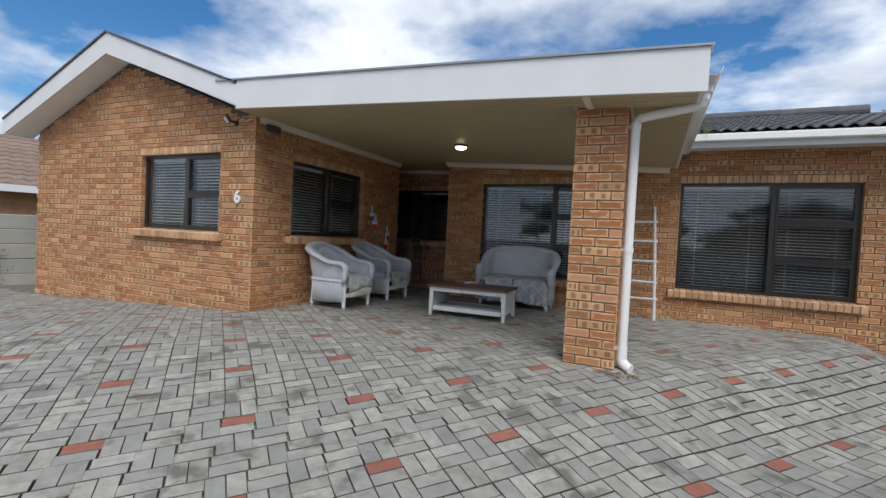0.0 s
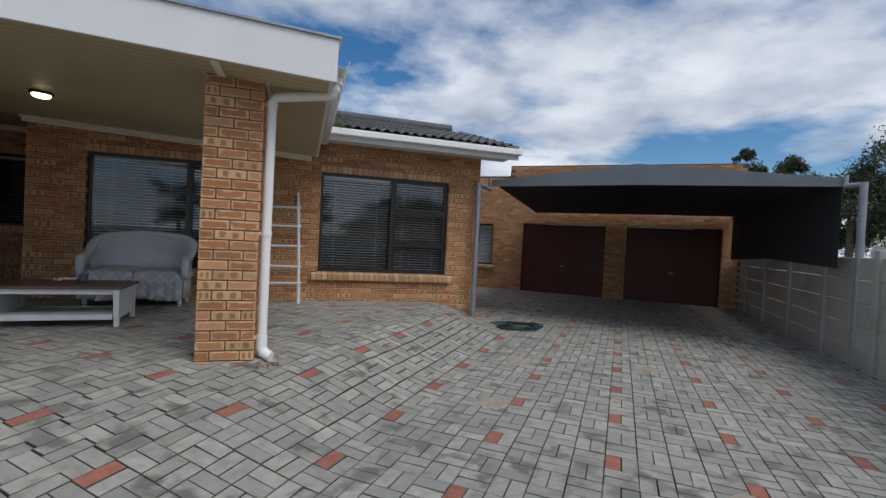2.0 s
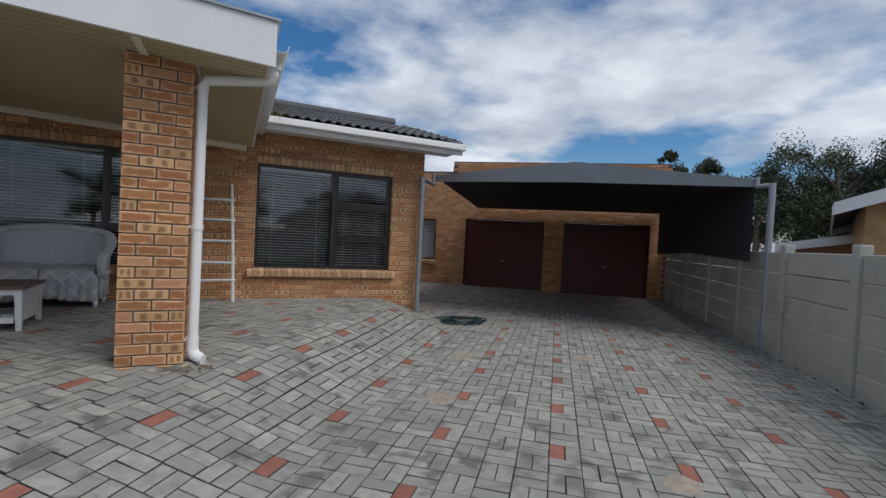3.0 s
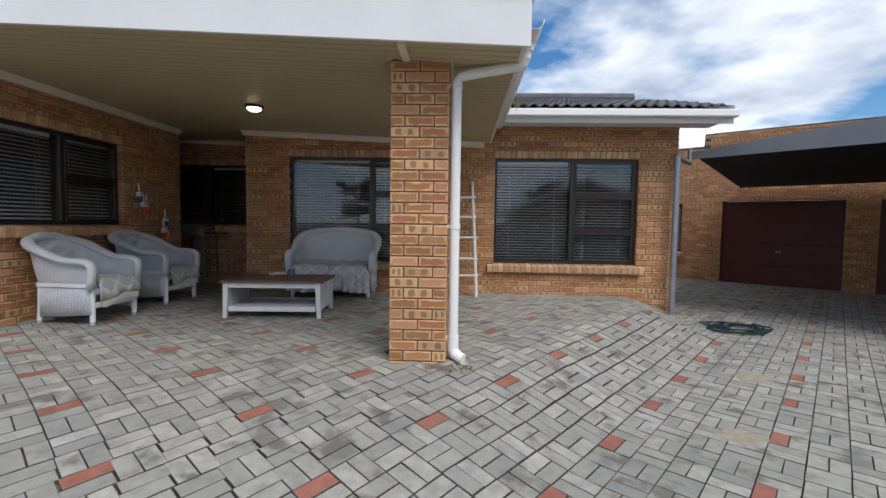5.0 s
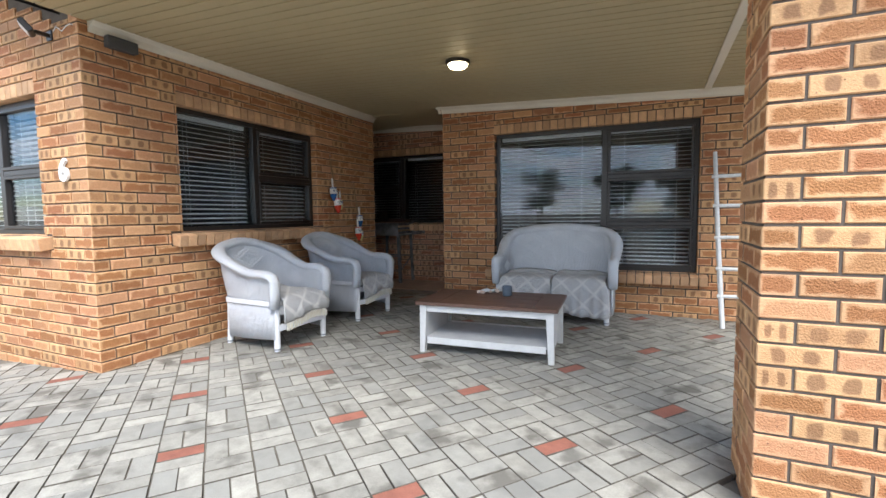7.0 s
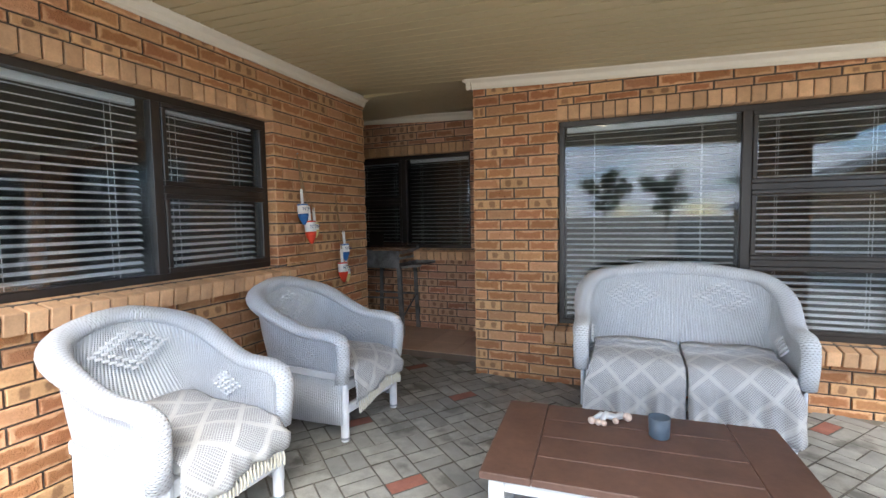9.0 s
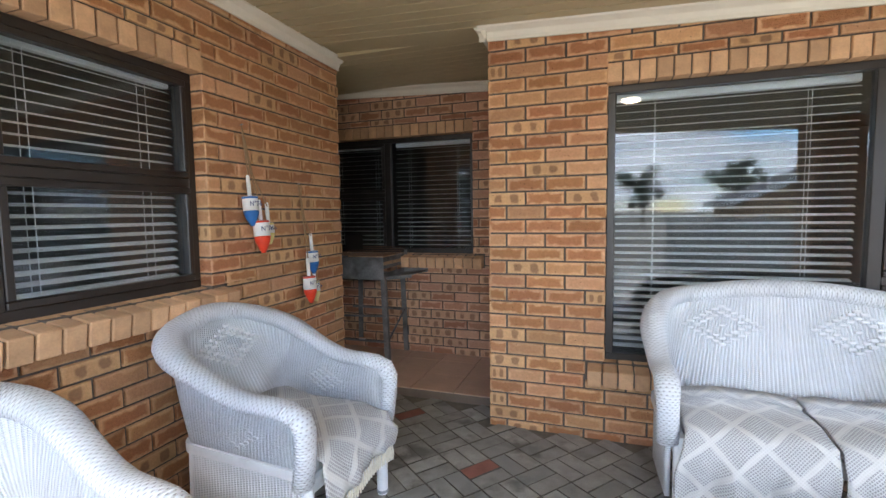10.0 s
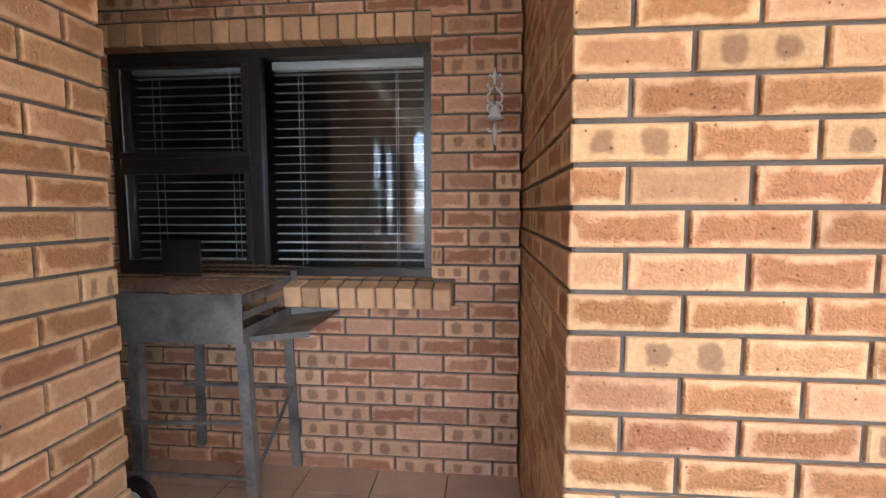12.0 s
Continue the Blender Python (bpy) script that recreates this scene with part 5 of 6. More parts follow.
bunches = (("buoy_bunch", (XL + 0.05, 7.11, 2.27), (((0, -0.01, -0.40), M_BLUE, 0.165, 0.042), ((0.025, 0.04, -0.535), M_RED, 0.185, 0.045), ((0.01, 0.12, -0.55), M_YELLOW, 0.125, 0.030))),
           ("buoy_bunch", (XL + 0.05, 7.60, 1.97), (((0, 0.06, -0.45), M_BLUE, 0.155, 0.040), ((0.03, -0.025, -0.61), M_RED, 0.18, 0.043), ((0.0, 0.08, -0.66), M_YELLOW, 0.14, 0.032))))
for nm, at, parts in bunches:
    bb = thing(nm, "three blue, red and yellow painted buoys hung on the brick wall" if at[1] < 7.5 else "three painted wooden buoys hung low beside the recess corner", "wall decoration", at, group="buoy bunches")
    bm = bmesh.new()
    for (x, y, z), *_ in parts:
        tube(bm, [(-0.045, 0, 0), (x * 0.5 - 0.02, y * 0.3, z * 0.5), (x, y, z + 0.09)], 0.004, 6)
    part("rope", bm, M_ROPE, bb)
    bm = bmesh.new(); tube(bm, [(-0.05, 0, 0.0), (-0.035, 0, 0.003)], 0.004, 8)
    part("nail", bm, M_STEEL, bb)
    for at2, col, L, r in parts:
        buoy(bb, at2, col, L, r, (0, -4), "N\u00b076")

# ornament with a bell on the recess wall
orn = thing("wall_bell_ornament", "pale painted cast-iron bell ornament with scrolls on the brick wall", "wall ornament", (-3.40, YR - 0.012, 2.17))
bm = bmesh.new()
tube(bm, [(0, 0, 0.165), (0, -0.006, 0.13), (0, -0.004, 0.09)], [0.002, 0.011, 0.006], 8)
for s in (-1, 1):
    tube(bm, [(0.003 * s, 0, 0.12), (0.022 * s, 0, 0.135), (0.03 * s, 0, 0.125)], 0.005, 6)
    tube(bm, [(0.004 * s, 0, 0.07), (0.026 * s, 0, 0.075), (0.034 * s, 0, 0.092), (0.026 * s, 0, 0.098)], 0.005, 6)
    tube(bm, [(0.002 * s, 0, 0.085), (0.034 * s, 0, 0.045), (0.03 * s, 0, 0.02), (0.004 * s, 0, 0.005)], 0.006, 6)
    tube(bm, [(0.004 * s, 0, 0.02), (0.034 * s, 0, 0.0), (0.03 * s, 0, -0.02), (0.01 * s, 0, -0.03)], 0.006, 6)
    tube(bm, [(0.004 * s, 0, -0.105), (0.024 * s, 0, -0.11), (0.03 * s, 0, -0.095)], 0.005, 6)
tube(bm, [(0, 0, -0.07), (0, -0.003, -0.12), (0, 0, -0.155), (0.006, 0, -0.17)], [0.006, 0.014, 0.006, 0.003], 8)
part("scrolls", bm, M_CHALK, orn, smooth=True)
bm = bmesh.new(); lathe(bm, [(0.012, 0.0), (0.02, -0.01), (0.026, -0.04), (0.042, -0.055), (0.040, -0.058)], (0, -0.035, -0.005), 16)
part("bell", bm, M_CHALK, orn, smooth=True)

# ---------------------------------------------------------------- ladder
lad = thing("ladder", "white painted round-pole ladder leaning on the brick wall", "ladder", (0.085, 7.42, 0.40), 0)
run, rise = 0.37, 1.71
for s, x in ((0, -0.262), (1, 0.262)):
    bm = bmesh.new()
    tube(bm, [(x, 0, 0), (x - 0.036 + (0.004 if s else -0.003), run * 0.5, rise * 0.5 + 0.003), (x * 0.98 - 0.072, run, rise)], [0.023, 0.022, 0.019], 12)
    part("rail", bm, M_POLE, lad)
for k, h in enumerate((0.30, 0.56, 0.86, 1.17, 1.46)):
    bm = bmesh.new()
    tube(bm, [(-0.295 - 0.042 * h, run * h / rise - 0.006, h), (0.305 - 0.042 * h, run * h / rise - 0.004, h + (0.012, -0.006, 0.008, 0.0, 0.012)[k])], 0.018, 12)
    part("rung", bm, M_POLE, lad)

# ---------------------------------------------------------------- hose
hose = thing("garden_hose", "dark green garden hose lying in a loose coil on the paving", "hose", (3.85, 7.05, 0), 0)
bm = bmesh.new()
pts = []
for k in range(150):
    an = k * 0.31
    r = 0.27 + 0.07 * math.sin(k * 0.37) + 0.04 * math.sin(k * 1.7)
    x, y = r * math.cos(an) * 1.15 + 0.05 * math.sin(k * 0.11), r * math.sin(an) * 0.95
    pts.append((x, y, ground(3.85 + x, 7.05 + y) + 0.014 + 0.022 * (k % 23) / 11))
tube(bm, pts, 0.0095, 6)
part("coil", bm, M_HOSE, hose)

# ---------------------------------------------------------------- sand spilt on the paving
M_SPILL = material("dried_sand", (0.30, 0.255, 0.20), 0.95, spots=0.3, scale=14, fine=120, bump=0.004)


def sand_patch(x, y, radius, high, seed, label):
    """A thin ragged heap of sand that follows the blocks under it."""
    pt = thing("sand_patch", label, "sand", (x, y, 0), group="sand on the paving")
    bm = bmesh.new()
    rings_ = []
    for k in range(7):
        row = []
        for a_ in range(26):
            an = 2 * math.pi * a_ / 26
            rag = 1 + 0.55 * noise.noise(Vector((math.cos(an) * 1.6 + seed, math.sin(an) * 1.6, k * 0.15)))
            d = radius * rag * (k + 0.4) / 6.4
            px, py = d * math.cos(an) * 1.3, d * math.sin(an)
            up_ = high * (1 - k / 6) ** 1.5 * (0.7 + 0.6 * noise.noise(Vector((px * 30, py * 30, seed))))
            row.append(bm.verts.new((px, py, ground(x + px, y + py) + 0.0025 + up_ - (0.012 if k == 6 else 0))))
        rings_.append(row)
    for a_row, b_row in zip(rings_, rings_[1:]):
        for k in range(26):
            bm.faces.new((a_row[k], b_row[k], b_row[(k + 1) % 26], a_row[(k + 1) % 26]))
    bm.faces.new(rings_[0])
    bmesh.ops.recalc_face_normals(bm, faces=bm.faces)
    heap = part("heap", bm, M_SPILL, pt, smooth=True)
    heap["kind"] = "stuff"


for x, y, rad, high, seed in ((2.80, 2.08, 0.11, 0.022, 1), (2.86, 5.06, 0.15, 0.001, 4), (2.0, 3.83, 0.13, 0.001, 7), (4.3, 4.6, 0.12, 0.001, 9)):
    sand_patch(x, y, rad, high, seed, "small heap of dried grey-brown sand spilt on the block paving" if high > 0.01 else "thin pale film of sand dried onto the block paving")

# ---------------------------------------------------------------- coffee table
PZ = 0.392
M_TOP = material("brown_stained_top", (0.115, 0.062, 0.045), 0.42, spots=0.30, scale=7, fine=45, bump=0.0008)
tab = thing("coffee_table", "white coffee table with worn brown plank top and lower shelf", "coffee table", (-2.01, 6.065, ground(-2.0, 6.0)), 3.8)
W, D, TH = 1.14, 0.68, 0.425
for k in range(5):
    bm = bmesh.new()
    if k < 4:
        box(bm, -W / 2 + 0.19, W / 2 - 0.19, -D / 2 + k * D / 4 + 0.001, -D / 2 + (k + 1) * D / 4 - 0.001, TH - 0.028, TH, 0.003)
        part("plank", bm, M_TOP, tab)
for s in (-1, 1):
    bm = bmesh.new()
    a, b = sorted((s * W / 2, s * (W / 2 - 0.188)))
    box(bm, a, b, -D / 2, D / 2, TH - 0.028, TH, 0.003)
    part("end_plank", bm, M_TOP, tab)
for sx in (-1, 1):
    for sy in (-1, 1):
        bm = bmesh.new()
        x, y = sx * (W / 2 - 0.06), sy * (D / 2 - 0.055)
        v = box(bm, x - 0.03, x + 0.03, y - 0.03, y + 0.03, 0.0, TH - 0.029, 0.003)
        for q in v:
            if q.co.z < 0.02:
                q.co.x = x + (q.co.x - x) * 0.72 + sx * 0.012
                q.co.y = y + (q.co.y - y) * 0.72 + sy * 0.010
        part("leg", bm, M_CHALK, tab)
for y, sy in ((-D / 2 + 0.045, 1), (D / 2 - 0.045, 1)):
    bm = bmesh.new(); box(bm, -W / 2 + 0.088, W / 2 - 0.088, y - 0.01, y + 0.01, TH - 0.085, TH - 0.029, 0.002); part("apron", bm, M_CHALK, tab)
    bm = bmesh.new(); box(bm, -W / 2 + 0.088, W / 2 - 0.088, y - 0.01, y + 0.01, 0.075, 0.13, 0.002); part("lower_rail", bm, M_CHALK, tab)
for s in (-1, 1):
    bm = bmesh.new(); x = s * (W / 2 - 0.055); box(bm, x - 0.008, x + 0.008, -D / 2 + 0.085, D / 2 - 0.085, 0.075, TH - 0.03, 0.002); part("side_panel", bm, M_CHALK, tab)
bm = bmesh.new(); box(bm, -W / 2 + 0.065, W / 2 - 0.065, -D / 2 + 0.056, D / 2 - 0.056, 0.105, 0.122, 0.002); part("shelf", bm, M_CHALK, tab)

tz = ground(-2.0, 6.0) + TH
mug = thing("candle_cup", "small matt grey-blue cup standing on the coffee table", "cup", (-1.93, 6.20, tz))
bm = bmesh.new(); lathe(bm, [(0.036, 0), (0.040, 0.004), (0.043, 0.085), (0.040, 0.085), (0.036, 0.012), (0.001, 0.010)], sides=24)
part("body", bm, material("grey_glaze", (0.075, 0.105, 0.14), 0.5, bump=0), mug, smooth=True)
kn = thing("wooden_bead_ornament", "pale wooden knot ornament with round beads on the coffee table", "ornament", (-2.14, 6.28, tz), 20)
bm = bmesh.new()
tube(bm, [(-0.06, -0.01, 0.014), (-0.02, 0.02, 0.022), (0.03, 0.0, 0.016), (0.075, 0.015, 0.02)], [0.010, 0.014, 0.013, 0.017], 10)
tube(bm, [(-0.03, -0.03, 0.012), (0.0, 0.01, 0.03), (0.04, 0.03, 0.014)], [0.011, 0.012, 0.010], 10)
part("knot", bm, M_CHALK, kn, smooth=True)
for x, y, r in ((-0.075, -0.03, 0.017), (-0.05, -0.045, 0.015), (0.09, -0.005, 0.02), (-0.03, -0.052, 0.014), (0.03, -0.03, 0.014)):
    bm = bmesh.new(); bmesh.ops.create_icosphere(bm, subdivisions=2, radius=r, matrix=Matrix.Translation((x, y, r)))
    part("bead", bm, M_BEAD, kn, smooth=True)

# ---------------------------------------------------------------- wicker seats
def uv_grid(rows, mat, name, parent, label="", thick=0.0, closed=False, smooth=True):
    """A woven skin over rows of points; its UV runs in metres along both ways."""
    bm = bmesh.new()
    layer = bm.loops.layers.uv.new("UVMap")
    vs = [[bm.verts.new(p) for p in r] for r in rows]
    nu, nv = len(rows), len(rows[0])
    us = [0.0]
    for i in range(1, nu):
        us.append(us[-1] + (Vector(rows[i][nv // 2]) - Vector(rows[i - 1][nv // 2])).length)
    ws = [0.0]
    for j in range(1, nv + (1 if closed else 0)):
        ws.append(ws[-1] + (Vector(rows[nu // 2][j % nv]) - Vector(rows[nu // 2][j - 1])).length)
    for i in range(nu - 1):
        for j in range(nv - (0 if closed else 1)):
            k = (j + 1) % nv
            f = bm.faces.new((vs[i][j], vs[i + 1][j], vs[i + 1][k], vs[i][k]))
            for lp, (u, w) in zip(f.loops, ((us[i], ws[j]), (us[i + 1], ws[j]), (us[i + 1], ws[j + 1]), (us[i], ws[j + 1]))):
                lp[layer].uv = (u, w)
    if closed:
        bm.faces.new(vs[0][::-1]); bm.faces.new(vs[-1])
    bmesh.ops.recalc_face_normals(bm, faces=bm.faces)
    ob = link(name, bm, mat, parent, label, smooth)
    if thick:
        md = ob.modifiers.new("thick", "SOLIDIFY"); md.thickness, md.offset = thick, -1
    return ob


def wicker_seat(name, label, at, turn, W, D, back_h, arm_h, two, group):
    """An armchair or sofa that faces -y: rolled rim over back and arms, woven sides, legs, and a crocheted throw on the seat."""
    s_ = thing(name, label, "wicker chair" if not two else "wicker sofa", at, turn, group)
    hw = W / 2 - 0.05
    fy, by = -D / 2 + 0.05, D / 2 - 0.08
    cr = 0.20                     # radius of the turn from arm to back
    plan, steps = [], 0
    for k in range(9):
        plan.append((-hw, fy + (by - cr - fy) * k / 8, 0.0))
    for k in range(1, 9):
        a = math.pi / 2 * k / 8
        plan.append((-hw + cr * (1 - math.cos(a)), by - cr + cr * math.sin(a), 0.0))
    nb = 5 if not two else 14
    for k in range(1, nb):
        plan.append((-hw + cr + (2 * (hw - cr)) * k / nb, by + 0.02 * math.sin(math.pi * k / nb), 0.0))
    half = plan[:9 + 8]
    plan += [(-x, y, z) for x, y, z in reversed(half)]
    total = len(plan)

    plan_low = []
    crl = 0.07
    for k in range(9):
        plan_low.append((-hw, fy + (by - crl - fy) * k / 8))
    for k in range(1, 9):
        a = math.pi / 2 * k / 8
        plan_low.append((-hw + crl * (1 - math.cos(a)), by - crl + crl * math.sin(a)))
    for k in range(1, nb):
        plan_low.append((-hw + crl + (2 * (hw - crl)) * k / nb, by))
    plan_low += [(-x, y) for x, y in reversed(plan_low[:17])]

    def rim(i):
        x, y, _ = plan[i]
        t = (y - fy) / (by - fy)
        mid = 1 - abs(x) / hw
        h = arm_h + (back_h - arm_h - 0.05) * smooth01((t - 0.32) / 0.72) + (0.05 * smooth01(mid * 1.1) if t > 0.8 else 0)
        h -= 0.025 * smooth01((0.12 - t) / 0.12)
        lean = (0.10 if two else 0.12) * smooth01((t - 0.3) / 0.7)
        flare = (0.01 + (0.02 if two else 0.032) * smooth01((t - 0.2) / 0.6)) * (1 if x > 0 else -1) * min(1, abs(x) / hw)
        return Vector((x + flare, y + lean, h))

    def foot(i, z):
        x, y = plan_low[i]
        return Vector((x * 1.02, fy + (y - fy) * 0.95, z))
    # rolled rim, wrapped round: an oval tube that drops at the arm fronts to the seat frame
    centre = [rim(i) for i in range(total)]
    l0, r0 = centre[0], centre[-1]
    drop_l = [Vector((l0.x + 0.004, l0.y - 0.0, 0.37)), Vector((l0.x, l0.y - 0.018, arm_h - 0.15)), Vector((l0.x, l0.y - 0.022, arm_h - 0.065))]
    drop_r = [Vector((-q.x, q.y, q.z)) for q in reversed(drop_l)]
    line = drop_l + centre + drop_r
    rows, prev = [], None
    for i, p in enumerate(line):
        d = (line[min(i + 1, len(line) - 1)] - line[max(i - 1, 0)]).normalized()
        side = d.cross(Vector((0, 0, 1))) if abs(d.z) < 0.9 else Vector((1 if i < 5 else 1, 0, 0))
        if prev is not None and side.dot(prev) < 0:
            side = -side
        side = (side - d * side.dot(d)).normalized()
        prev = side
        up = side.cross(d)
        back_ = smooth01((p.z - arm_h - 0.02) / 0.15)
        rw = (0.052 if 2 < i < len(line) - 3 else 0.047) + 0.012 * back_
        rows.append([p + side * math.cos(a) * rw + up * math.sin(a) * (0.036 + 0.010 * back_) for a in [2 * math.pi * k / 14 for k in range(14)]])
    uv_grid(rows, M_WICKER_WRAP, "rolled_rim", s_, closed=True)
    # woven skin: outside and inside
    zs = [0.40 + (1.0) * k / 10 for k in range(11)]
    outer, inner = [], []
    for i in range(total):
        r = rim(i)
        f = foot(i, 0.42)
        outer.append([f + (r - f) * (k / 10) + Vector((0, 0.012 * math.sin(math.pi * k / 10), 0)) for k in range(11)])
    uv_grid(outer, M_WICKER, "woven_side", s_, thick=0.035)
    low = []
    for i in range(total):
        low.append([foot(i, (0.105 if not two else 0.125) - (0.03 * math.sin(math.pi * (i % 17) / 16))), foot(i, 0.25), foot(i, 0.385)])
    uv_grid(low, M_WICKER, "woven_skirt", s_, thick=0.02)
    bm = bmesh.new()
    for i in range(total - 1):
        a, b = foot(i, 0.385), foot(i + 1, 0.385)
        o1 = Vector((a.x, a.y - 0.0, 0)).normalized() * 0.010
        q = [a + Vector((math.copysign(0.012, a.x) if abs(a.x) > hw * 0.5 else 0, 0.012 if a.y > by * 0.6 else 0, 0)), b + Vector((math.copysign(0.012, b.x) if abs(b.x) > hw * 0.5 else 0, 0.012 if b.y > by * 0.6 else 0, 0))]
        v = [bm.verts.new(p) for p in (q[0], q[1], q[1] + Vector((0, 0, 0.04)), q[0] + Vector((0, 0, 0.04)), a, b, b + Vector((0, 0, 0.04)), a + Vector((0, 0, 0.04)))]
        for c in ((0, 1, 2, 3), (3, 2, 6, 7), (4, 5, 1, 0), (7, 6, 5, 4)):
            bm.faces.new([v[j] for j in c])
    bmesh.ops.remove_doubles(bm, verts=bm.verts, dist=0.0006)
    bmesh.ops.recalc_face_normals(bm, faces=bm.faces)
    part("seat_band", bm, M_WICKER_PAINT, s_)
    bm = bmesh.new(); box(bm, -hw + 0.03, hw - 0.03, fy - 0.015, fy + 0.02, 0.17, 0.225, 0.006)
    part("front_rail", bm, M_WICKER_PAINT, s_)
    bm = bmesh.new(); box(bm, -hw + 0.02, hw - 0.02, fy, by - 0.04, 0.30, 0.37, 0.01)
    part("seat_deck", bm, M_WICKER_PAINT, s_)
    for x in (-hw * 0.92, hw * 0.92):
        for y, spl in ((fy + 0.012, 0), (fy + (by - fy) * 0.95 - 0.045, 0.03)):
            bm = bmesh.new()
            tube(bm, [(x, y + spl, 0.0), (x, y + spl, 0.03), (x, y + spl * 0.5, 0.13), (x, y, 0.40)], [0.024, 0.026, 0.027, 0.030], 12)
            part("leg", bm, M_WICKER_PAINT, s_)
            bm = bmesh.new(); tube(bm, [(x, y + spl, 0.014), (x, y + spl, 0.026)], 0.029, 12)
            part("foot_ring", bm, M_STEEL, s_, "bare metal ring")
    # diamonds woven proud of the skin
    def diamond(centre_p, ex, ey, n_, size):
        bm = bmesh.new()
        nrm = ex.cross(ey).normalized()
        m0 = Matrix((tuple(ex) + (0,), tuple(ey) + (0,), tuple(nrm) + (0,), (0, 0, 0, 1))).transposed()
        m0.translation = centre_p
        for a in range(-n_, n_ + 1):
            for b in range(-n_, n_ + 1):
                if abs(a) + abs(b) > n_ or (a + b) % 2 or (0 < abs(a) + abs(b) < 3 and n_ > 4):
                    continue
                box(bm, -size * 0.62, size * 0.62, -size * 0.30, size * 0.30, -0.004, 0.009, 0.003, m0 @ pose(a * size * 1.15, b * size * 0.66, 0))
        dm = part("woven_diamond", bm, M_WICKER_PAINT, s_)
        dm["kind"] = "stuff"
    zb = (0.42 + back_h) / 2 + 0.09
    lean_v = Vector((0, 0.12 if two else 0.13, back_h - 0.42)).normalized()
    yb = fy + (by - fy) * 0.95 + (zb - 0.42) / (back_h - 0.42) * ((0.13 if two else 0.14)) - 0.042
    for cx in ((0,) if not two else (-0.28, 0.28)):
        diamond(Vector((cx, yb - 0.012, zb)), Vector((1, 0, 0)), lean_v, 6, 0.0245)
    for sx in (-1, 1):
        xm = sx * (hw * 0.985 + 0.004)
        diamond(Vector((xm + sx * 0.004, -0.03, 0.515)), Vector((0, sx * 1.0, 0)), Vector((0, 0, 1)), 5, 0.021)
        diamond(Vector((xm - sx * 0.042, -0.02, 0.54)), Vector((0, -sx * 1.0, 0)), Vector((0, 0, 1)), 4, 0.021)
    # seat cushion and throw
    sw = hw - 0.055
    rr = random.Random(round(at[0] * 100))
    seats = ((-sw, sw),) if not two else ((-sw, -0.006), (0.006, sw))
    for x0, x1 in seats:
        prof = [(by - 0.12, 0.50), (by - 0.22, 0.485), (0.05, 0.475), (fy + 0.10, 0.48), (fy + 0.0, 0.465), (fy - 0.045, 0.44), (fy - 0.062, 0.38)]
        low_z = 0.27 if not two else 0.10
        cnt = 4 if not two else 8
        for k in range(1, cnt + 1):
            prof.append((fy - 0.068 - 0.01 * math.sin(k), 0.38 - (0.38 - low_z) * k / cnt))
        rows = []
        nx = 44 if two else 30
        for i in range(nx + 1):
            x = x0 + (x1 - x0) * i / nx
            row = []
            for j, (y, z) in enumerate(prof):
                hang = max(0, j - 5) / (len(prof) - 6)
                w = (math.sin(x * 31 + 1.2 + at[0]) * 0.5 + 0.5 + math.sin(x * 67) * 0.42) * (0.048 if two else 0.018)
                xs_ = x + math.copysign(0.045 if two else 0.035, x) * (abs(x) / sw) ** 3 * min(1, hang * 2.5)
                wr = (noise.noise(Vector((x * 7, y * 7, z * 3 + at[0]))) * 0.012)
                row.append(Vector((xs_, y - hang * w - (0.008 * hang), z + (wr if j < 6 else 0) - (0.02 * ((2 * (i / nx) - 1) ** 4)) * (j < 5) + hang * math.sin(x * 9 + at[0] * 3) * (0.018 if two else 0.03))))
            rows.append(row)
        cover = uv_grid(rows, M_THROW, "throw", s_, "grey and cream crocheted throw over the seat", thick=0.006)
        bm = bmesh.new()
        box(bm, x0 + 0.01, x1 - 0.01, fy + 0.0, by - 0.12, 0.372, 0.455, 0.02)
        part("cushion", bm, M_THROW, s_, "flat seat cushion under the throw")
        if not two:
            bm = bmesh.new()
            for i in range(0, 26):
                x = x0 + (x1 - x0) * (i + 0.5) / 26
                zt = prof[-1][1] + math.sin(x * 9 + at[0] * 3) * 0.03
                yt = prof[-1][0] - 0.010
                tube(bm, [(x, yt, zt + 0.004), (x + rr.uniform(-.004, .004), yt - 0.004, zt - 0.03), (x + rr.uniform(-.006, .006), yt - 0.002, zt - 0.068)], [0.0035, 0.0065, 0.0045], 6)
            fr = part("fringe", bm, M_FRINGE, s_, "cream knotted fringe"); fr["kind"] = "stuff"
    return s_


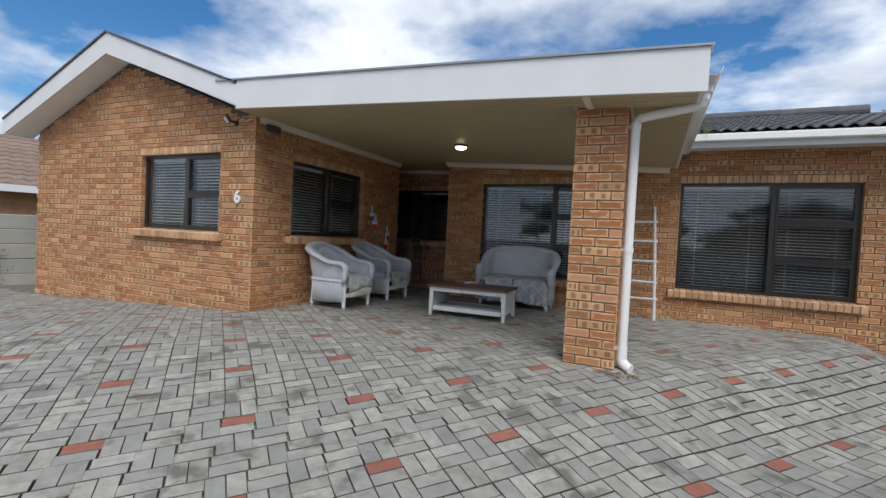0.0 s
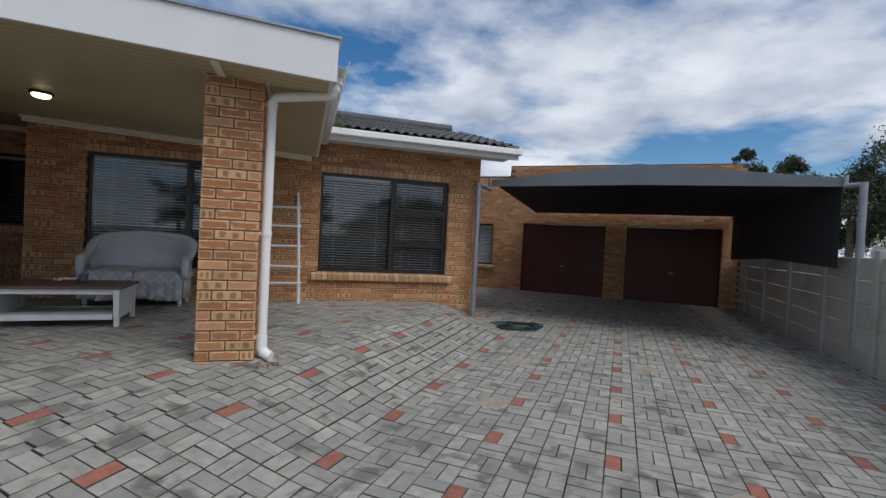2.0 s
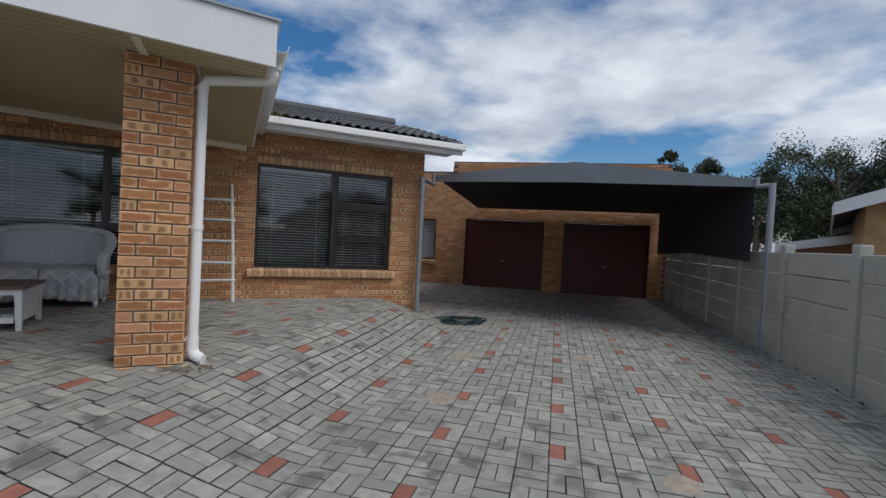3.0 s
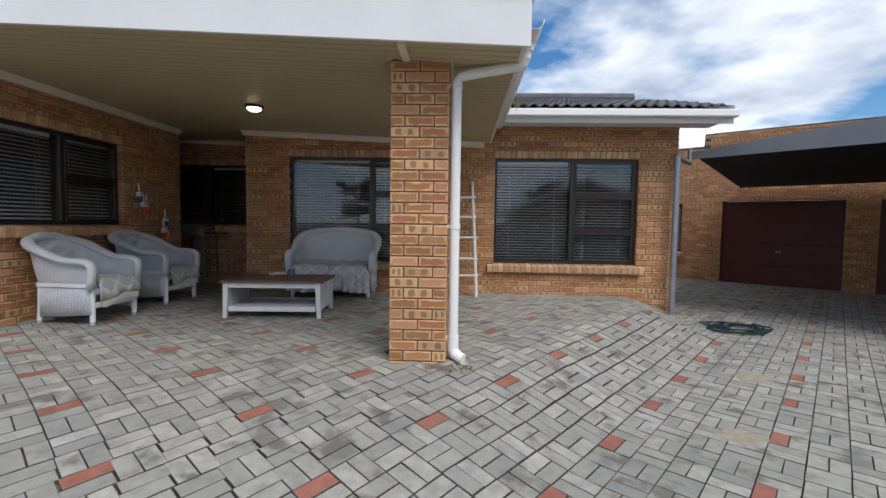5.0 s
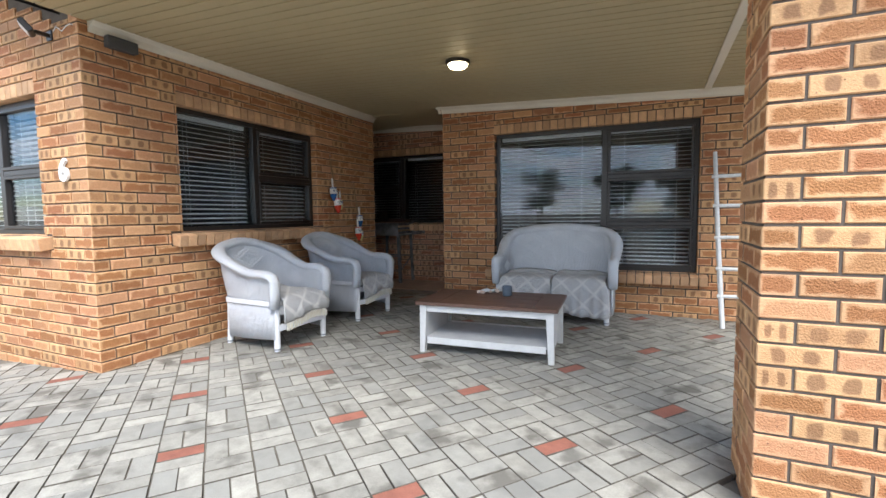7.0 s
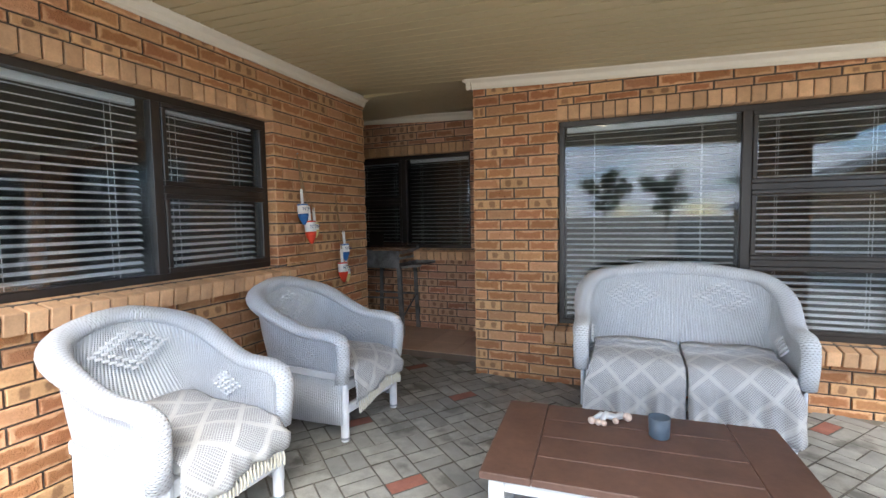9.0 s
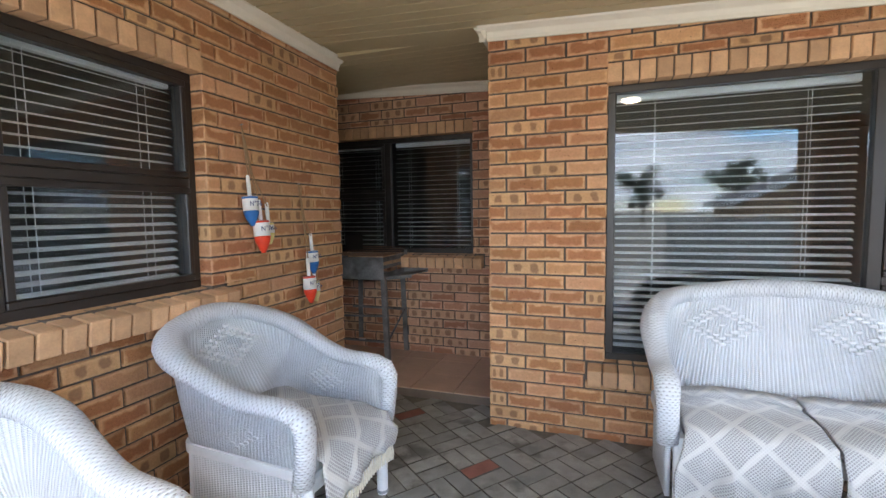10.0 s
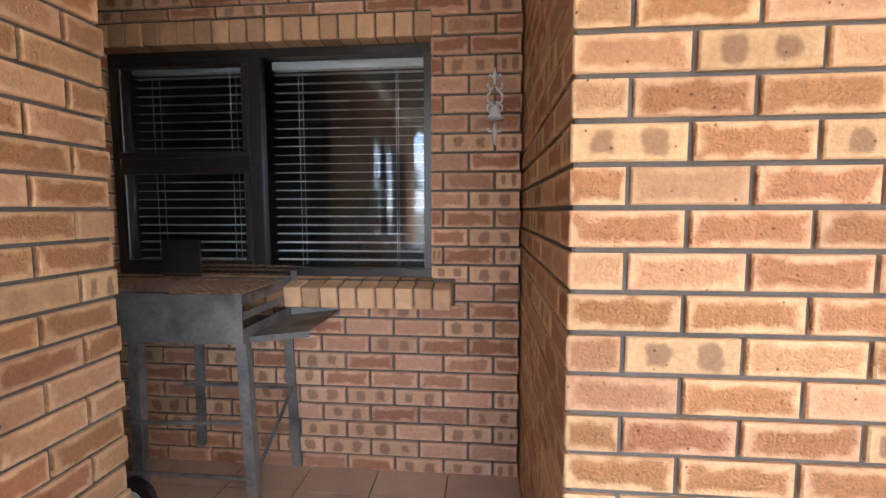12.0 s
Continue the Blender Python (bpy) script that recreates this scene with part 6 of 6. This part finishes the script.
def woven(name, colour, gap_shade, su, sv, amount):
    """Painted cane: ribs across one way of the skin and a finer beat across the other, as relief, with shade coloured
    into the dips.
    """
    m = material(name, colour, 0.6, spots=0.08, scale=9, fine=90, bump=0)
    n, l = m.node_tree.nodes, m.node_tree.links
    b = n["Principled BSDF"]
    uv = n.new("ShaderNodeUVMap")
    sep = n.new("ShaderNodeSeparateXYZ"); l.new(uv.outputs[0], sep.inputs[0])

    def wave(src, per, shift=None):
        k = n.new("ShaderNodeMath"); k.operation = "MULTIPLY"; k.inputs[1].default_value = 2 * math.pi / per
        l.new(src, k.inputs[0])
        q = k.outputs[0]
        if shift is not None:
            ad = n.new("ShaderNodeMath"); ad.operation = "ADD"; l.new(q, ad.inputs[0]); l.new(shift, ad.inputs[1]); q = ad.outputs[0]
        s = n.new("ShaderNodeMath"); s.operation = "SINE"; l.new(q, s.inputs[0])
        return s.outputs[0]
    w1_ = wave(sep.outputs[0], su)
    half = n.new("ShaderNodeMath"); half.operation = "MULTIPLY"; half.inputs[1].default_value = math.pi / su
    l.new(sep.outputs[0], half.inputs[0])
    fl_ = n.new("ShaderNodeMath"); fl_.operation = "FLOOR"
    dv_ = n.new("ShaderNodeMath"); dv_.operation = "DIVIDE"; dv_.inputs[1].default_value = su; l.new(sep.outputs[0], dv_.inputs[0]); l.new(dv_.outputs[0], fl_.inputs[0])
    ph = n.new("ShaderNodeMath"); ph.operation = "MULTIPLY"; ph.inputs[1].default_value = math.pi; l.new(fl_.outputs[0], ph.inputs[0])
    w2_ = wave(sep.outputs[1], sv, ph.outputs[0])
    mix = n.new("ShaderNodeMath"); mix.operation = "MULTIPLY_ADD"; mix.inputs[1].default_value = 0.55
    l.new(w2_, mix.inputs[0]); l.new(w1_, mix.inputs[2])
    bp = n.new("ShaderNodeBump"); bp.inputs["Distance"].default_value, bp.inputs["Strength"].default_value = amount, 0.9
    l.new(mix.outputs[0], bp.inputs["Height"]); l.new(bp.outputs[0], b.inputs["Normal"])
    # shade between strands put into the colour: darker where the weave dips
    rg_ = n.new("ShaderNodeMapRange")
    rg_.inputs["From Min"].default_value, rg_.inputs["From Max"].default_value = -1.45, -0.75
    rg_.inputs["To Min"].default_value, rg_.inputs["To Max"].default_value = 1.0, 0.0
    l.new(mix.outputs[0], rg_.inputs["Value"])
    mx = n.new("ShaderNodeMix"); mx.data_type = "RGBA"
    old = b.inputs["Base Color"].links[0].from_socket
    l.new(rg_.outputs[0], mx.inputs["Factor"]); l.new(old, mx.inputs["A"]); mx.inputs["B"].default_value = (*gap_shade, 1)
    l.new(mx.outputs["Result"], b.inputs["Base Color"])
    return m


def crochet(name):
    """Crocheted throw: cream lattice lines in diamonds over a grey net."""
    m = material(name, (0.54, 0.545, 0.55), 0.95, spots=0.08, scale=20, fine=200, bump=0)
    n, l = m.node_tree.nodes, m.node_tree.links
    b = n["Principled BSDF"]
    uv = n.new("ShaderNodeUVMap")

    def lattice(period, width, ang):
        mp = n.new("ShaderNodeMapping"); mp.inputs["Rotation"].default_value = (0, 0, ang); mp.inputs["Scale"].default_value = (1 / period,) * 3
        l.new(uv.outputs[0], mp.inputs["Vector"])
        sp = n.new("ShaderNodeSeparateXYZ"); l.new(mp.outputs[0], sp.inputs[0])
        outs = []
        for k in (0, 1):
            fr = n.new("ShaderNodeMath"); fr.operation = "FRACT"; l.new(sp.outputs[k], fr.inputs[0])
            sb = n.new("ShaderNodeMath"); sb.operation = "SUBTRACT"; sb.inputs[1].default_value = 0.5; l.new(fr.outputs[0], sb.inputs[0])
            ab = n.new("ShaderNodeMath"); ab.operation = "ABSOLUTE"; l.new(sb.outputs[0], ab.inputs[0])
            lt = n.new("ShaderNodeMapRange"); lt.inputs["From Min"].default_value, lt.inputs["From Max"].default_value = 0.5 - width, 0.5 - width * 0.6
            l.new(ab.outputs[0], lt.inputs["Value"]); outs.append(lt.outputs[0])
        mx_ = n.new("ShaderNodeMath"); mx_.operation = "MAXIMUM"; l.new(outs[0], mx_.inputs[0]); l.new(outs[1], mx_.inputs[1])
        return mx_.outputs[0]
    big = lattice(0.150, 0.10, math.pi / 4)
    net_ = lattice(0.0105, 0.24, math.pi / 4)
    old = b.inputs["Base Color"].links[0].from_socket
    mxa = n.new("ShaderNodeMix"); mxa.data_type = "RGBA"
    l.new(net_, mxa.inputs["Factor"]); mxa.inputs["A"].default_value = (0.30, 0.30, 0.305, 1); l.new(old, mxa.inputs["B"])
    mxb = n.new("ShaderNodeMix"); mxb.data_type = "RGBA"
    sc = n.new("ShaderNodeMath"); sc.operation = "MULTIPLY"; sc.inputs[1].default_value = 0.75; l.new(big, sc.inputs[0])
    l.new(sc.outputs[0], mxb.inputs["Factor"]); l.new(mxa.outputs["Result"], mxb.inputs["A"]); mxb.inputs["B"].default_value = (0.60, 0.595, 0.575, 1)
    l.new(mxb.outputs["Result"], b.inputs["Base Color"])
    ad = n.new("ShaderNodeMath"); ad.operation = "MAXIMUM"; l.new(big, ad.inputs[0]); l.new(net_, ad.inputs[1])
    bp = n.new("ShaderNodeBump"); bp.inputs["Distance"].default_value, bp.inputs["Strength"].default_value = 0.003, 0.8
    l.new(ad.outputs[0], bp.inputs["Height"]); l.new(bp.outputs[0], b.inputs["Normal"])
    return m


# second colour of each: shade painted into the gaps of the weave
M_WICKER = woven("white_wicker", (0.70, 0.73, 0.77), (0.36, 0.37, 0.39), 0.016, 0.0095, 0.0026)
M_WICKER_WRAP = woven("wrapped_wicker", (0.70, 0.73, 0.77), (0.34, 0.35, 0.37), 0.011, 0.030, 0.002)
M_WICKER_PAINT = material("white_cane_paint", (0.72, 0.74, 0.77), 0.55, spots=0.08, scale=12, fine=60, bump=0.0006)
M_THROW = crochet("crocheted_throw")
M_FRINGE = material("cream_fringe", (0.62, 0.59, 0.50), 0.9, spots=0.1, scale=30, bump=0)

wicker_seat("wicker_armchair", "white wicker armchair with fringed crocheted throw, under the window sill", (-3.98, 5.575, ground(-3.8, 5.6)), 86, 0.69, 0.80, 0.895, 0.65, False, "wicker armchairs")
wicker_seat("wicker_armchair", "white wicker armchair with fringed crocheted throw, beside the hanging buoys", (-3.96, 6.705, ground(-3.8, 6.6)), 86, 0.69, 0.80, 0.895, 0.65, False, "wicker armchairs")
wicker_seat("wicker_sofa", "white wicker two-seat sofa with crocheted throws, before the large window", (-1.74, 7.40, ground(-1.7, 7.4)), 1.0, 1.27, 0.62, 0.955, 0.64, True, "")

# ---------------------------------------------------------------- braai
M_BRAAI = material("weathered_steel", (0.22, 0.215, 0.21), 0.5, metal=0.5, spots=0.4, scale=9, fine=60, bump=0.0008, tint=(0.10, 0.088, 0.08))
FZ = 0.46
br = thing("braai", "weathered steel barbecue on legs and wheels with an expanded-mesh grid", "barbecue", (-4.80, 8.72, FZ))
bx0, bx1, by0, by1 = -0.12, 0.44, -0.20, 0.25
for q in ((bx0, bx1, by0, by0 + 0.004, 0.74, 0.935), (bx0, bx1, by1 - 0.004, by1, 0.74, 0.935), (bx0, bx0 + 0.004, by0 + 0.004, by1 - 0.004, 0.74, 0.935)):
    bm = bmesh.new(); box(bm, *q); part("tray_side", bm, M_BRAAI, br)
bm = bmesh.new()
for z0_, z1_ in ((0.74, 0.80), (0.835, 0.865), (0.895, 0.935)):
    box(bm, bx1 - 0.004, bx1, by0 + 0.004, by1 - 0.004, z0_, z1_)
part("slotted_end", bm, M_BRAAI, br)
bm = bmesh.new(); box(bm, bx0 + 0.004, bx1 - 0.004, by0 + 0.004, by1 - 0.004, 0.745, 0.75); part("tray_floor", bm, M_BRAAI, br)
bm = bmesh.new(); box(bm, bx0 + 0.01, bx1 - 0.03, by0 - 0.003, by0, 0.84, 0.93); part("front_plate", bm, M_BRAAI, br)
for x, y in ((bx1 - 0.02, by0 + 0.02), (bx1 - 0.02, by1 - 0.02), (bx0 + 0.09, by0 + 0.02), (bx0 + 0.09, by1 - 0.02)):
    bm = bmesh.new()
    box(bm, x - 0.022, x + 0.022, y - 0.003, y + 0.0, 0.0 if x > 0.1 else 0.09, 0.745)
    box(bm, x + 0.019, x + 0.022, y + 0.0, y + 0.035, 0.0 if x > 0.1 else 0.09, 0.745)
    for v in bm.verts:
        v.co.x += (0.745 - v.co.z) * (0.035 if x > 0.1 else -0.02)
    part("leg", bm, M_BRAAI, br)
bm = bmesh.new()
for a_, b_ in (((bx0 - 0.0, by0 + 0.02, 0.19), (bx1, by0 + 0.02, 0.19)), ((bx0, by1 - 0.02, 0.40), (bx1, by1 - 0.02, 0.40)), ((bx1 + 0.01, by0 + 0.03, 0.19), (bx1 + 0.0, by1 - 0.03, 0.40)), ((bx0, by0 + 0.02, 0.40), (bx1, by0 + 0.02, 0.42))):
    tube(bm, [a_, b_], 0.009, 8)
part("stretcher", bm, M_BRAAI, br)
bm = bmesh.new(); box(bm, bx1 + 0.001, bx1 + 0.24, by0 + 0.05, by1 - 0.02, 0.755, 0.760, 0, None); box(bm, bx1 + 0.001, bx1 + 0.24, by0 + 0.045, by0 + 0.05, 0.735, 0.760); box(bm, bx1 + 0.001, bx1 + 0.24, by1 - 0.02, by1 - 0.015, 0.735, 0.79)
for v in bm.verts:
    v.co.z += (v.co.x - bx1) * 0.12
part("side_shelf", bm, M_BRAAI, br)
bm = bmesh.new(); box(bm, bx1 + 0.001, bx1 + 0.03, by1 - 0.012, by1 - 0.008, 0.76, 0.97); part("upright", bm, M_BRAAI, br)
for sy in (by0 - 0.02, by1 + 0.01):
    bm = bmesh.new(); tube(bm, [(bx0 + 0.075, sy, 0.09), (bx0 + 0.075, sy + 0.03, 0.09)], 0.088, 22)
    part("wheel", bm, M_BLACK, br, "black rubber wheel")
    bm = bmesh.new(); tube(bm, [(bx0 + 0.075, sy - 0.004, 0.09), (bx0 + 0.075, sy + 0.034, 0.09)], 0.045, 16)
    part("hub", bm, M_PVC, br, "pale wheel hub")
bm = bmesh.new()
nx, ny = 15, 11
gw, gd = (bx1 - bx0 + 0.02) / nx, (by1 - by0 + 0.02) / ny
for i in range(nx):
    for j in range(ny):
        x, y = bx0 - 0.01 + (i + 0.5) * gw, by0 - 0.01 + (j + 0.5) * gd
        for sgn in (-1, 1):
            p = [Vector((x - gw / 2, y - sgn * gd / 2, 0)), Vector((x + gw / 2, y + sgn * gd / 2, 0))]
            nrm = Vector((-(p[1] - p[0]).y, (p[1] - p[0]).x, 0)).normalized() * 0.0018
            zt = 0.942 + (0.002 if sgn > 0 else 0) + max(0, (y - 0.1)) * 0.35
            v = [bm.verts.new(q + Vector((0, 0, zt + dz))) for dz in (0, 0.003) for q in (p[0] - nrm, p[0] + nrm, p[1] + nrm, p[1] - nrm)]
            bm.faces.new(v[4:]); bm.faces.new(v[3::-1])
            for k in range(4):
                bm.faces.new((v[k], v[(k + 1) % 4], v[4 + (k + 1) % 4], v[4 + k]))
gr = part("mesh_grid", bm, material("rusty_mesh", (0.20, 0.11, 0.065), 0.7, metal=0.4, spots=0.4, scale=14, bump=0), br, "rusty expanded-mesh grid"); gr["kind"] = "stuff"
bm = bmesh.new(); box(bm, bx0 - 0.02, bx0 + 0.17, by1 - 0.10, by1 - 0.09, 0.95, 1.12); part("wind_plate", bm, M_BLACK, br, "sooty back plate")

# ---------------------------------------------------------------- neighbours
def tiled_house(name, label, at, turn, w, d, wall_h, pitch, mat_wall, mat_roof, lap=0.5):
    h = thing(name, label, "house", at, turn)
    bm = bmesh.new(); box(bm, -w / 2, w / 2, -d / 2, d / 2, 0, wall_h)
    rise_ = (d / 2) * pitch
    for x in (-w / 2, w / 2):
        v = [bm.verts.new(p) for p in ((x, -d / 2, wall_h), (x, d / 2, wall_h), (x, 0, wall_h + rise_))]
        bm.faces.new(v)
    part("wall", bm, mat_wall, h)
    rows = int((d / 2 + lap) / 0.36)
    bm = bmesh.new()
    nx_ = int((w + 2 * lap) / 0.15)
    for s in (-1, 1):
        for r in range(rows):
            y0_, y1_ = (d / 2 + lap) * (1 - r / rows), (d / 2 + lap) * (1 - (r + 1) / rows)
            z0_, z1_ = wall_h + rise_ - y0_ * pitch + 0.05, wall_h + rise_ - y1_ * pitch + 0.02
            prev_ = None
            for i in range(nx_ + 1):
                x = -w / 2 - lap + (w + 2 * lap) * i / nx_
                up_ = 0.035 * (i % 2)
                cur_ = (bm.verts.new((x, s * y0_, z0_ + up_)), bm.verts.new((x, s * y1_, z1_ + up_)), bm.verts.new((x, s * y0_, z0_ - 0.04)))
                if prev_:
                    bm.faces.new((prev_[0], cur_[0], cur_[1], prev_[1])); bm.faces.new((prev_[2], cur_[2], cur_[0], prev_[0]))
                prev_ = cur_
    part("roof", bm, mat_roof, h, "rows of ridged roof tiles")
    for x in (-w / 2 - lap, w / 2 + lap):
        for s in (-1, 1):
            bm = bmesh.new()
            y0_ = d / 2 + lap
            f0 = [(0, wall_h + rise_ + 0.08), (y0_ * s, wall_h + rise_ - y0_ * pitch + 0.08), (y0_ * s, wall_h + rise_ - y0_ * pitch - 0.17), (0, wall_h + rise_ - 0.2)]
            va, vb = [bm.verts.new((x - 0.015, y, z)) for y, z in f0], [bm.verts.new((x + 0.015, y, z)) for y, z in f0]
            bm.faces.new(va); bm.faces.new(vb[::-1])
            for k in range(4):
                bm.faces.new((va[k], va[(k + 1) % 4], vb[(k + 1) % 4], vb[k]))
            bmesh.ops.recalc_face_normals(bm, faces=bm.faces)
            part("bargeboard", bm, M_FASCIA, h)
    for s in (-1, 1):
        bm = bmesh.new()
        y0_ = (d / 2 + lap) * s
        z0_ = wall_h + rise_ - (d / 2 + lap) * pitch
        box(bm, -w / 2 - lap + 0.02, w / 2 + lap - 0.02, y0_ - 0.02, y0_ + 0.02, z0_ - 0.17, z0_ + 0.03)
        part("eave_board", bm, M_FASCIA, h)
    return h


M_WALL_FAR = material("far_brick", (0.36, 0.20, 0.11), 0.9, spots=0.25, scale=4, fine=14, bump=0.003)
M_WALL_FAR2 = material("far_yellow_brick", (0.46, 0.29, 0.15), 0.9, spots=0.22, scale=5, fine=14, bump=0.003)
tiled_house("neighbour_house", "neighbour's house with brown tiled roof and white eaves", (-19.5, 9.3, 0.35), 70, 12, 8, 2.15, 0.42, M_WALL_FAR, M_TILE_ROOF_BROWN)
tiled_house("neighbour_house", "neighbour's brick house with white bargeboards and grey roof, across the fence", (17.4, 3.8, 0.0), 25, 9.0, 7.0, 2.7, 0.36, M_WALL_FAR2, M_TILE_ROOF)
tiled_house("neighbour_garage", "neighbour's low outbuilding with a shallow grey roof, across the fence", (20.2, 7.9, 0.0), 25, 6, 5.0, 1.85, 0.2, M_WALL_FAR, M_TILE_ROOF, 0.3)
tiled_house("neighbour_house", "neighbour's long brick house with white bargeboards, behind the drive", (7.2, -14.5, 0.0), 95, 9.0, 8.0, 2.3, 0.42, M_WALL_FAR2, M_TILE_ROOF)

side_fence = thing("boundary_fence", "grey-green precast concrete panel fence beside the gable", "fence")
for k in range(6):
    p = Vector((-12.05, 1.2)) + Vector((0.19, 0.98)) * 1.52 * k
    an = math.degrees(math.atan2(0.98, 0.19))
    ob = new("post", post_me); ob.parent = side_fence; ob.matrix_basis = pose(p.x, p.y, -0.03, 0, 0, an)
    for r in range(5):
        ob = new("panel", slab_me); ob.parent = side_fence; ob.matrix_basis = pose(p.x, p.y, 0.0 + r * 0.30, 0, 0, an)

# shrub by the fence
sh = thing("shrub", "grey-green feathery shrub beside the precast fence", "shrub", (-11.6, 4.35, 0.05))
bm = bmesh.new()
rs = random.Random(8)
for k in range(900):
    an = rs.uniform(0, 6.28); up_ = rs.uniform(0.05, 0.75)
    r = rs.uniform(0.05, 0.42)
    d = Vector((math.cos(an) * r, math.sin(an) * r, up_))
    t = Vector((rs.uniform(-1, 1), rs.uniform(-1, 1), rs.uniform(0, 1))).normalized()
    s = t.cross(Vector((rs.uniform(-1, 1), rs.uniform(-1, 1), 0.3))).normalized() * 0.006
    bm.faces.new([bm.verts.new(d - s), bm.verts.new(d + s), bm.verts.new(d + t * 0.10)])
fo = part("foliage", bm, M_LEAF, sh); fo["kind"] = "stuff"


def tree(name, label, at, height, spread, seed, sub=5):
    r_ = random.Random(seed)
    t = thing(name, label, "tree", at)
    bm = bmesh.new()
    top_ = Vector((r_.uniform(-.4, .4), r_.uniform(-.4, .4), height * 0.72))
    trunk = [Vector((0, 0, -0.2)), Vector((r_.uniform(-.2, .2), r_.uniform(-.2, .2), height * 0.3)), top_]
    tube(bm, trunk, [height * 0.035, height * 0.024, height * 0.008], 9)
    tips = [top_]
    for k in range(11):
        s = r_.uniform(0.1, 0.95)
        b0 = trunk[1].lerp(top_, s) if s > 0.35 else trunk[0].lerp(trunk[1], 0.9)
        an = k * 2.4 + r_.uniform(-.4, .4)
        tip_ = b0 + Vector((math.cos(an) * spread * r_.uniform(.5, 1), math.sin(an) * spread * r_.uniform(.5, 1), height * r_.uniform(0.05, 0.28)))
        tube(bm, [b0, b0.lerp(tip_, 0.5) + Vector((0, 0, 0.2)), tip_], [height * 0.010, height * 0.007, height * 0.003], 6)
        tips.append(tip_); tips.append(b0.lerp(tip_, 0.6))
    part("trunk", bm, M_BARK, t)
    verts, faces = [], []
    for c in tips:
        for q in range(sub):
            cc = c + Vector((r_.gauss(0, .5), r_.gauss(0, .5), r_.gauss(0.1, .4))) * spread * 0.28
            rad = spread * r_.uniform(0.16, 0.34)
            for k in range(150):
                d = Vector((r_.gauss(0, 1), r_.gauss(0, 1), r_.gauss(0, 0.8))).normalized() * rad * r_.random() ** 0.4
                p = cc + d
                a = Vector((r_.uniform(-1, 1), r_.uniform(-1, 1), r_.uniform(-1, 1))).normalized()
                b = a.cross(Vector((r_.uniform(-1, 1), r_.uniform(-1, 1), r_.uniform(-1, 1)))).normalized()
                s = r_.uniform(0.05, 0.11)
                base = len(verts)
                verts += [tuple(p - a * s), tuple(p + b * s * 0.5), tuple(p + a * s), tuple(p - b * s * 0.5)]
                faces.append((base, base + 1, base + 2, base + 3))
    me = bpy.data.meshes.new("crown"); me.from_pydata(verts, [], faces); me.materials.append(M_LEAF)
    o = new("crown", me); o.parent = t; o["kind"] = "stuff"
    return t


t1 = tree("tree", "tall dark eucalyptus tree with an open uneven crown behind the houses", (34, 15.5, 0), 10.0, 3.2, 1)
t2 = tree("tree", "dark bushy tree with a rounded uneven crown behind the houses", (30, 18, 0), 7.4, 2.6, 2)
t3 = tree("tree", "small pointed tree beyond the garage roof", (28.6, 21.7, 0), 8.3, 1.5, 3, 8)
for k, (x, y, a, s, src) in enumerate(((36, 11, 80, 0.95, t1), (33, 20.5, 200, 0.8, t1), (39, 17, 140, 1.05, t2), (29, 21.5, 30, 0.72, t2), (41, 7, 20, 0.95, t1), (33, 13, 50, 0.8, t2), (36, 19, 290, 0.85, t2), (37, 14, 10, 0.9, t2), (-14, -46, 10, 0.8, t1), (12, -50, 90, 1.0, t2), (-24, -40, 200, 0.9, t2), (2, -48, 150, 0.9, t2), (22, -47, 320, 0.85, t2), (-5, -50, 60, 1.0, t2))):
    c = copy_thing(src, pose(x, y, 0, 0, 0, a) @ Matrix.Scale(s, 4))
    tagged(c, "dark bushy tree behind the neighbouring houses" if src is t2 else "tall eucalyptus with an open crown behind the houses", "tree", "trees behind the houses")

lay_late()
lay_pavers()
